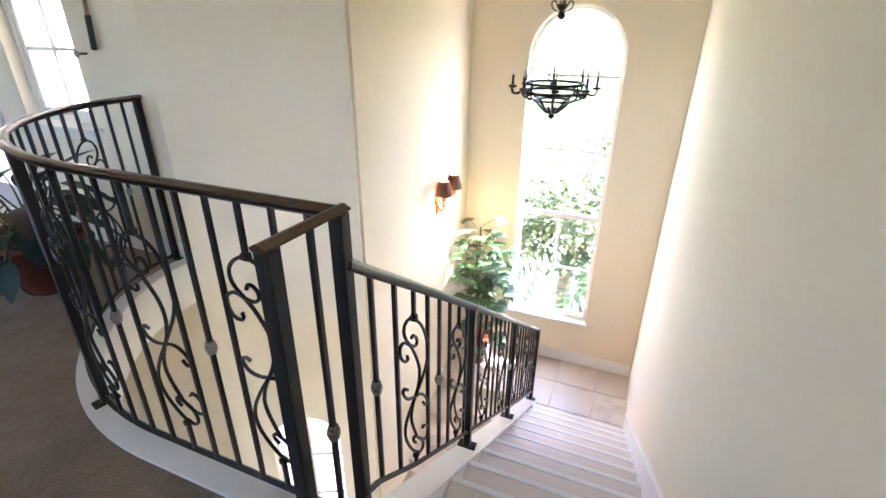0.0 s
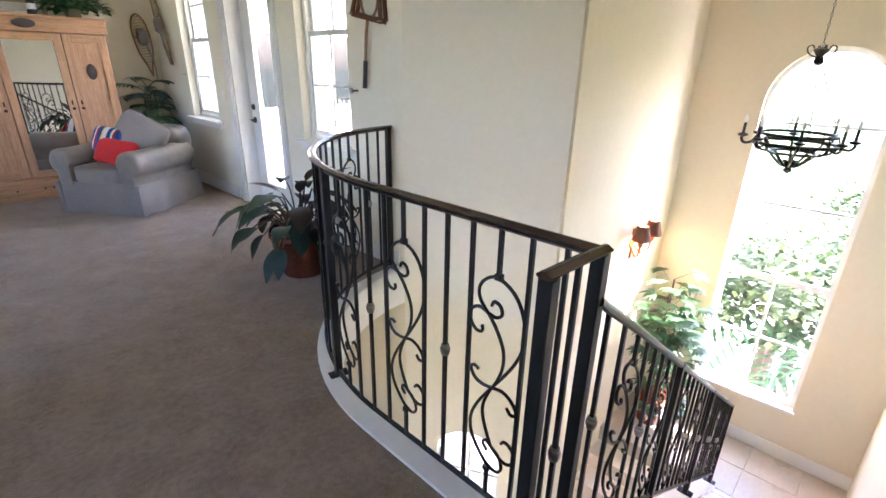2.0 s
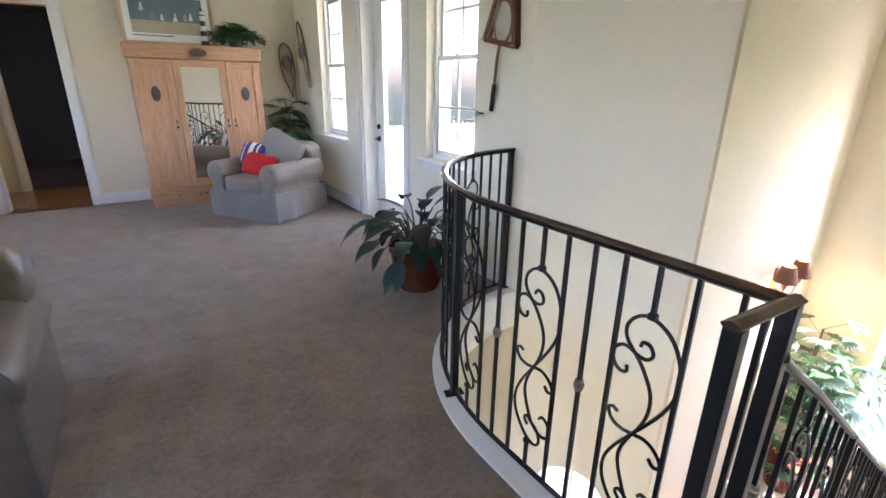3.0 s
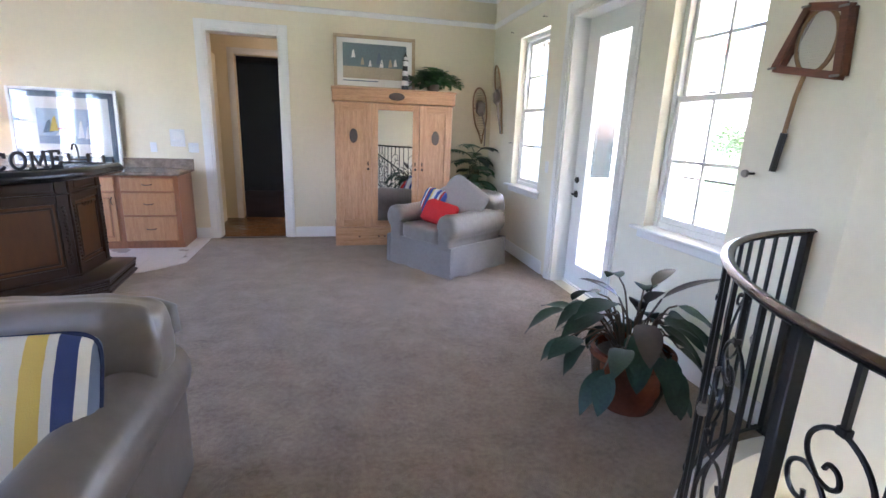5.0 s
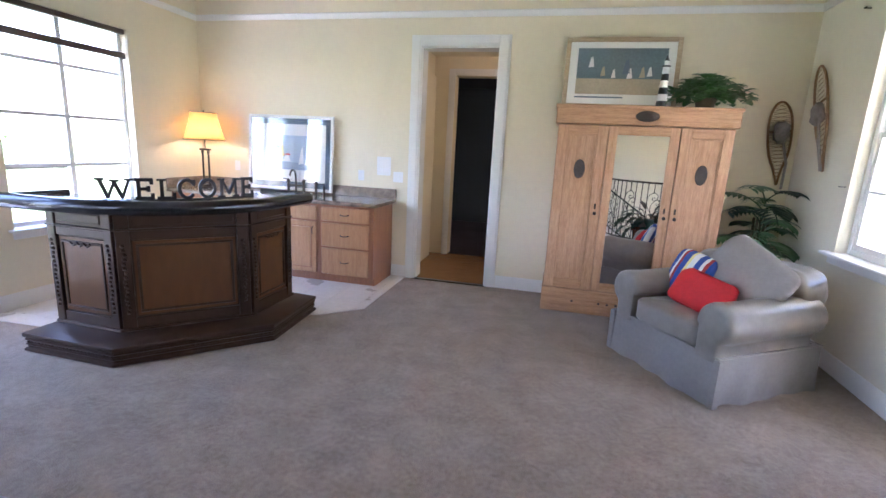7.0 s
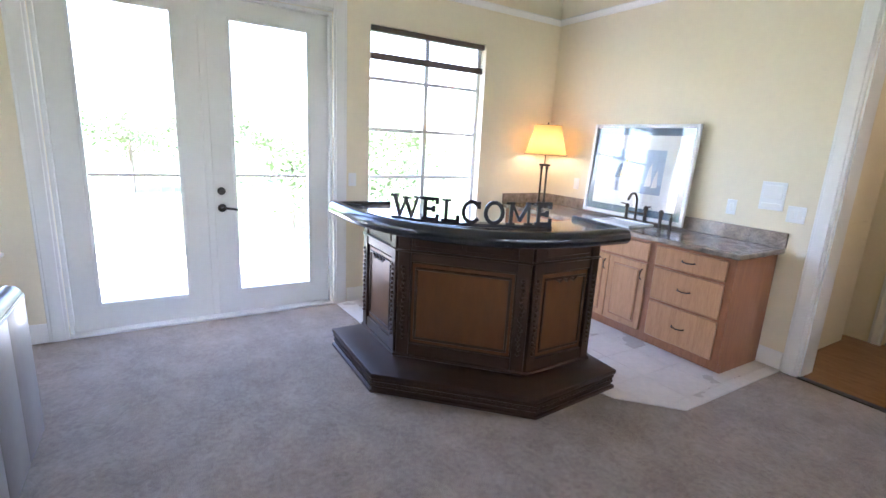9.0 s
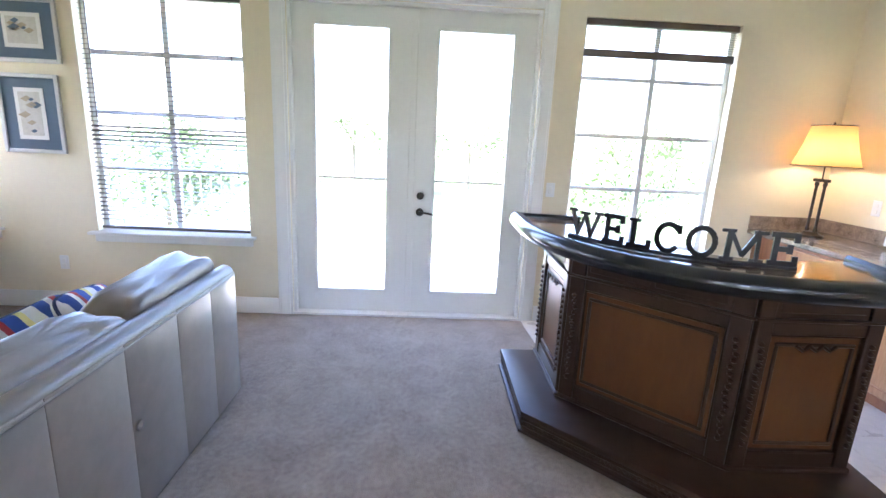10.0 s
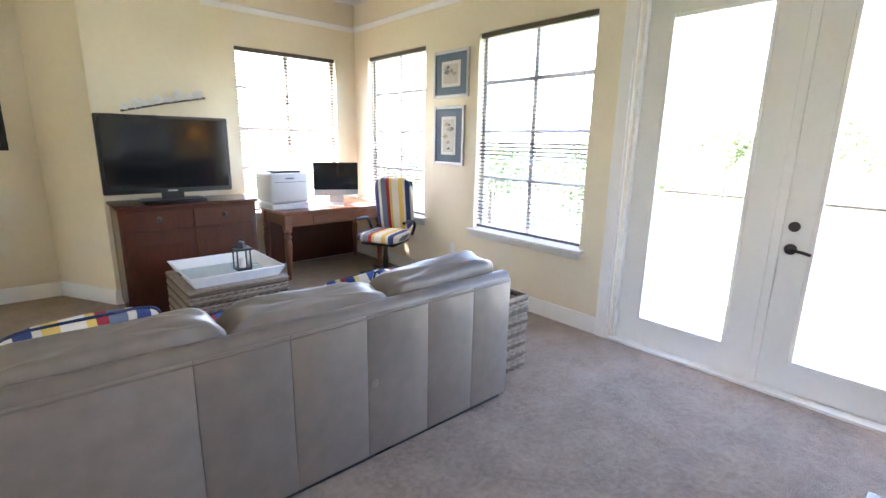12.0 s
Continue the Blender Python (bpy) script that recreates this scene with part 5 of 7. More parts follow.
for i, (a, b) in enumerate(doors):
    fr = 0.085 if i != 1 else 0.075
    dr = part("door", box(a, -0.012, 0.255, a + fr, 0.03, 1.795, bev=0.003), PINE, am)
    part("door_stile", box(b - fr, -0.012, 0.255, b, 0.03, 1.795, bev=0.003), PINE, dr)
    part("door_rail", box(a + fr, -0.012, 0.255, b - fr, 0.03, 0.255 + fr, bev=0.003), PINE_X, dr)
    part("door_rail", box(a + fr, -0.012, 1.795 - fr, b - fr, 0.03, 1.795, bev=0.003), PINE_X, dr)
    if i == 1:
        part("mirror_glass", box(a + fr, 0.004, 0.255 + fr, b - fr, 0.012, 1.795 - fr), MIRROR, dr, "clear mirror glass")
    else:
        part("door_panel", box(a + fr, 0.006, 0.255 + fr, b - fr, 0.02, 1.795 - fr), PINE, dr)
        bm = box(a + fr, -0.002, 0.255 + fr, b - fr, 0.006, 0.255 + fr + 0.012)
        bx(bm, a + fr, -0.002, 1.795 - fr - 0.012, b - fr, 0.006, 1.795 - fr)
        bx(bm, a + fr, -0.002, 0.255 + fr, a + fr + 0.012, 0.006, 1.795 - fr)
        bx(bm, b - fr - 0.012, -0.002, 0.255 + fr, b - fr, 0.006, 1.795 - fr)
        part("panel_moulding", bm, PINE, dr)
        part("medallion", oval(0.05, 0.088), CARVED, dr, "dark carved oval medallion", at=pose((a + b) / 2, 0.006, 1.40, 90, 0, 0))
    kx = b - 0.04 if i < 2 else a + 0.04
    part("keyhole_plate", box(kx - 0.008, -0.016, 1.04, kx + 0.008, -0.012, 1.09, bev=0.002), BRONZE, dr)
    part("knob", lathe([(0.008, 0), (0.008, 0.015), (0.017, 0.022), (0.015, 0.034), (0.005, 0.038)], 10), BRONZE, dr, at=pose(kx, -0.012, 1.0, 90, 0, 0))
bm = bmesh.new()
for x in (0.30, 0.55, 0.63, 0.71, 0.98):
    lathe([(0.012, 0), (0.010, 0.004)], 8, bm, (x, 0, 0))
part("plinth_knots", bm, CARVED, am, at=pose(0, 0.0, 0.12, 90, 0, 0))


def framed(name, m, w, h, label, frame_mat, fw, mat_mat, mw, art, depth=0.025):
    """A framed print that faces local -y and stands on z = 0; art(t, w, h) adds the picture's shapes."""
    t = thing(name, m, label, "picture")
    for a in ((0, -depth, 0, fw, 0, h), (w - fw, -depth, 0, w, 0, h), (fw, -depth, 0, w - fw, 0, fw), (fw, -depth, h - fw, w - fw, 0, h)):
        part("frame", box(*a, bev=0.004), frame_mat, t)
    part("mat", box(fw, -0.012, fw, w - fw, -0.004, h - fw), mat_mat, t)
    art(t, w, h)
    return t


def seascape(t, w, h):
    x0, x1, z0, z1 = 0.115, w - 0.115, 0.135, h - 0.10
    zm = z0 + (z1 - z0) * 0.34
    part("printed_sky", box(x0, -0.0155, zm, x1, -0.012, z1), SEASCAPE_SKY, t)
    part("printed_beach", box(x0, -0.0155, z0, x1, -0.012, zm), SEASCAPE_SEA, t)
    for u, v, s, mt in ((0.16, 0.70, 0.05, PAPER), (0.30, 0.50, 0.045, SEASCAPE_SEA), (0.42, 0.45, 0.04, PAPER), (0.56, 0.60, 0.07, SLATE), (0.60, 0.46, 0.05, PAPER), (0.74, 0.48, 0.05, SEASCAPE_SEA), (0.82, 0.50, 0.045, PAPER)):
        cx, cz = x0 + (x1 - x0) * u, z0 + (z1 - z0) * v
        part("printed_sail", slab([(cx - s * 0.5, cz - s), (cx + s * 0.55, cz - s * 0.9), (cx + s * 0.2, cz + s), (cx - s * 0.15, cz + s * 0.8)], -0.0185, -0.0155), mt, t)
    part("caption_bar", box(x0, -0.0155, 0.10, x0 + (x1 - x0) * 0.55, -0.012, 0.112), SLATE, t, "thin line of small grey lettering")


framed("framed_seascape", pose(1.0, 8.83, 1.975, -5, 0, 0), 1.04, 0.66, "large framed beach print leaning on the armoire top", PINE_TOP, 0.042, PAPER, 0.08, seascape)
lh = thing("lighthouse_figure", pose(1.875, 8.60, 1.975), "black and white striped lighthouse figurine on the armoire", "figurine")
for i in range(6):
    r0, r1 = 0.048 - i * 0.0035, 0.048 - (i + 1) * 0.0035
    part("band", lathe([(r0, i * 0.058), (r1, (i + 1) * 0.058)], 14), BLACK if i % 2 == 0 else PAPER, lh)
part("gallery", lathe([(0.035, 0.348), (0.037, 0.352), (0.037, 0.360), (0.02, 0.362)], 14), BLACK, lh)
part("lamp_room", lathe([(0.019, 0.36), (0.019, 0.40)], 10), PAPER, lh)
part("roof", lathe([(0.026, 0.40), (0.012, 0.425), (0.003, 0.45)], 10), BLACK, lh)


# ---- leaves and plants ----
def leaf(bm, base, way, length, width, droop=0.5, up=Vector((0, 0, 1)), fold=0.15, n=6, wave=0.0):
    """One pointed leaf that starts at base, bends down as it goes and is folded along its rib."""
    base, d = Vector(base), Vector(way).normalized()
    sd = d.cross(up)
    sd = sd.normalized() if sd.length > 1e-4 else Vector((1, 0, 0))
    rows, p = [], base.copy()
    for i in range(n + 1):
        k = i / n
        hw = width / 2 * (math.sin(math.pi * min(1.0, k ** 0.75)) ** 0.8 if 0 < k < 1 else 0.02)
        nrm = sd.cross(d).normalized()
        lift = nrm * hw * fold
        wob = nrm * wave * math.sin(k * 9)
        rows.append((bm.verts.new(p - sd * hw + lift + wob), bm.verts.new(p), bm.verts.new(p + sd * hw + lift - wob)))
        p = p + d * (length / n)
        d = (d + Vector((0, 0, -1)) * droop / n).normalized()
    for a, b in zip(rows, rows[1:]):
        bm.faces.new((a[0], a[1], b[1], b[0]))
        bm.faces.new((a[1], a[2], b[2], b[1]))


rng = random.Random(7)

pl = thing("potted_philodendron", pose(2.59, 4.53, 0), "large dark-leaved potted plant in a reddish glazed pot", "potted plant")
part("pot", lathe([(0.15, 0.0), (0.165, 0.02), (0.205, 0.16), (0.225, 0.30), (0.24, 0.315), (0.235, 0.345), (0.205, 0.345), (0.195, 0.30)], 28), TERRA, pl)
part("soil", lathe([(0.20, 0.295), (0.195, 0.305)], 20), BARK, pl)
stalks = []
for i in range(44):
    a = i * 2.399 + rng.uniform(-0.3, 0.3)
    low = i % 3 == 0
    reach = rng.uniform(0.24, 0.40) if low else rng.uniform(0.14, 0.40)
    top = rng.uniform(0.26, 0.42) if low else rng.uniform(0.42, 0.66)
    if math.cos(a) > 0.35:
        reach *= 0.62
    tip = Vector((math.cos(a) * reach, math.sin(a) * reach, top))
    base_ = Vector((math.cos(a) * 0.06, math.sin(a) * 0.06, 0.30))
    mid = base_.lerp(tip, 0.5) + Vector((0, 0, 0.14))
    stalks.append((base_, mid, tip, a, low))
for b0, m0, t0, a, low in stalks:
    part("stalk", tube(soft([tuple(b0), tuple(m0), tuple(t0)], 2), lambda k: 0.0075 - 0.003 * k, 5), STEM, pl)
for i, (b0, m0, t0, a, low) in enumerate(stalks):
    bm = bmesh.new()
    d = Vector((math.cos(a), math.sin(a), rng.uniform(-1.1, -0.4) if low else rng.uniform(-0.35, 0.35)))
    leaf(bm, t0, d, rng.uniform(0.21, 0.31), rng.uniform(0.10, 0.155), rng.uniform(0.6, 1.5), fold=0.2, n=8, wave=0.005)
    part("leaf", bm, LEAF_RED if i % 17 == 3 else LEAF, pl)
for a, ln_, tl, z_ in ((-0.5, 0.34, 0.75, 0.66), (0.4, 0.26, 0.5, 0.70), (-1.9, 0.27, 0.9, 0.66), (2.6, 0.24, 0.6, 0.64)):
    bm = bmesh.new()
    p0 = Vector((0.11 * math.cos(a), 0.11 * math.sin(a), z_))
    tube([(0, 0, 0.30), (p0.x * 0.4, p0.y * 0.4, 0.52), p0], 0.006, 5, bm)
    leaf(bm, p0, (math.cos(a), math.sin(a), tl), ln_, 0.085, 0.5, fold=0.35, n=7)
    part("young_leaf", bm, LEAF_RED, pl, "upright reddish young leaf")


def palm_frond(bm, base, a, length, rise, n=14, lw=0.03, ll=0.2):
    p, d = Vector(base), Vector((math.cos(a), math.sin(a), rise)).normalized()
    pts = [p.copy()]
    for i in range(n):
        p = p + d * length / n
        d = (d + Vector((0, 0, -1.5 / n))).normalized()
        pts.append(p.copy())
        if i > 2:
            sd = d.cross(Vector((0, 0, 1))).normalized()
            for s in (-1, 1):
                leaf(bm, p, d * 0.5 + sd * s, ll * (1.15 - i / n * 0.6), lw, 0.8, n=3, fold=0.1)
    tube(pts, 0.005, 4, bm)


cp = thing("corner_plant", pose(2.86, 8.62, 0), "green artificial palm in the corner behind the armchair", "potted plant")
part("pot", lathe([(0.13, 0), (0.17, 0.3), (0.16, 0.32), (0.14, 0.30)], 16), WICKER_DK, cp)
for i in range(5):
    part("cane", tube([(0.02 * i - 0.04, 0, 0.28), (0.03 * i - 0.06, 0.02, 1.05)], 0.012, 5), STEM, cp)
for i in range(22):
    bm = bmesh.new()
    a = i * 2.399
    sc_ = 0.50 if math.sin(a) < 0.3 and math.cos(a) < 0.3 else 0.28
    palm_frond(bm, (0, 0, 0.70 + 0.024 * i), a, sc_ + rng.uniform(-0.06, 0.06), rng.uniform(0.5, 1.4), 11, 0.05, 0.19)
    part("frond", bm, LEAF_PALM if i % 3 else LEAF, cp)

iv = thing("ivy_plant", pose(2.25, 8.66, 1.975), "bushy green artificial ivy on top of the armoire", "plant")
part("pot", lathe([(0.07, 0), (0.09, 0.09), (0.08, 0.10)], 14), WICKER_DK, iv)
bm = bmesh.new()
bm2 = bmesh.new()
for c in range(34):
    a = c * 2.399
    for j in range(14):
        r = rng.uniform(0.03, 0.33)
        z = 0.24 - r * 0.45 + rng.uniform(-0.05, 0.06)
        aa = a + rng.uniform(-0.35, 0.35)
        leaf(bm if c % 2 else bm2, (r * math.cos(aa), 0.5 * r * math.sin(aa), max(0.02, z)), (math.cos(aa), math.sin(aa), rng.uniform(-0.2, 0.7)), rng.uniform(0.08, 0.12), rng.uniform(0.06, 0.085), 0.9, n=4)
part("foliage", bm, LEAF_LIVE, iv)["kind"] = "stuff"
part("foliage", bm2, LEAF_LIVE, iv)["kind"] = "stuff"

# rhapis palm on the landing
lp = thing("landing_palm", pose(5.62, 2.62, LAND_Z), "tall potted fan palm in the corner of the stair landing", "potted plant")
part("pot", lathe([(0.14, 0), (0.19, 0.30), (0.20, 0.32), (0.17, 0.33), (0.16, 0.30)], 20), TERRA, lp)
canes = []
for i in range(7):
    a, h = i * 0.9, rng.uniform(0.8, 1.75)
    tip = Vector((0.16 * math.cos(a) - 0.02, 0.13 * math.sin(a) - 0.04, h))
    part("cane", tube([(0.05 * math.cos(a), 0.05 * math.sin(a), 0.28), tip], 0.011, 5), STEM, lp)
    canes.append(tip)
for c in canes:
    for j in range(10):
        bm = bmesh.new()
        a = j * 2.399 + c.z * 3
        z = c.z - j * 0.07
        hub = Vector((c.x + 0.17 * math.cos(a), c.y + 0.15 * math.sin(a), z + 0.10))
        hub.x, hub.y = min(hub.x, 0.22), min(hub.y, 0.20)
        tube([(c.x, c.y, z), hub], 0.003, 4, bm)
        for q in range(11):
            b = a + (q - 5) * 0.27
            leaf(bm, hub, (math.cos(b), math.sin(b), 0.15), rng.uniform(0.13, 0.20), 0.035, 1.0, n=3, fold=0.1)
        part("fan_leaf", bm, LEAF_PALM, lp)


# ---- bar ----
br = thing("home_bar", pose(0, 0, 0), "dark carved walnut home bar with a black padded rim", "bar")
foot = [(-2.43, 6.15), (-1.68, 6.14), (-0.985, 6.87), (-1.035, 7.59), (-1.35, 7.62), (-1.45, 7.05), (-1.9, 6.62), (-2.43, 6.60)]
part("plinth", prism(foot, 0.0, 0.105), BARWOOD, br)
cap_ = [(-2.45, 6.135), (-1.67, 6.125), (-0.97, 6.865), (-1.02, 7.605), (-1.35, 7.635), (-1.45, 7.05), (-1.9, 6.62), (-2.45, 6.615)]
part("plinth_cap", prism(cap_, 0.105, 0.14, bev=0.008), BARWOOD, br)
def bead(line, z, r, label=""):
    return part("plinth_bead", tube([(x, y, z) for x, y in line], r, 6), BARWOOD, br, label)


bead([(-2.435, 6.143), (-1.683, 6.132), (-0.978, 6.868), (-1.028, 7.596)], 0.018, 0.016)
bead([(-2.432, 6.147), (-1.681, 6.137), (-0.982, 6.869), (-1.032, 7.592)], 0.056, 0.008)
bead([(-2.432, 6.147), (-1.681, 6.137), (-0.982, 6.869), (-1.032, 7.592)], 0.092, 0.011)
rope = bmesh.new()
for p_, q_ in (((-2.43, 6.146), (-1.681, 6.136)), ((-1.681, 6.136), (-0.981, 6.868)), ((-0.981, 6.868), (-1.031, 7.592))):
    n_ = int(math.dist(p_, q_) / 0.03)
    for i in range(n_):
        k = (i + 0.5) / n_
        lathe([(0.003, -0.009), (0.009, -0.004), (0.009, 0.004), (0.003, 0.009)], 6, rope, (p_[0] + (q_[0] - p_[0]) * k, p_[1] + (q_[1] - p_[1]) * k, 0.074))
part("plinth_rope", rope, BARWOOD, br, "row of small carved beads")["kind"] = "stuff"
bead([(-2.43, 6.372), (-1.848, 6.362), (-1.227, 6.978), (-1.227, 7.552)], 0.150, 0.014)
core = [(-2.43, 6.40), (-1.86, 6.39), (-1.255, 6.99), (-1.255, 7.55), (-1.42, 7.58), (-1.50, 7.10), (-1.95, 6.66), (-2.43, 6.64)]
part("carcass", prism(core, 0.14, 1.0), BARWOOD, br)


def facet(p0, p1, insets, raised=True):
    """One panelled face of the bar between two plan points: stiles, rails, panel and mouldings, facing right of the way."""
    d = Vector((p1[0] - p0[0], p1[1] - p0[1]))
    L = d.length
    m = pose(p0[0], p0[1], 0, 0, 0, math.degrees(math.atan2(d.y, d.x)))
    s = 0.085 if L > 0.7 else 0.07
    for a in ((0, -0.028, 0.14, s, 0.0, 0.99), (L - s, -0.028, 0.14, L, 0.0, 0.99)):
        part("stile", box(*a, bev=0.004), BARWOOD, br, at=m)
    part("rail", box(s, -0.022, 0.14, L - s, 0.0, 0.235, bev=0.004), BARWOOD, br, at=m)
    part("rail", box(s, -0.022, 0.80, L - s, 0.0, 0.86, bev=0.004), BARWOOD, br, at=m)
    part("frieze", box(s, -0.016, 0.875, L - s, 0.0, 0.99, bev=0.004), BARWOOD, br, at=m)
    pn = part("panel", box(s + 0.012, -0.010, 0.247, L - s - 0.012, 0.0, 0.788), BARPANEL, br, at=m)
    bm = bmesh.new()
    x0, x1, z0, z1, w = s + 0.03, L - s - 0.03, 0.268, 0.765, 0.018
    for a in ((x0, z0, x1, z0 + w), (x0, z1 - w, x1, z1), (x0, z0 + w, x0 + w, z1 - w), (x1 - w, z0 + w, x1, z1 - w)):
        bx(bm, a[0], -0.020, a[1], a[2], -0.009, a[3], bev=0.004)
    part("panel_moulding", bm, BARWOOD, br, at=m)
    fr = bmesh.new()
    n = max(1, round(L / 0.42))
    for i in range(n):
        fx0 = s + 0.02 + (L - 2 * s - 0.02) * i / n
        fx1 = s + (L - 2 * s - 0.02) * (i + 1) / n
        bx(fr, fx0, -0.026, 0.90, fx1, -0.015, 0.965, bev=0.006)
    part("frieze_panel", fr, BARWOOD, br, at=m)
    dn = bmesh.new()
    for i in range(int(L / 0.022)):
        bx(dn, i * 0.022 + 0.003, -0.040, 0.972, i * 0.022 + 0.016, -0.016, 0.992)
    part("dentil_band", dn, BARWOOD, br, "row of small carved beads", at=m)
    part("ledge", box(-0.01, -0.036, 0.862, L + 0.01, 0.0, 0.877, bev=0.004), BARWOOD, br, at=m)
    for x in (s / 2, L - s / 2):
        cv = bmesh.new()
        for i in range(16):
            z = 0.28 + i * 0.032
            lathe([(0.003, -0.014), (0.014, -0.006), (0.014, 0.004), (0.003, 0.012)], 6, cv, (x + 0.006 * math.sin(i * 1.6), -0.030, z))
        part("carved_drop", cv, BARWOOD, br, "carved leaf drop on the stile", at=m)["kind"] = "stuff"
    if L < 0.75:
        cv = bmesh.new()
        for k in (-1, 0, 1):
            tube([(L / 2 + k * 0.06 - 0.03, -0.022, 0.755), (L / 2 + k * 0.06, -0.026, 0.735), (L / 2 + k * 0.06 + 0.03, -0.022, 0.755)], 0.009, 5, cv)
        part("carved_crest", cv, BARWOOD, br, "small carved crest above the panel", at=m)


facet((-2.43, 6.40), (-1.86, 6.39), None)
facet((-1.86, 6.39), (-1.255, 6.99), None)
facet((-1.255, 6.99), (-1.255, 7.55), None)
outer_ = soft([(-2.58, 6.20), (-1.98, 6.19), (-1.52, 6.36), (-1.20, 6.66), (-1.07, 7.02), (-1.06, 7.55)], 3)
inner_ = soft([(-2.52, 6.62), (-2.02, 6.64), (-1.74, 6.80), (-1.56, 7.06), (-1.53, 7.35), (-1.58, 7.66)], 3)
part("counter_bed", prism([(x, y) for x, y in outer_] + [(x, y) for x, y in inner_[::-1]], 1.0, 1.045), BARWOOD, br)
part("counter_top", prism([(x, y) for x, y in outer_] + [(x, y) for x, y in inner_[::-1]], 1.045, 1.058), BARINLAY, br, "polished reddish-brown bar top")
part("padded_rim", tube([(x, y, 1.045) for x, y in outer_], 0.052, 12, flat=0.95), BARTOP, br, "thick glossy black rounded rim")
for a, b in ((outer_[0], inner_[0]), (inner_[-1], outer_[-1])):
    part("end_rim", tube([(*a, 1.062), (*b, 1.062)], 0.028, 8), BARTOP, br)

# iron welcome sign standing along the outer edge
sg = thing("welcome_sign", pose(0, 0, 0), "black cut-iron sign of upright letters standing on the bar", "sign")
sp = [(-1.95, 6.37), (-1.745, 6.49), (-1.56, 6.67), (-1.43, 6.91), (-1.345, 7.20)]
sp = soft(sp, 3)
acc = [0.0]
for p, q in zip(sp, sp[1:]):
    acc.append(acc[-1] + math.dist(p, q))
part("foot_bar", tube([(x, y, 1.068) for x, y in sp], 0.012, 5, flat=0.8), IRON, sg)


def on_sign(s):
    for i in range(len(sp) - 1):
        if s <= acc[i + 1] or i == len(sp) - 2:
            k = (s - acc[i]) / (acc[i + 1] - acc[i])
            p, q = sp[i], sp[i + 1]
            return p[0] + (q[0] - p[0]) * k, p[1] + (q[1] - p[1]) * k, math.degrees(math.atan2(q[1] - p[1], q[0] - p[0]))


STROKES = {
    "W": ([((0.08, 1), (0.29, 0.02)), ((0.29, 0.02), (0.50, 0.86)), ((0.50, 0.86), (0.71, 0.02)), ((0.71, 0.02), (0.92, 1))], ((0.08, 1), (0.50, 0.93), (0.92, 1))),
    "E": ([((0.25, 0), (0.25, 1)), ((0.12, 0), (0.9, 0)), ((0.12, 1), (0.88, 1)), ((0.25, 0.5), (0.7, 0.5)), ((0.89, 0), (0.89, 0.22)), ((0.86, 1), (0.86, 0.80)), ((0.70, 0.40), (0.70, 0.62))], ()),
    "L": ([((0.30, 0), (0.30, 1)), ((0.12, 0), (0.9, 0)), ((0.89, 0), (0.89, 0.25))], ((0.30, 1),)),
    "M": ([((0.17, 0), (0.19, 1)), ((0.19, 1), (0.50, 0.16)), ((0.50, 0.16), (0.81, 1)), ((0.81, 1), (0.83, 0))], ((0.17, 0), (0.83, 0), (0.15, 1), (0.85, 1))),
}


def bar_stroke(bm, p, q, t, d):
    u = Vector((q[0] - p[0], q[1] - p[1])).normalized() * t / 2
    n_ = Vector((-u.y, u.x))
    p, q = Vector(p) - u * 0.6, Vector(q) + u * 0.6
    ring_ = [p - n_, q - n_, q + n_, p + n_]
    lo, hi = [[bm.verts.new((v.x, v.y, z)) for v in ring_] for z in (-d, d)]
    bm.faces.new(lo[::-1])
    bm.faces.new(hi)
    for i in range(4):
        bm.faces.new((lo[i], lo[(i + 1) % 4], hi[(i + 1) % 4], hi[i]))


def letter(ch_, w, h, t=0.023, d=0.006):
    """A cut-iron letter with slab serifs, standing on y = 0 and centred on x = 0."""
    bm = bmesh.new()
    lo, hi = t / 2, h - t / 2
    def at_(p):
        return ((p[0] - 0.5) * w, lo + (hi - lo) * p[1])
    if ch_ in "CO":
        a0, a1 = (0.0, 2 * math.pi) if ch_ == "O" else (0.75, 2 * math.pi - 0.75)
        arc = [(0.5 + 0.38 * math.cos(a0 + (a1 - a0) * i / 18), 0.5 + 0.5 * math.sin(a0 + (a1 - a0) * i / 18)) for i in range(19)]
        for p, q in zip(arc, arc[1:]):
            bar_stroke(bm, at_(p), at_(q), t, d)
        if ch_ == "C":
            bar_stroke(bm, at_((0.84, 0.72)), at_((0.84, 0.96)), t * 0.9, d)
        return bm
    lines, feet = STROKES[ch_]
    for k, (p, q) in enumerate(lines):
        bar_stroke(bm, at_(p), at_(q), t * (0.72 if ch_ in "WM" and k % 2 else 1.0), d - 0.0003 * k)
    for x, y in feet:
        x, y = at_((x, y))
        bar_stroke(bm, (x - 0.024, y), (x + 0.024, y), t * 0.66, d - 0.002)
    return bm


widths = {"W": 1.55, "E": 0.95, "L": 0.95, "C": 0.98, "O": 1.05, "M": 1.35}
word = "WELCOME"
unit = acc[-1] / sum(widths[c_] for c_ in word)
s = 0.0
for c_ in word:
    s += widths[c_] * unit / 2
    x, y, yaw = on_sign(s)
    part("letter", letter(c_, widths[c_] * unit * 0.97, 0.15), IRON, sg, at=pose(x, y, 1.074, 90, 0, yaw), flat=True)
    s += widths[c_] * unit / 2

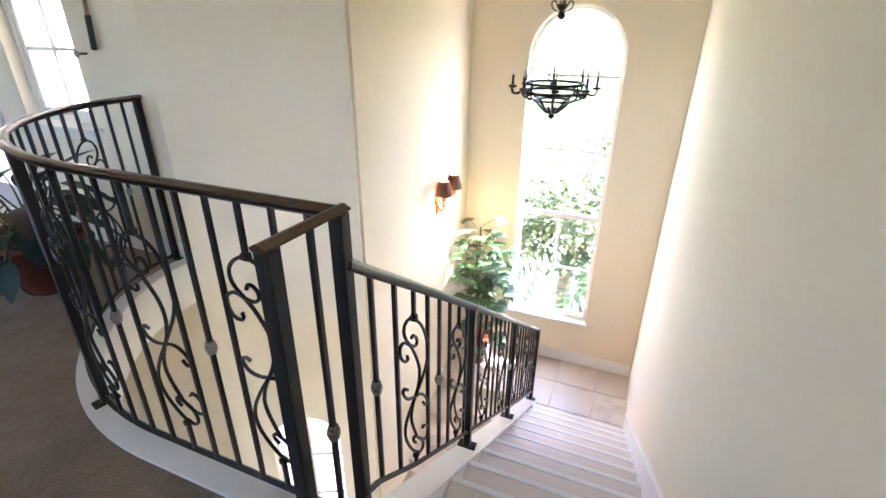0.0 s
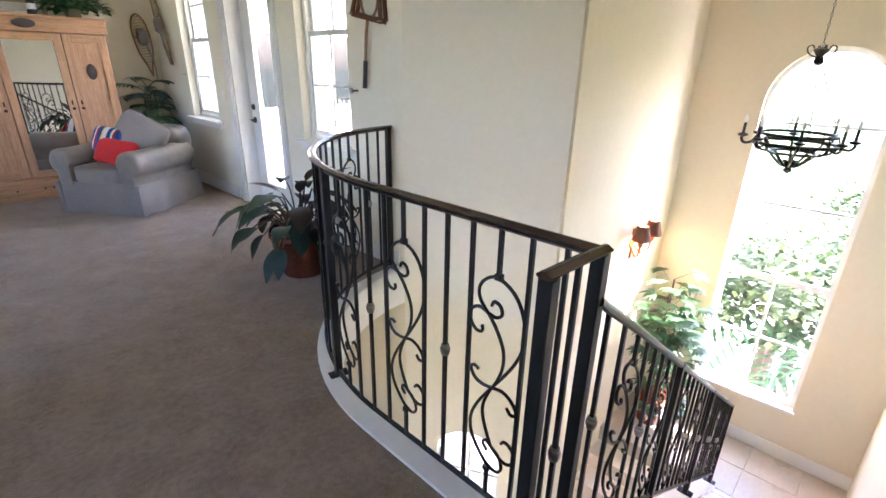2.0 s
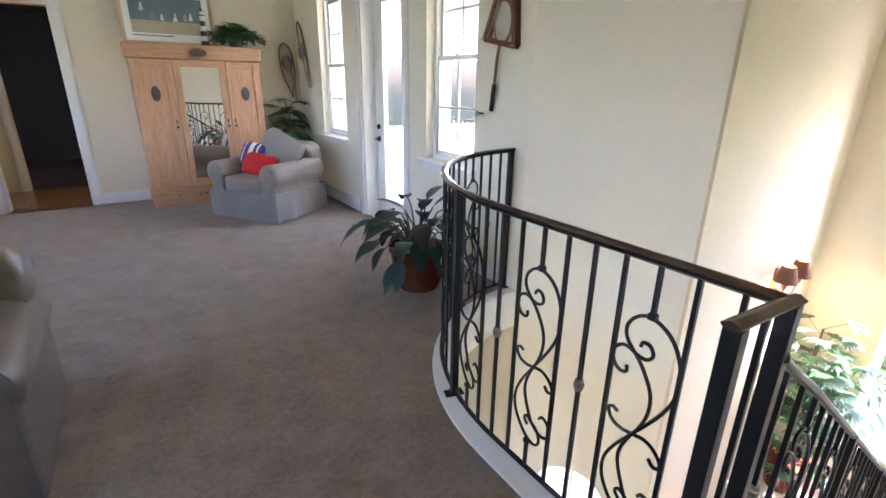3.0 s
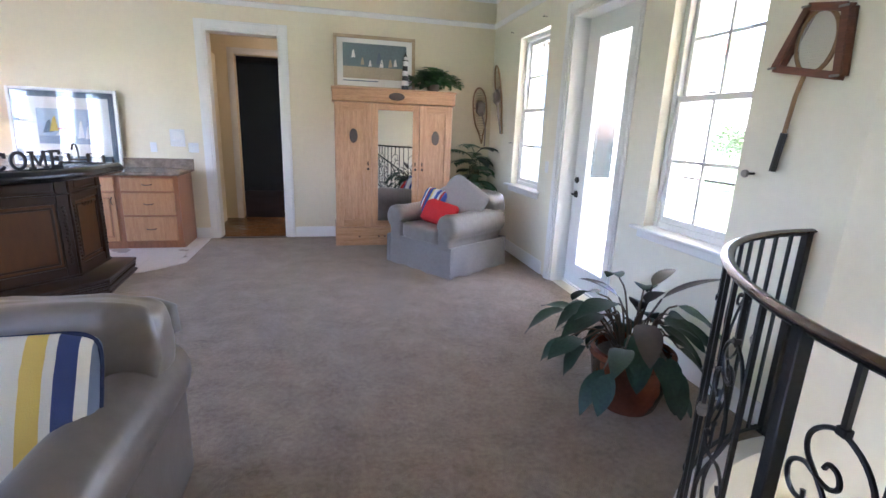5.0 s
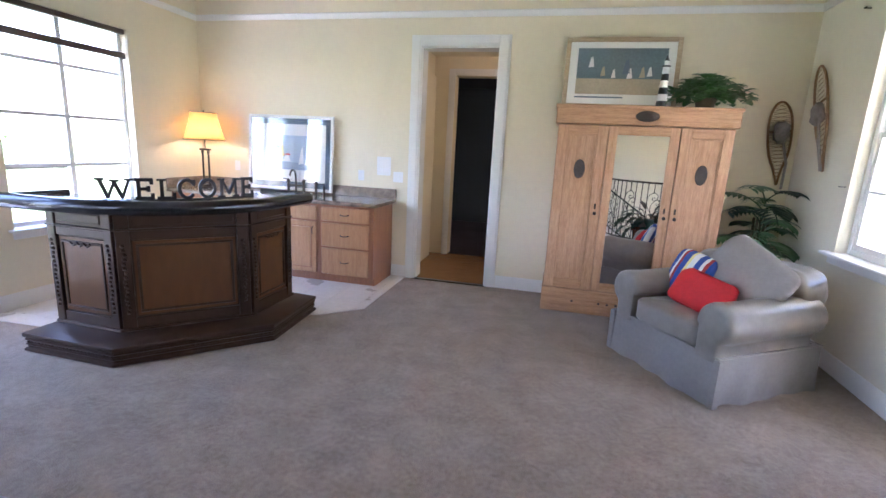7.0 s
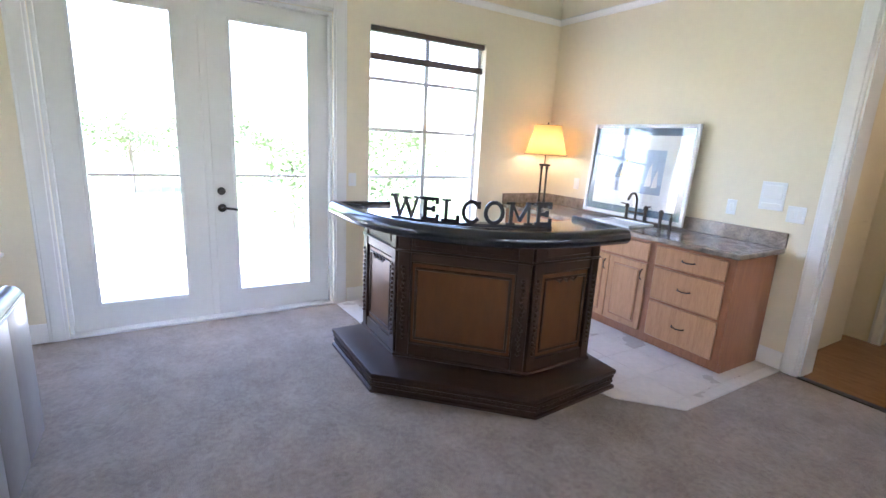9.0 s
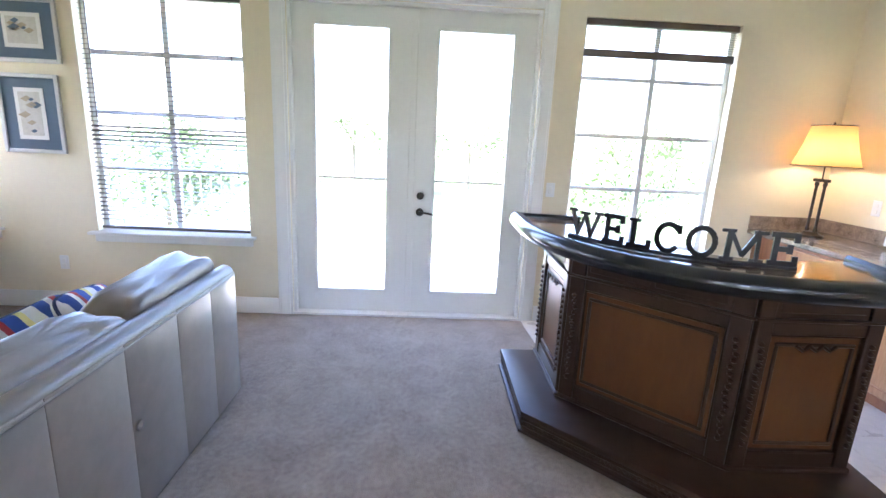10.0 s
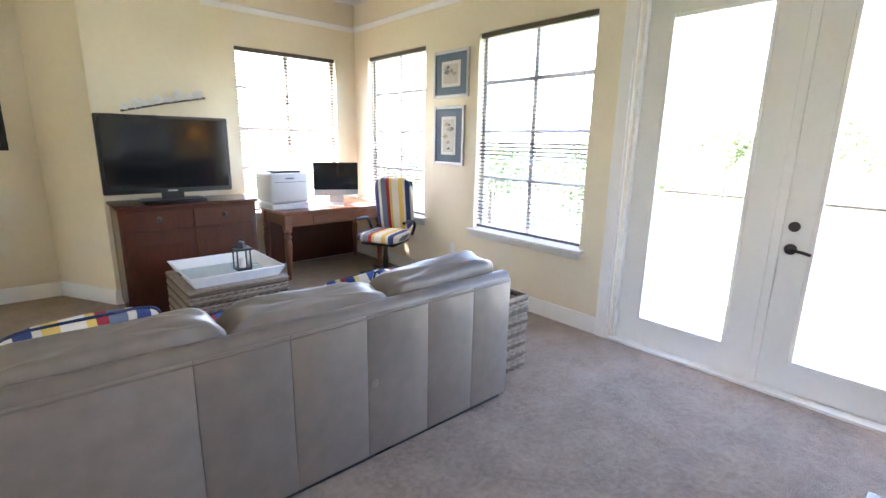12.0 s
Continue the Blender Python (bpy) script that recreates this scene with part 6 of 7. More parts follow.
# tiled floor behind the bar
tf = thing("floor_bar_tiles", pose(0, 0, 0), "pale beige tile floor with an angled edge behind the bar", "floor", kind="structure")
zone = [(-0.62, 9.02), (-0.62, 7.80), (-0.93, 7.50), (-1.9, 7.2), (-2.6, 6.50), (-3.35, 6.46), (-3.35, 9.02)]
part("bed", prism(zone, 0.0005, 0.004), GROUT, tf)


def clip(poly, x0, y0, x1, y1):
    """A convex cell cut by the zone's outline (Sutherland and Hodgman, the zone being cut by the cell)."""
    out = list(poly)
    for ax, v, s_ in ((0, x0, 1), (0, x1, -1), (1, y0, 1), (1, y1, -1)):
        src, out = out, []
        for i in range(len(src)):
            a, b = src[i - 1], src[i]
            ia, ib = (a[ax] - v) * s_ >= 0, (b[ax] - v) * s_ >= 0
            if ia != ib:
                k = (v - a[ax]) / (b[ax] - a[ax])
                out.append((a[0] + (b[0] - a[0]) * k, a[1] + (b[1] - a[1]) * k))
            if ib:
                out.append(b)
    return out


for i in range(9):
    for j in range(9):
        c = clip(zone, -3.35 + i * 0.33 + 0.002, 6.3 + j * 0.33 + 0.002, -3.35 + (i + 1) * 0.33 - 0.002, 6.3 + (j + 1) * 0.33 - 0.002)
        if len(c) > 2:
            part("tile", prism(c, 0.004, 0.009), TILE, tf, flat=True)


# ---- kitchenette along the north wall ----
def raised_front(t, x0, x1, z0, z1, name, pull=True, raised=False):
    d = part(name, box(x0, -0.02, z0, x1, 0.0, z1, bev=0.005), MAPLE, t)
    if raised:
        part("raised_field", box(x0 + 0.06, -0.030, z0 + 0.06, x1 - 0.06, -0.019, z1 - 0.06, bev=0.010), MAPLE, d)
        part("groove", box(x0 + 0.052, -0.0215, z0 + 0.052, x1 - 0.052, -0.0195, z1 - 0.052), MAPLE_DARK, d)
        part("pull", tube([(x1 - 0.035, -0.02, z1 - 0.14), (x1 - 0.035, -0.045, z1 - 0.12), (x1 - 0.035, -0.045, z1 - 0.07), (x1 - 0.035, -0.02, z1 - 0.05)], 0.005, 5), BRONZE, d)
    elif pull:
        c, z = (x0 + x1) / 2, (z0 + z1) / 2
        part("pull", tube([(c - 0.05, -0.02, z + 0.004), (c - 0.04, -0.042, z), (c, -0.048, z - 0.004), (c + 0.04, -0.042, z), (c + 0.05, -0.02, z + 0.004)], 0.005, 5), BRONZE, d)


def base_unit(x, w, kind, label):
    t = thing("base_cabinet", pose(x, 8.44, 0), label, "cabinet", "kitchenette cabinets")
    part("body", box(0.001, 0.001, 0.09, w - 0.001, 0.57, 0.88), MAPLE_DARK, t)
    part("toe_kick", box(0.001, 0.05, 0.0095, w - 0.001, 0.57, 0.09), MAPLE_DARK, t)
    if kind == "drawers":
        for z0, z1 in ((0.11, 0.40), (0.42, 0.68), (0.70, 0.85)):
            raised_front(t, 0.03, w - 0.05, z0, z1, "drawer")
    else:
        raised_front(t, 0.03, w - 0.03, 0.70, 0.85, "drawer", pull=False)
        n = 2 if w > 0.7 else 1
        for i in range(n):
            raised_front(t, 0.03 + i * (w - 0.06) / n + 0.003, 0.03 + (i + 1) * (w - 0.06) / n - 0.003, 0.11, 0.68, "door", raised=True)
    return t


base_unit(-1.43, 0.63, "drawers", "honey maple drawer cabinet at the end of the counter")
base_unit(-2.23, 0.80, "doors", "honey maple sink cabinet with raised panel doors")
base_unit(-2.93, 0.70, "doors", "honey maple cabinet with raised panel door")
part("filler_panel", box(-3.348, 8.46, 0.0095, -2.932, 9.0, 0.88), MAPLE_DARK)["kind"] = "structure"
ct = thing("granite_worktop", pose(0, 0, 0), "polished brown granite worktop with low backsplash", "worktop")
part("slab", box(-3.349, 8.385, 0.88, -0.76, 9.018, 0.92, bev=0.008), GRANITE, ct)
part("backsplash", box(-3.329, 8.995, 0.921, -0.76, 9.019, 1.035, bev=0.003), GRANITE, ct)
part("side_splash", box(-3.349, 8.39, 0.921, -3.330, 9.019, 1.035, bev=0.003), GRANITE, ct)
sk = thing("bar_sink", pose(-1.95, 8.68, 0.921), "small white inset bar sink", "sink")
part("rim", tube([(-0.20, -0.16, 0.006), (0.20, -0.16, 0.006), (0.20, 0.16, 0.006), (-0.20, 0.16, 0.006)], 0.012, 6, closed=True), WHITE, sk)
part("bowl", box(-0.19, -0.15, 0.0, 0.19, 0.15, 0.004), PLASTIC, sk)
fa = thing("bronze_faucet", pose(-1.95, 8.88, 0.92), "dark bronze bridge faucet with a high spout and side spray", "faucet")
part("spout", tube(soft([(-0.02, 0, 0), (-0.02, 0, 0.20), (-0.02, -0.03, 0.27), (-0.02, -0.10, 0.27), (-0.02, -0.13, 0.21)], 2), 0.011, 8), BRONZE, fa)
for x in (-0.12, 0.08):
    part("valve", lathe([(0.022, 0), (0.015, 0.03), (0.014, 0.12), (0.02, 0.13), (0.02, 0.15), (0.006, 0.165)], 10, at=(x, 0, 0)), BRONZE, fa)
    part("lever", tube([(x, 0, 0.155), (x + (0.06 if x > 0 else -0.06), -0.02, 0.165)], 0.006, 6), BRONZE, fa)
part("bridge", tube([(-0.12, 0, 0.09), (0.08, 0, 0.09)], 0.009, 8), BRONZE, fa)
part("side_spray", lathe([(0.02, 0), (0.013, 0.02), (0.015, 0.08), (0.022, 0.13), (0.012, 0.15)], 10, at=(0.24, 0, 0)), BRONZE, fa)
part("soap_pump", lathe([(0.02, 0), (0.013, 0.02), (0.012, 0.09), (0.02, 0.10)], 10, at=(0.34, 0, 0)), BRONZE, fa)
part("soap_nozzle", tube([(0.34, 0, 0.10), (0.34, 0, 0.13), (0.34, -0.05, 0.13)], 0.006, 6), BRONZE, fa)
gv = thing("glass_dish", pose(-1.52, 8.60, 0.92), "small clear glass dish on the worktop", "dish")
part("bowl", lathe([(0.02, 0.0), (0.03, 0.004), (0.045, 0.03), (0.043, 0.03), (0.028, 0.008)], 14), glass("clear_glass", (0.95, 0.97, 0.97)), gv)

mi = thing("framed_sailing_print", pose(-2.63, 8.93, 0.945, -3.5, 0, 0), "white framed sailing print under glass leaning on the worktop", "picture")
for a in ((0, -0.03, 0, 0.035, 0, 0.87), (1.075, -0.03, 0, 1.11, 0, 0.87), (0.035, -0.03, 0, 1.075, 0, 0.035), (0.035, -0.03, 0.835, 1.075, 0, 0.87)):
    part("frame", box(*a, bev=0.005), WHITE, mi)
part("outer_mat", box(0.03, -0.012, 0.03, 1.08, -0.006, 0.84), SLATE, mi, "dark slate outer mat")
part("inner_mat", box(0.10, -0.014, 0.10, 1.01, -0.0121, 0.77), PAPER, mi, "white inner mat")
part("printed_sky", box(0.27, -0.016, 0.33, 0.84, -0.0141, 0.64), PRINTSKY, mi)
part("printed_sea", box(0.27, -0.016, 0.24, 0.84, -0.0141, 0.3298), PRINTSEA, mi)
for cx, cz, w_, h_, mt in ((0.37, 0.43, 0.11, 0.17, SLATE), (0.43, 0.46, 0.09, 0.20, YELLOWCLOTH), (0.50, 0.37, 0.12, 0.09, PAPER), (0.51, 0.42, 0.10, 0.025, RED), (0.70, 0.40, 0.07, 0.24, PAPER), (0.77, 0.37, 0.06, 0.18, PAPER)):
    part("printed_sail", slab([(cx - w_ / 2, cz - h_ * 0.4), (cx + w_ / 2, cz - h_ * 0.35), (cx + w_ * 0.25, cz + h_ * 0.5), (cx - w_ * 0.05, cz + h_ * 0.35)], -0.0182 - 0.0002 * (len(mi.children) - 9), -0.0161), mt, mi)
pane_ = part("glass_pane", box(0.036, -0.024, 0.036, 1.074, -0.0215, 0.834), glass("picture_glass"), mi, "shiny glass pane")
pane_.visible_shadow = False
part("backing", box(0.02, -0.006, 0.02, 1.09, 0.0, 0.85), BLACK, mi)

# table lamp
lm = thing("table_lamp", pose(-3.07, 8.72, 0.92), "lit table lamp with a pale shade on two dark columns", "table lamp")
part("base", lathe([(0.09, 0), (0.09, 0.015), (0.06, 0.025), (0.05, 0.04), (0.02, 0.045)], 20), BRONZE, lm)
for sx in (-1, 1):
    part("column", lathe([(0.014, 0.04), (0.018, 0.06), (0.011, 0.08), (0.011, 0.40), (0.018, 0.42), (0.013, 0.44)], 10, at=(0.04 * sx, 0, 0)), BRONZE, lm)
part("cross_bar", box(-0.075, -0.014, 0.44, 0.075, 0.014, 0.465, bev=0.004), BRONZE, lm)
part("harp", tube([(0, 0, 0.465), (0, 0, 0.605)], 0.006, 6), BRONZE, lm)
LAMPSHADE = bpy.data.materials.new("linen_lampshade")
LAMPSHADE.use_nodes = True
nt = LAMPSHADE.node_tree
df, tl_ = nt.nodes.new("ShaderNodeBsdfDiffuse"), nt.nodes.new("ShaderNodeBsdfTranslucent")
wv = nt.nodes.new("ShaderNodeTexNoise")
wv.inputs["Scale"].default_value = 180
rm = nt.nodes.new("ShaderNodeValToRGB")
rm.color_ramp.elements[0].color, rm.color_ramp.elements[1].color = (0.50, 0.31, 0.115, 1), (0.62, 0.41, 0.17, 1)
mxs = nt.nodes.new("ShaderNodeMixShader")
mxs.inputs[0].default_value = 0.6
nt.links.new(wv.outputs[0], rm.inputs[0])
for n_ in (df, tl_):
    nt.links.new(rm.outputs[0], n_.inputs[0])
nt.links.new(df.outputs[0], mxs.inputs[1])
nt.links.new(tl_.outputs[0], mxs.inputs[2])
nt.links.new(mxs.outputs[0], nt.nodes["Material Output"].inputs[0])
sh = bmesh.new()
prof = [(0.228, 0.565), (0.200, 0.64), (0.174, 0.73), (0.152, 0.82), (0.144, 0.872)]
rings = [[sh.verts.new((r * math.cos(j * math.pi / 16), r * math.sin(j * math.pi / 16), z)) for j in range(32)] for r, z in prof]
for p, q in zip(rings, rings[1:]):
    for j in range(32):
        sh.faces.new((p[j], p[(j + 1) % 32], q[(j + 1) % 32], q[j]))
part("shade", sh, LAMPSHADE, lm, "pale linen bell shade")
part("shade_trim", tube([(0.229 * math.cos(j * math.pi / 16), 0.229 * math.sin(j * math.pi / 16), 0.565) for j in range(32)], 0.004, 5, closed=True), BRONZE, lm)
part("shade_trim", tube([(0.145 * math.cos(j * math.pi / 16), 0.145 * math.sin(j * math.pi / 16), 0.873) for j in range(32)], 0.004, 5, closed=True), BRONZE, lm)
part("bulb", lathe([(0.012, 0.60), (0.03, 0.65), (0.028, 0.69), (0.006, 0.72)], 12), glow("lamp_bulb", (1.0, 0.74, 0.42), 6.0), lm, "glowing bulb")
part("finial", lathe([(0.004, 0.865), (0.009, 0.89), (0.003, 0.905)], 8), BRONZE, lm)


def plate(name, m, w, h, label, category, parts_=()):
    t = thing(name, m, label, category)
    part("cover_plate", box(-w / 2, -0.006, -h / 2, w / 2, 0.0, h / 2, bev=0.003), WHITE, t)
    for x, z, pw, ph in parts_:
        part("rocker", box(x - pw / 2, -0.010, z - ph / 2, x + pw / 2, -0.005, z + ph / 2, bev=0.002), TRIM, t)
    return t


plate("wall_switch", pose(-1.20, 9.02, 1.17), 0.075, 0.12, "white wall switch above the worktop", "switch", ((0, 0, 0.03, 0.06),))
plate("wall_switch", pose(-0.745, 9.02, 1.175), 0.12, 0.12, "white double wall switch beside the doorway", "switch", ((-0.025, 0, 0.03, 0.06), (0.025, 0, 0.03, 0.06)))
plate("intercom_panel", pose(-0.92, 9.02, 1.29), 0.17, 0.21, "white intercom panel on the wall beside the doorway", "intercom", ((0, 0.03, 0.13, 0.10), (0, -0.07, 0.13, 0.03)))
plate("wall_outlet", pose(-2.86, 9.02, 1.19), 0.075, 0.12, "white wall outlet with a dark plug", "outlet", ((0, 0.02, 0.03, 0.03), (0, -0.025, 0.03, 0.03)))
plate("wall_switch", pose(-3.35, 6.62, 1.18, 0, 0, 90), 0.075, 0.12, "white wall switch beside the french doors", "switch", ((0, 0, 0.03, 0.06),))
plate("wall_switch", pose(3.18, 7.06, 1.17, 0, 0, -90), 0.075, 0.12, "white wall switch beside the east door", "switch", ((0, 0, 0.03, 0.06),))
plate("wall_outlet", pose(0.40, 0.47, 0.42, 0, 0, 180), 0.075, 0.12, "white wall outlet above the baseboard", "outlet", ((0, 0.02, 0.03, 0.03), (0, -0.025, 0.03, 0.03)))
plate("wall_outlet", pose(-3.35, 2.55, 0.40, 0, 0, 90), 0.075, 0.12, "white wall outlet under the pictures", "outlet", ((0, 0.02, 0.03, 0.03), (0, -0.025, 0.03, 0.03)))
pg = thing("floor_plug", pose(2.10, 3.68, 0.0), "small tan carpet spot beside the guard", "floor plug")
part("disc", lathe([(0.028, 0.0005), (0.028, 0.003), (0.02, 0.004)], 14), RAWHIDE, pg)


# ---- pictures ----
def small_print(seed):
    def art(t, w, h):
        r_ = random.Random(seed)
        x0, x1, z0, z1 = 0.125, w - 0.125, 0.105, h - 0.105
        part("inner_mat", box(x0, -0.016, z0, x1, -0.012, z1), PAPER, t)
        part("print_ground", box(x0 + 0.03, -0.0185, z0 + 0.03, x1 - 0.03, -0.016, z1 - 0.03), surface("printed_paper", (0.60, 0.58, 0.52), 0.7, vary=0.12, big=14), t)
        for i in range(7):
            cx, cz, s_ = r_.uniform(x0 + 0.06, x1 - 0.06), r_.uniform(z0 + 0.06, z1 - 0.06), r_.uniform(0.02, 0.05)
            part("printed_shape", slab([(cx - s_, cz), (cx, cz - s_ * 0.5), (cx + s_, cz + s_ * 0.1), (cx + s_ * 0.2, cz + s_ * 0.6)], -0.0205, -0.0185), SLATE if i % 2 else SEASCAPE_SEA, t)
    return art


framed("framed_print", pose(-3.35, 2.22, 1.98, 0, 0, 90), 0.53, 0.46, "small silver framed print with slate blue mat", SILVER, 0.03, SLATE, 0.08, small_print(3))
framed("framed_print", pose(-3.35, 2.23, 1.30, 0, 0, 90), 0.47, 0.60, "small silver framed upright print with slate blue mat", SILVER, 0.03, SLATE, 0.08, small_print(5))
framed("dark_framed_print", pose(0.62, 0.47, 1.39, 0, 0, 180), 0.50, 0.55, "dark framed print on the south wall", BLACK, 0.05, SLATE, 0.08, small_print(9))

# ---- television and cabinet ----
tc_ = thing("television_cabinet", pose(-1.60, 1.16, 0), "dark cherry cabinet with drawers under the television", "cabinet")
part("body", box(0.0, 0.0, 0.05, 1.12, 0.45, 0.94, bev=0.006), CHERRY, tc_)
part("plinth", box(0.015, 0.02, 0.0, 1.105, 0.44, 0.06), CHERRY, tc_)
part("top", box(-0.02, -0.01, 0.94, 1.14, 0.475, 0.97, bev=0.008), CHERRY, tc_)
for i in range(2):
    x0 = 0.03 + i * 0.535
    d = part("drawer", box(x0, 0.45, 0.75, x0 + 0.525, 0.465, 0.92, bev=0.004), CHERRY, tc_)
    part("bin_pull", lathe([(0.024, 0), (0.022, 0.012), (0.012, 0.018)], 12), BRONZE, d, "oval metal bin pull", at=pose(x0 + 0.262, 0.465, 0.84, -90, 0, 0))
    d = part("door", box(x0, 0.45, 0.09, x0 + 0.525, 0.465, 0.735, bev=0.004), CHERRY, tc_)
    part("door_panel", box(x0 + 0.08, 0.464, 0.17, x0 + 0.445, 0.470, 0.63, bev=0.006), CHERRY, d)
    part("knob", lathe([(0.006, 0), (0.014, 0.02), (0.004, 0.026)], 8), COLLAR, d, at=pose(x0 + (0.49 if i == 0 else 0.035), 0.465, 0.42, -90, 0, 0))
tv = thing("television", pose(-0.95, 1.38, 0.97), "large flat black television, switched off", "television")
part("foot", box(-0.25, -0.12, 0.0, 0.25, 0.14, 0.02, bev=0.008), BLACK, tv)
part("neck", box(-0.09, -0.03, 0.02, 0.09, 0.0, 0.08), BLACK, tv)
part("housing", box(-0.52, -0.06, 0.07, 0.52, 0.0, 0.745, bev=0.01), BLACK, tv)
part("screen", box(-0.49, 0.0, 0.115, 0.49, 0.003, 0.72), SCREEN, tv, "dark glossy screen")
part("maker_mark", box(-0.04, 0.0, 0.085, 0.04, 0.002, 0.097), PLASTIC, tv)
dg = thing("driftwood_wall_piece", pose(-0.66, 1.12, 1.75, 0, 0, 180), "dark rod with pale gulls hung slanting above the television", "wall decoration")
part("rod", tube([(0, -0.02, 0), (0.36, -0.025, 0.085), (0.70, -0.02, 0.155)], 0.009, 6), BRONZE, dg)
for i in range(8):
    x = 0.04 + i * 0.085
    h_ = (0.05, 0.08, 0.042, 0.07, 0.05, 0.095, 0.045, 0.065)[i]
    bm = cushion(0.115 - h_ * 0.4, 0.025, h_, 0.9, 10, 0.022, i * 3, at=(x, -0.028, 0.010 + x * 0.225))
    part("gull", bm, PAPER, dg, "pale carved gull")

# ---- desk corner ----
dk = thing("writing_desk", pose(-3.28, 0.68, 0), "reddish wooden writing desk with turned legs", "desk")
part("top", box(0, 0, 0.735, 1.33, 0.72, 0.77, bev=0.008), DESKWOOD, dk)
part("apron", box(0.06, 0.655, 0.60, 1.27, 0.68, 0.735), DESKWOOD, dk)
part("modesty_panel", box(0.06, 0.04, 0.04, 1.27, 0.065, 0.735), CHERRY, dk, "dark panel closing the back of the desk")
part("side_apron", box(1.245, 0.06, 0.60, 1.27, 0.66, 0.735), DESKWOOD, dk)
part("side_apron", box(0.06, 0.06, 0.60, 0.085, 0.66, 0.735), DESKWOOD, dk)
part("drawer_front", box(0.36, 0.679, 0.615, 0.97, 0.692, 0.72, bev=0.004), DESKWOOD, dk)
for x in (0.07, 1.26):
    for y in (0.06, 0.66):
        bm = lathe([(0.022, 0), (0.03, 0.03), (0.025, 0.10), (0.036, 0.30), (0.042, 0.42), (0.028, 0.46), (0.044, 0.49), (0.026, 0.52), (0.044, 0.545), (0.03, 0.57)], 14)
        bx(bm, -0.04, -0.04, 0.57, 0.04, 0.04, 0.735, bev=0.004)
        part("leg", bm, DESKWOOD, dk, at=pose(x, y, 0))
pr = thing("laser_printer", pose(-2.14, 0.98, 0.77), "boxy light grey laser printer on the desk", "printer")
part("lower_tray", box(-0.215, -0.21, 0.0, 0.215, 0.22, 0.07, bev=0.012), PLASTIC, pr)
bm = box(-0.22, -0.22, 0.072, 0.22, 0.215, 0.40, bev=0.03, seg=3)
part("body", bm, PLASTIC, pr)
part("top_tray", box(-0.16, -0.10, 0.398, 0.16, 0.17, 0.425, bev=0.012), BLACK, pr)
part("front_seam", box(-0.18, 0.214, 0.30, 0.18, 0.217, 0.304), BLACK, pr)
part("badge", box(-0.05, 0.214, 0.335, 0.05, 0.217, 0.35), SLATE, pr)
mo = thing("desktop_computer", pose(-2.80, 1.02, 0.77, 0, 0, -28), "slim aluminium all-in-one computer with a dark screen", "computer")
part("screen", box(-0.265, -0.010, 0.17, 0.265, 0.012, 0.50, bev=0.004), SCREEN, mo)
part("chin", box(-0.265, -0.010, 0.10, 0.265, 0.012, 0.17, bev=0.004), ALU, mo)
part("back_shell", box(-0.255, -0.03, 0.11, 0.255, -0.010, 0.49, bev=0.01), ALU, mo)
part("stand", box(-0.09, -0.06, 0.0, 0.09, 0.10, 0.008, bev=0.003), ALU, mo)
part("neck", box(-0.085, -0.05, 0.008, 0.085, -0.035, 0.16), ALU, mo)
kb = thing("keyboard", pose(-2.62, 1.24, 0.77, 0, 0, -28), "slim white computer keyboard", "keyboard")
part("plate", box(-0.14, -0.055, 0, 0.14, 0.055, 0.008, bev=0.003), ALU, kb)
km = None
for i in range(12):
    for j in range(4):
        at = pose(-0.125 + i * 0.0227, -0.038 + j * 0.0245, 0.008)
        if km is None:
            km = part("key", box(-0.009, -0.009, 0, 0.009, 0.009, 0.004), WHITE, kb, at=at, flat=True).data
        else:
            again("key", km, kb, at)
pp = thing("paper_stack", pose(-2.98, 1.30, 0.77, 0, 0, 12), "few loose white papers on the desk", "papers")
for i in range(3):
    part("sheet", box(-0.105, -0.148, i * 0.002, 0.105, 0.148, i * 0.002 + 0.0015), PAPER, pp, at=pose(0, 0, 0.0005, 0, 0, i * 9 - 8))

oc = thing("office_chair", pose(-2.90, 1.93, 0, 0, 0, 118), "striped cloth office chair on a black swivel base", "office chair")
part("seat", cushion(0.50, 0.50, 0.11, 0.35, 16, 0.006, 3, at=(0, -0.02, 0.45)), STRIPES, oc)
part("backrest", cushion(0.46, 0.10, 0.60, 0.35, 16, 0.006, 4, at=(0, 0, 0)), STRIPES, oc, at=pose(0, 0.27, 0.54, 8, 0, 0))
part("back_shell", box(-0.21, 0.0, 0.0, 0.21, 0.02, 0.5, bev=0.008), BLACK, oc, at=pose(0, 0.325, 0.60, 8, 0, 0))
part("seat_pan", box(-0.2, -0.2, 0.42, 0.2, 0.2, 0.45, bev=0.01), BLACK, oc)
part("column", lathe([(0.03, 0.10), (0.03, 0.26), (0.022, 0.27), (0.022, 0.42)], 12), BLACK, oc)
for sx in (-1, 1):
    part("armrest", tube(soft([(0.25 * sx, 0.16, 0.50), (0.29 * sx, 0.16, 0.62), (0.29 * sx, 0.10, 0.68), (0.29 * sx, -0.14, 0.68)], 2), 0.018, 8), BLACK, oc)
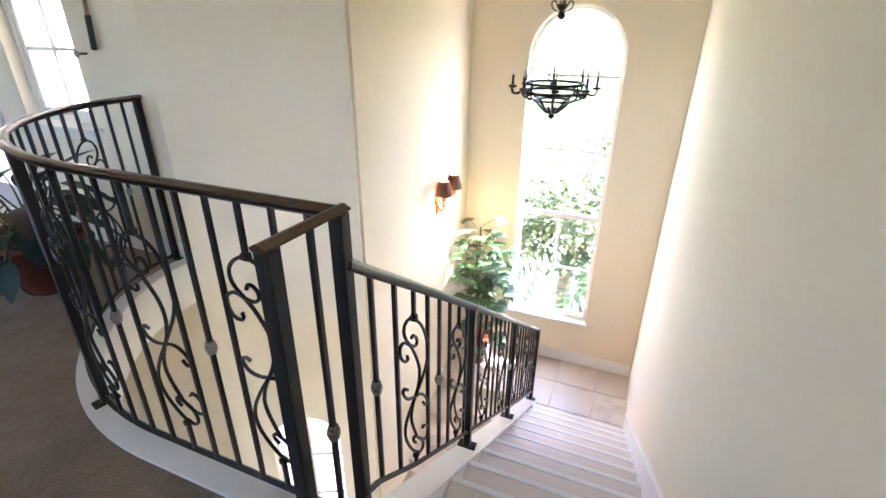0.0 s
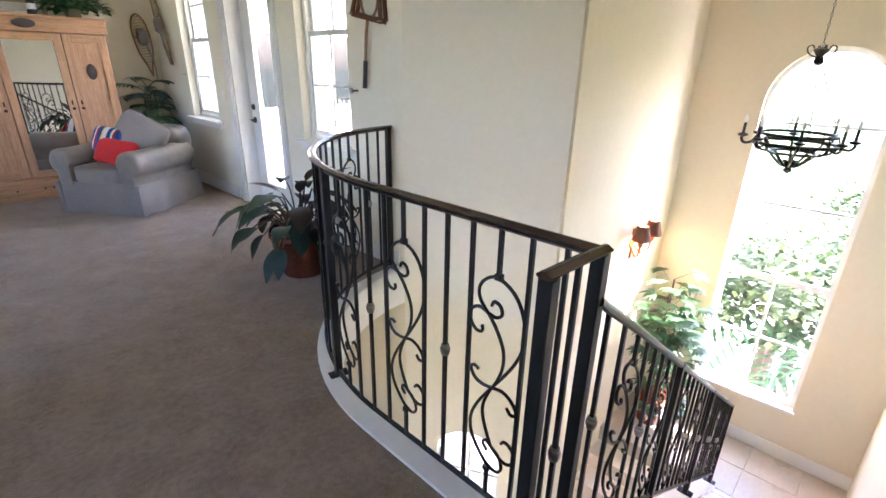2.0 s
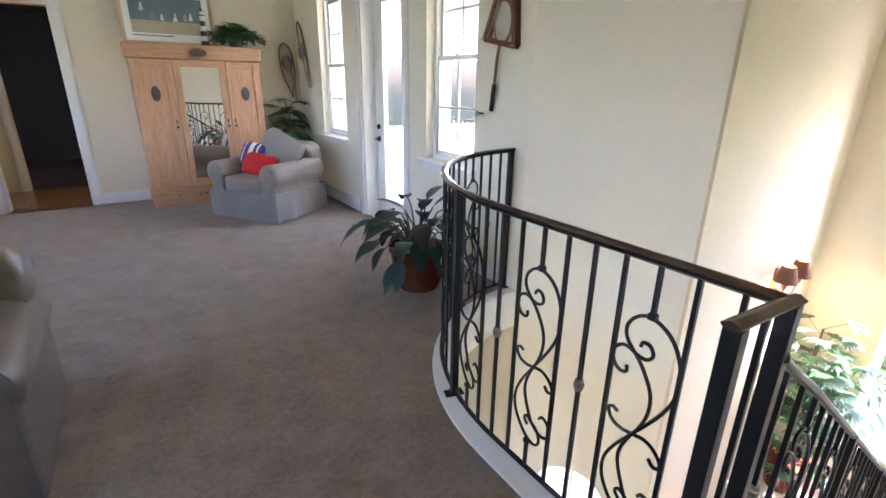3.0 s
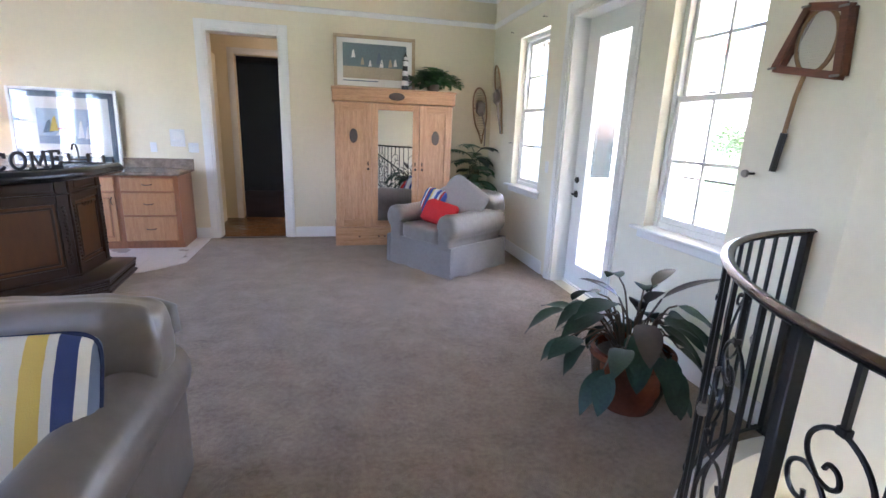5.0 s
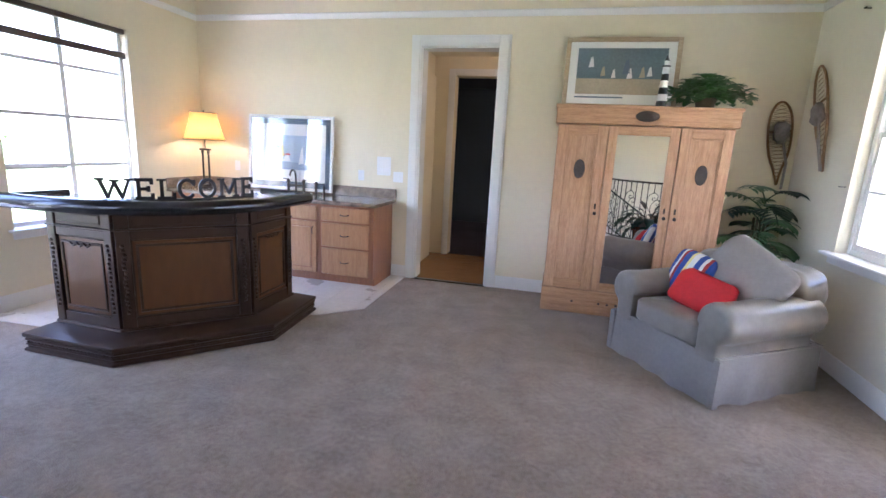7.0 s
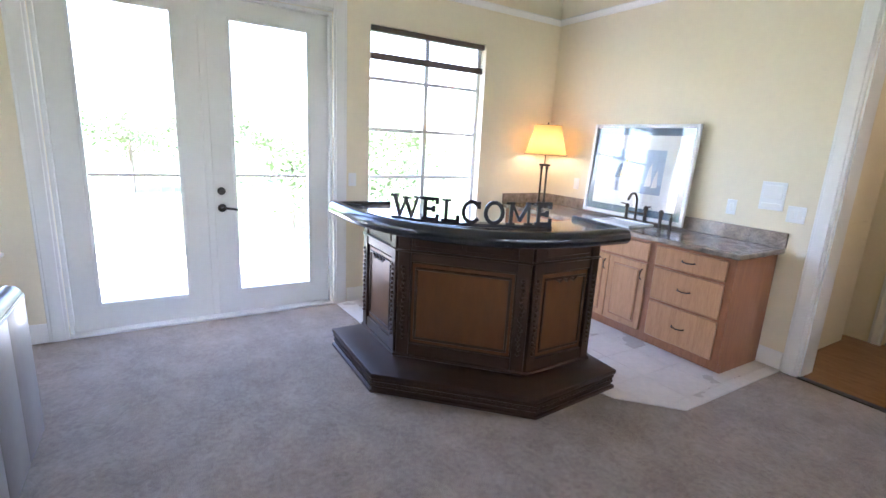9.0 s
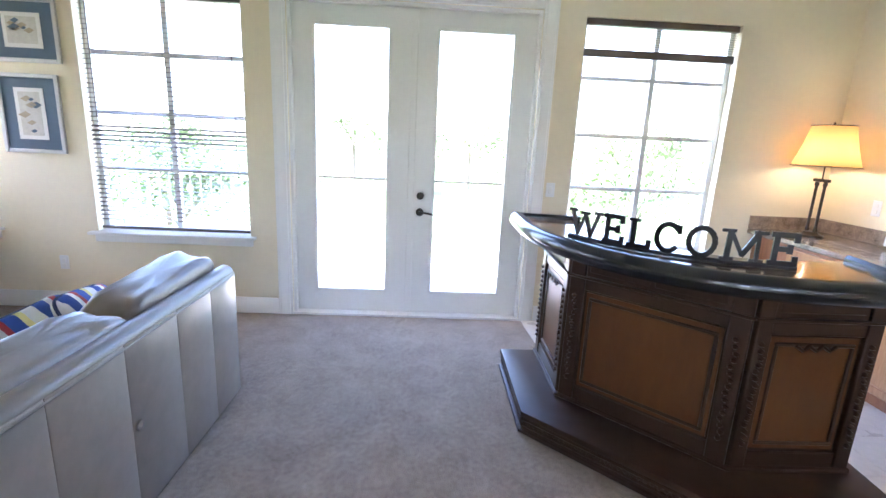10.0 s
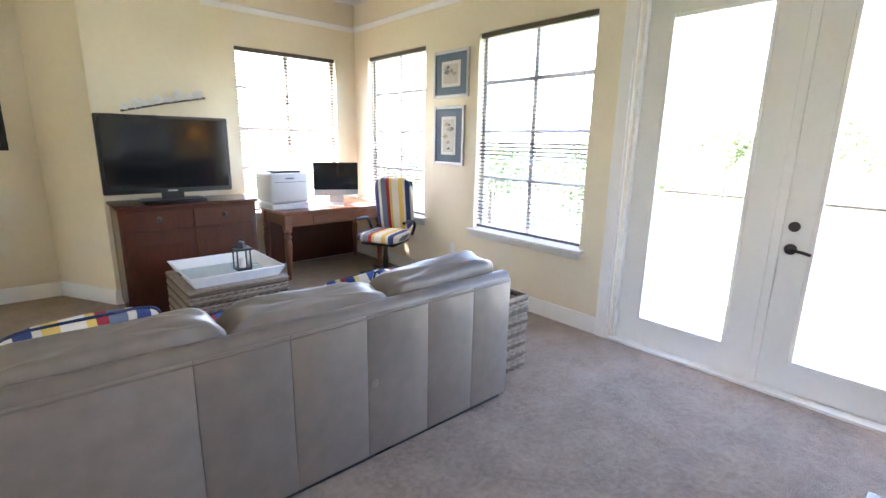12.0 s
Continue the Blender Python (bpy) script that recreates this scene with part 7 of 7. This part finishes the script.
for i in range(5):
    a = i * 2 * math.pi / 5
    lg = part("base_leg", tube([(0.02 * math.cos(a), 0.02 * math.sin(a), 0.11), (0.29 * math.cos(a), 0.29 * math.sin(a), 0.075)], 0.02, 6), BLACK, oc)
    part("castor", lathe([(0.02, -0.02), (0.028, -0.012), (0.028, 0.012), (0.02, 0.02)], 10), BLACK, lg, at=pose(0.29 * math.cos(a), 0.29 * math.sin(a), 0.029, 90, 0, math.degrees(a)))


# ---- things on the east wall ----
rk = thing("wooden_tennis_racket", pose(3.165, 4.42, 1.37, 0, 0, -90), "vintage wooden tennis racket in a press hung on the wall", "tennis racket")
part("grip", tube([(0.035, -0.02, 0.0), (0.058, -0.02, 0.19)], 0.017, 8), BLACK, rk, "black wrapped grip")
part("shaft", tube([(0.058, -0.02, 0.19), (0.075, -0.02, 0.36), (0.10, -0.02, 0.47)], 0.011, 8), ASH, rk)
bm = tube([(0.125 + 0.095 * math.cos(k * math.pi / 16), -0.02, 0.605 + 0.14 * math.sin(k * math.pi / 16)) for k in range(32)], 0.010, 6, closed=True)
part("head", bm, ASH, rk)
bm = bmesh.new()
for i in range(-8, 9):
    h = math.sqrt(max(0, 1 - (i / 9) ** 2)) * 0.135
    tube([(0.125 + i * 0.0105, -0.02, 0.605 - h), (0.125 + i * 0.0105, -0.02, 0.605 + h)], 0.0013, 4, bm)
for i in range(-11, 12):
    h = math.sqrt(max(0, 1 - (i / 12) ** 2)) * 0.092
    tube([(0.125 - h, -0.0215, 0.605 + i * 0.0115), (0.125 + h, -0.0215, 0.605 + i * 0.0115)], 0.0013, 4, bm)
part("strings", bm, PAPER, rk)
PRESSW = wood("reddish_press_wood", (0.20, 0.07, 0.035), (0.12, 0.04, 0.02), 0.45, axis=0)
trap = [(-0.06, 0.505), (0.265, 0.44), (0.24, 0.73), (0.06, 0.765)]
for a, b in zip(trap, trap[1:] + trap[:1]):
    for yy in (-0.042, 0.002):
        d = Vector((b[0] - a[0], 0, b[1] - a[1]))
        nrm = Vector((-d.z, 0, d.x)).normalized() * 0.017
        part("press_bar", slab([(a[0] + nrm.x, a[1] + nrm.z), (b[0] + nrm.x, b[1] + nrm.z), (b[0] - nrm.x, b[1] - nrm.z), (a[0] - nrm.x, a[1] - nrm.z)], yy, yy + 0.012), PRESSW, rk)
for p in trap:
    part("wing_nut", tube([(p[0] - 0.02, -0.05, p[1]), (p[0] + 0.02, -0.05, p[1])], 0.006, 6), COLLAR, rk)

for at_wall, ln2 in ((pose(3.155, 8.44, 1.61, 0, -24, -90), 0.86), (pose(3.04, 8.99, 1.44, 0, -6, 0), 0.68)):
    ss = thing("snowshoe", at_wall, "old bentwood snowshoe with rawhide lacing hung on the wall", "snowshoe", "pair of snowshoes")
    pts = soft([(0.0, -0.12), (0.03, 0.05), (0.085, 0.22), (0.10, 0.45), (0.09, 0.64), (0.045, 0.75), (0.0, 0.78), (-0.045, 0.75), (-0.09, 0.64), (-0.10, 0.45), (-0.085, 0.22), (-0.03, 0.05)], 2)
    part("frame", tube([(x, -0.02, z_ * ln2 / 0.8) for x, z_ in pts[:-1]], 0.011, 6, closed=True), ASH, ss)
    bm = bmesh.new()
    for i in range(-5, 20):
        z_ = i * 0.04
        w_ = 0.09 if z_ > 0.2 else max(0.01, 0.09 * (z_ + 0.12) / 0.32)
        if z_ > 0.62:
            w_ = max(0.02, 0.09 - (z_ - 0.62) * 0.6)
        if -0.1 < z_ < 0.74:
            tube([(-w_, -0.02, z_ * ln2 / 0.8), (w_, -0.02, (z_ + 0.03) * ln2 / 0.8)], 0.0025, 4, bm)
            tube([(-w_, -0.021, (z_ + 0.03) * ln2 / 0.8), (w_, -0.021, z_ * ln2 / 0.8)], 0.0025, 4, bm)
    part("lacing", bm, RAWHIDE, ss)
    part("toe_bar", tube([(-0.10, -0.02, 0.46 * ln2 / 0.8), (0.10, -0.02, 0.46 * ln2 / 0.8)], 0.009, 6), ASH, ss)
    part("binding", cushion(0.13, 0.07, 0.20, 0.7, 10, 0.02, 5, at=(0.0, -0.05, 0.28)), FUR, ss, "grey fur and leather binding")
    part("binding_strap", tube([(0.02, -0.05, 0.30), (0.05, -0.07, 0.10), (0.03, -0.05, -0.14)], 0.012, 6), FUR, ss)

for y, z in ((7.37, 2.70), (8.29, 2.70), (8.10, 1.385)):
    hk = thing("curtain_bracket", pose(3.18, y, z, 0, 0, -90), "small dark curtain rod bracket on the wall", "bracket")
    part("arm", tube([(0, 0, 0), (0, -0.05, 0), (0.035, -0.05, 0.0)], 0.004, 5), BRONZE, hk)
hb = thing("curtain_holdback", pose(3.18, 4.52, 1.345, 0, 0, -90), "round dark curtain holdback knob on the wall", "holdback")
part("stem", tube([(0, 0, 0), (0, -0.05, 0)], 0.007, 6), BRONZE, hb)
part("knob", lathe([(0.012, 0), (0.022, 0.008), (0.02, 0.02), (0.006, 0.026)], 12), COLLAR, hb, at=pose(0, -0.05, 0, 90, 0, 0))


# ---- outside ----
bm = prism([(-600, -600), (600, -600), (600, 600), (-600, 600)], LOW_Z - 0.25, LOW_Z - 0.15)
solid("ground", bm, GRASS, "sunlit lawn reaching to the horizon", "ground")
solid("terrace_drive", box(6.4, -14, LOW_Z - 0.14, 13.0, 26.0, LOW_Z - 0.10), PAVING, "pale paved drive below the stair window", "paving")
solid("balcony_west", box(-6.2, 0.2, -0.22, -3.56, 9.6, -0.08), PAVING, "pale balcony deck outside the french doors", "balcony")
solid("balcony_east", box(3.39, 4.2, -0.22, 6.0, 9.6, -0.08), PAVING, "pale balcony deck outside the east door", "balcony")
solid("balcony_roof", box(3.39, 3.20, 3.0, 6.2, 9.8, 3.2), STONE_OUT, "pale roof slab over the east balcony", "roof")


def balustrade(name, p0, p1, label):
    d = Vector((p1[0] - p0[0], p1[1] - p0[1]))
    t = thing(name, pose(p0[0], p0[1], -0.08, 0, 0, math.degrees(math.atan2(d.y, d.x))), label, "railing")
    L = d.length
    part("top_rail", box(0, -0.02, 1.04, L, 0.02, 1.07), BRONZE, t)
    part("bottom_rail", box(0, -0.012, 0.10, L, 0.012, 0.125), ALU, t)
    me, n = None, int(L / 0.14)
    for i in range(n + 1):
        at = pose(L * i / n, 0, 0.0)
        if me is None:
            me = part("baluster", box(-0.004, -0.004, 0.0, 0.004, 0.004, 1.04), ALU, t, at=at, flat=True).data
        else:
            again("baluster", me, t, at)


balustrade("balcony_railing", (-6.12, 0.3), (-6.12, 9.5), "thin dark balcony railing outside the french doors")
balustrade("balcony_railing", (5.92, 9.5), (5.92, 4.3), "thin dark balcony railing outside the east door")
for y in (4.5, 9.4):
    col = thing("balcony_column", pose(5.7, y, -0.08), "pale square balcony column", "column")
    part("shaft", box(-0.14, -0.14, 0.0, 0.14, 0.14, 3.08), STONE_OUT, col)
    part("base", box(-0.18, -0.18, 0.0, 0.18, 0.18, 0.2, bev=0.02), STONE_OUT, col)

nb = thing("garage_wing", pose(5.2, 11.5, LOW_Z - 0.15), "pale stuccoed wing of the house with dark windows", "building")
part("wall", box(0, 0, 0, 4, 9, 6.6), STONE_OUT, nb)
part("roof", prism([(-0.4, -0.4), (4.4, -0.4), (4.4, 9.4), (-0.4, 9.4)], 6.6, 6.9), TERRA, nb)
for x in (0.6, 2.4):
    for z in (0.9, 4.0):
        w = part("window", box(x, -0.03, z, x + 1.0, 0.0, z + 1.5), SCREEN, nb)
        part("window_frame", box(x - 0.06, -0.05, z - 0.06, x + 1.06, -0.03, z - 0.0), TRIM, w)


def tree(name, x, y, h, spread, label, seed, clumps=90):
    r_ = random.Random(seed)
    t = thing(name, pose(x, y, LOW_Z - 0.15), label, "tree")
    bm = tube([(0, 0, 0), (0.1, 0.05, h * 0.35), (0.0, 0.1, h * 0.7)], lambda k: h * 0.035 * (1 - 0.6 * k), 8)
    for i in range(6):
        a = i * 1.05
        tube([(0.05, 0.05, h * 0.35 + i * h * 0.04), (spread * 0.5 * math.cos(a), spread * 0.5 * math.sin(a), h * 0.6 + i * h * 0.05)], lambda k: h * 0.012 * (1 - 0.7 * k), 5, bm)
    part("trunk", bm, BARK, t)
    bm = bmesh.new()
    for i in range(clumps):
        a, q = r_.uniform(0, 6.28), r_.uniform(0.1, 1) ** 0.6
        zz = r_.uniform(-1, 1)
        rr = math.sqrt(1 - zz * zz) * spread * q
        c = Vector((rr * math.cos(a), rr * math.sin(a), h * 0.72 + zz * h * 0.28 * q))
        for j in range(44):
            o = Vector((r_.gauss(0, 1), r_.gauss(0, 1), r_.gauss(0, 0.8))) * spread * 0.15
            leaf(bm, c + o, (r_.uniform(-1, 1), r_.uniform(-1, 1), r_.uniform(-0.6, 0.4)), spread * 0.09, spread * 0.065, 0.6, n=2)
    part("crown", bm, FOLIAGE, t)


tree("garden_tree", 10.0, -0.6, 3.0, 1.7, "leafy garden tree beside the drive", 1)
tree("garden_tree", 8.4, 3.4, 2.6, 1.3, "leafy garden shrub tree under the stair window", 2)
tree("garden_tree", 9.2, 1.7, 3.0, 1.5, "leafy garden shrub tree under the stair window", 5)
tree("garden_tree", 16.5, 0.5, 2.6, 1.9, "leafy garden tree across the drive", 3)
for i, (x, y, h) in enumerate(((-17, -9.5, 4.6), (-20, -5.5, 4.9), (-16, -3.0, 4.2), (-22, -14, 5.2), (-15, 10.5, 4.3), (-19, 14.5, 4.8), (-24, 11.0, 5.0), (-12, -12, 4.4))):
    tree("garden_bush", x, y, h, 2.3, "leafy garden bush on the lawn below the balcony", 50 + i, 55)
for i in range(9):
    tree("far_tree", -42 - 7 * (i % 3), -16 + i * 6.5, 6.2 + (i * 37 % 5) * 0.5, 4.2, "distant leafy tree beyond the lawn", 10 + i, 40)
for i in range(2, 6):
    tree("far_tree", 40 + 8 * (i % 2), 8 + i * 8.0, 7.0, 4.4, "distant leafy tree beyond the lawn", 30 + i, 40)


def palm_tree(x, y, h, seed):
    r_ = random.Random(seed)
    t = thing("palm_tree", pose(x, y, LOW_Z - 0.15), "slender garden palm with a ringed trunk", "tree")
    bm = bmesh.new()
    for i in range(int(h / 0.12)):
        lathe([(0.11, 0), (0.13, 0.05), (0.105, 0.12)], 8, bm, (0, 0, i * 0.12))
    part("trunk", bm, BARK, t)
    for i in range(14):
        bm = bmesh.new()
        palm_frond(bm, (0, 0, h), i * 2.399, 1.5, r_.uniform(0.1, 1.0), 12, 0.06, 0.5)
        part("frond", bm, LEAF_PALM, t)


palm_tree(7.9, 0.9, 1.5, 3)
palm_tree(8.6, 2.0, 1.7, 4)
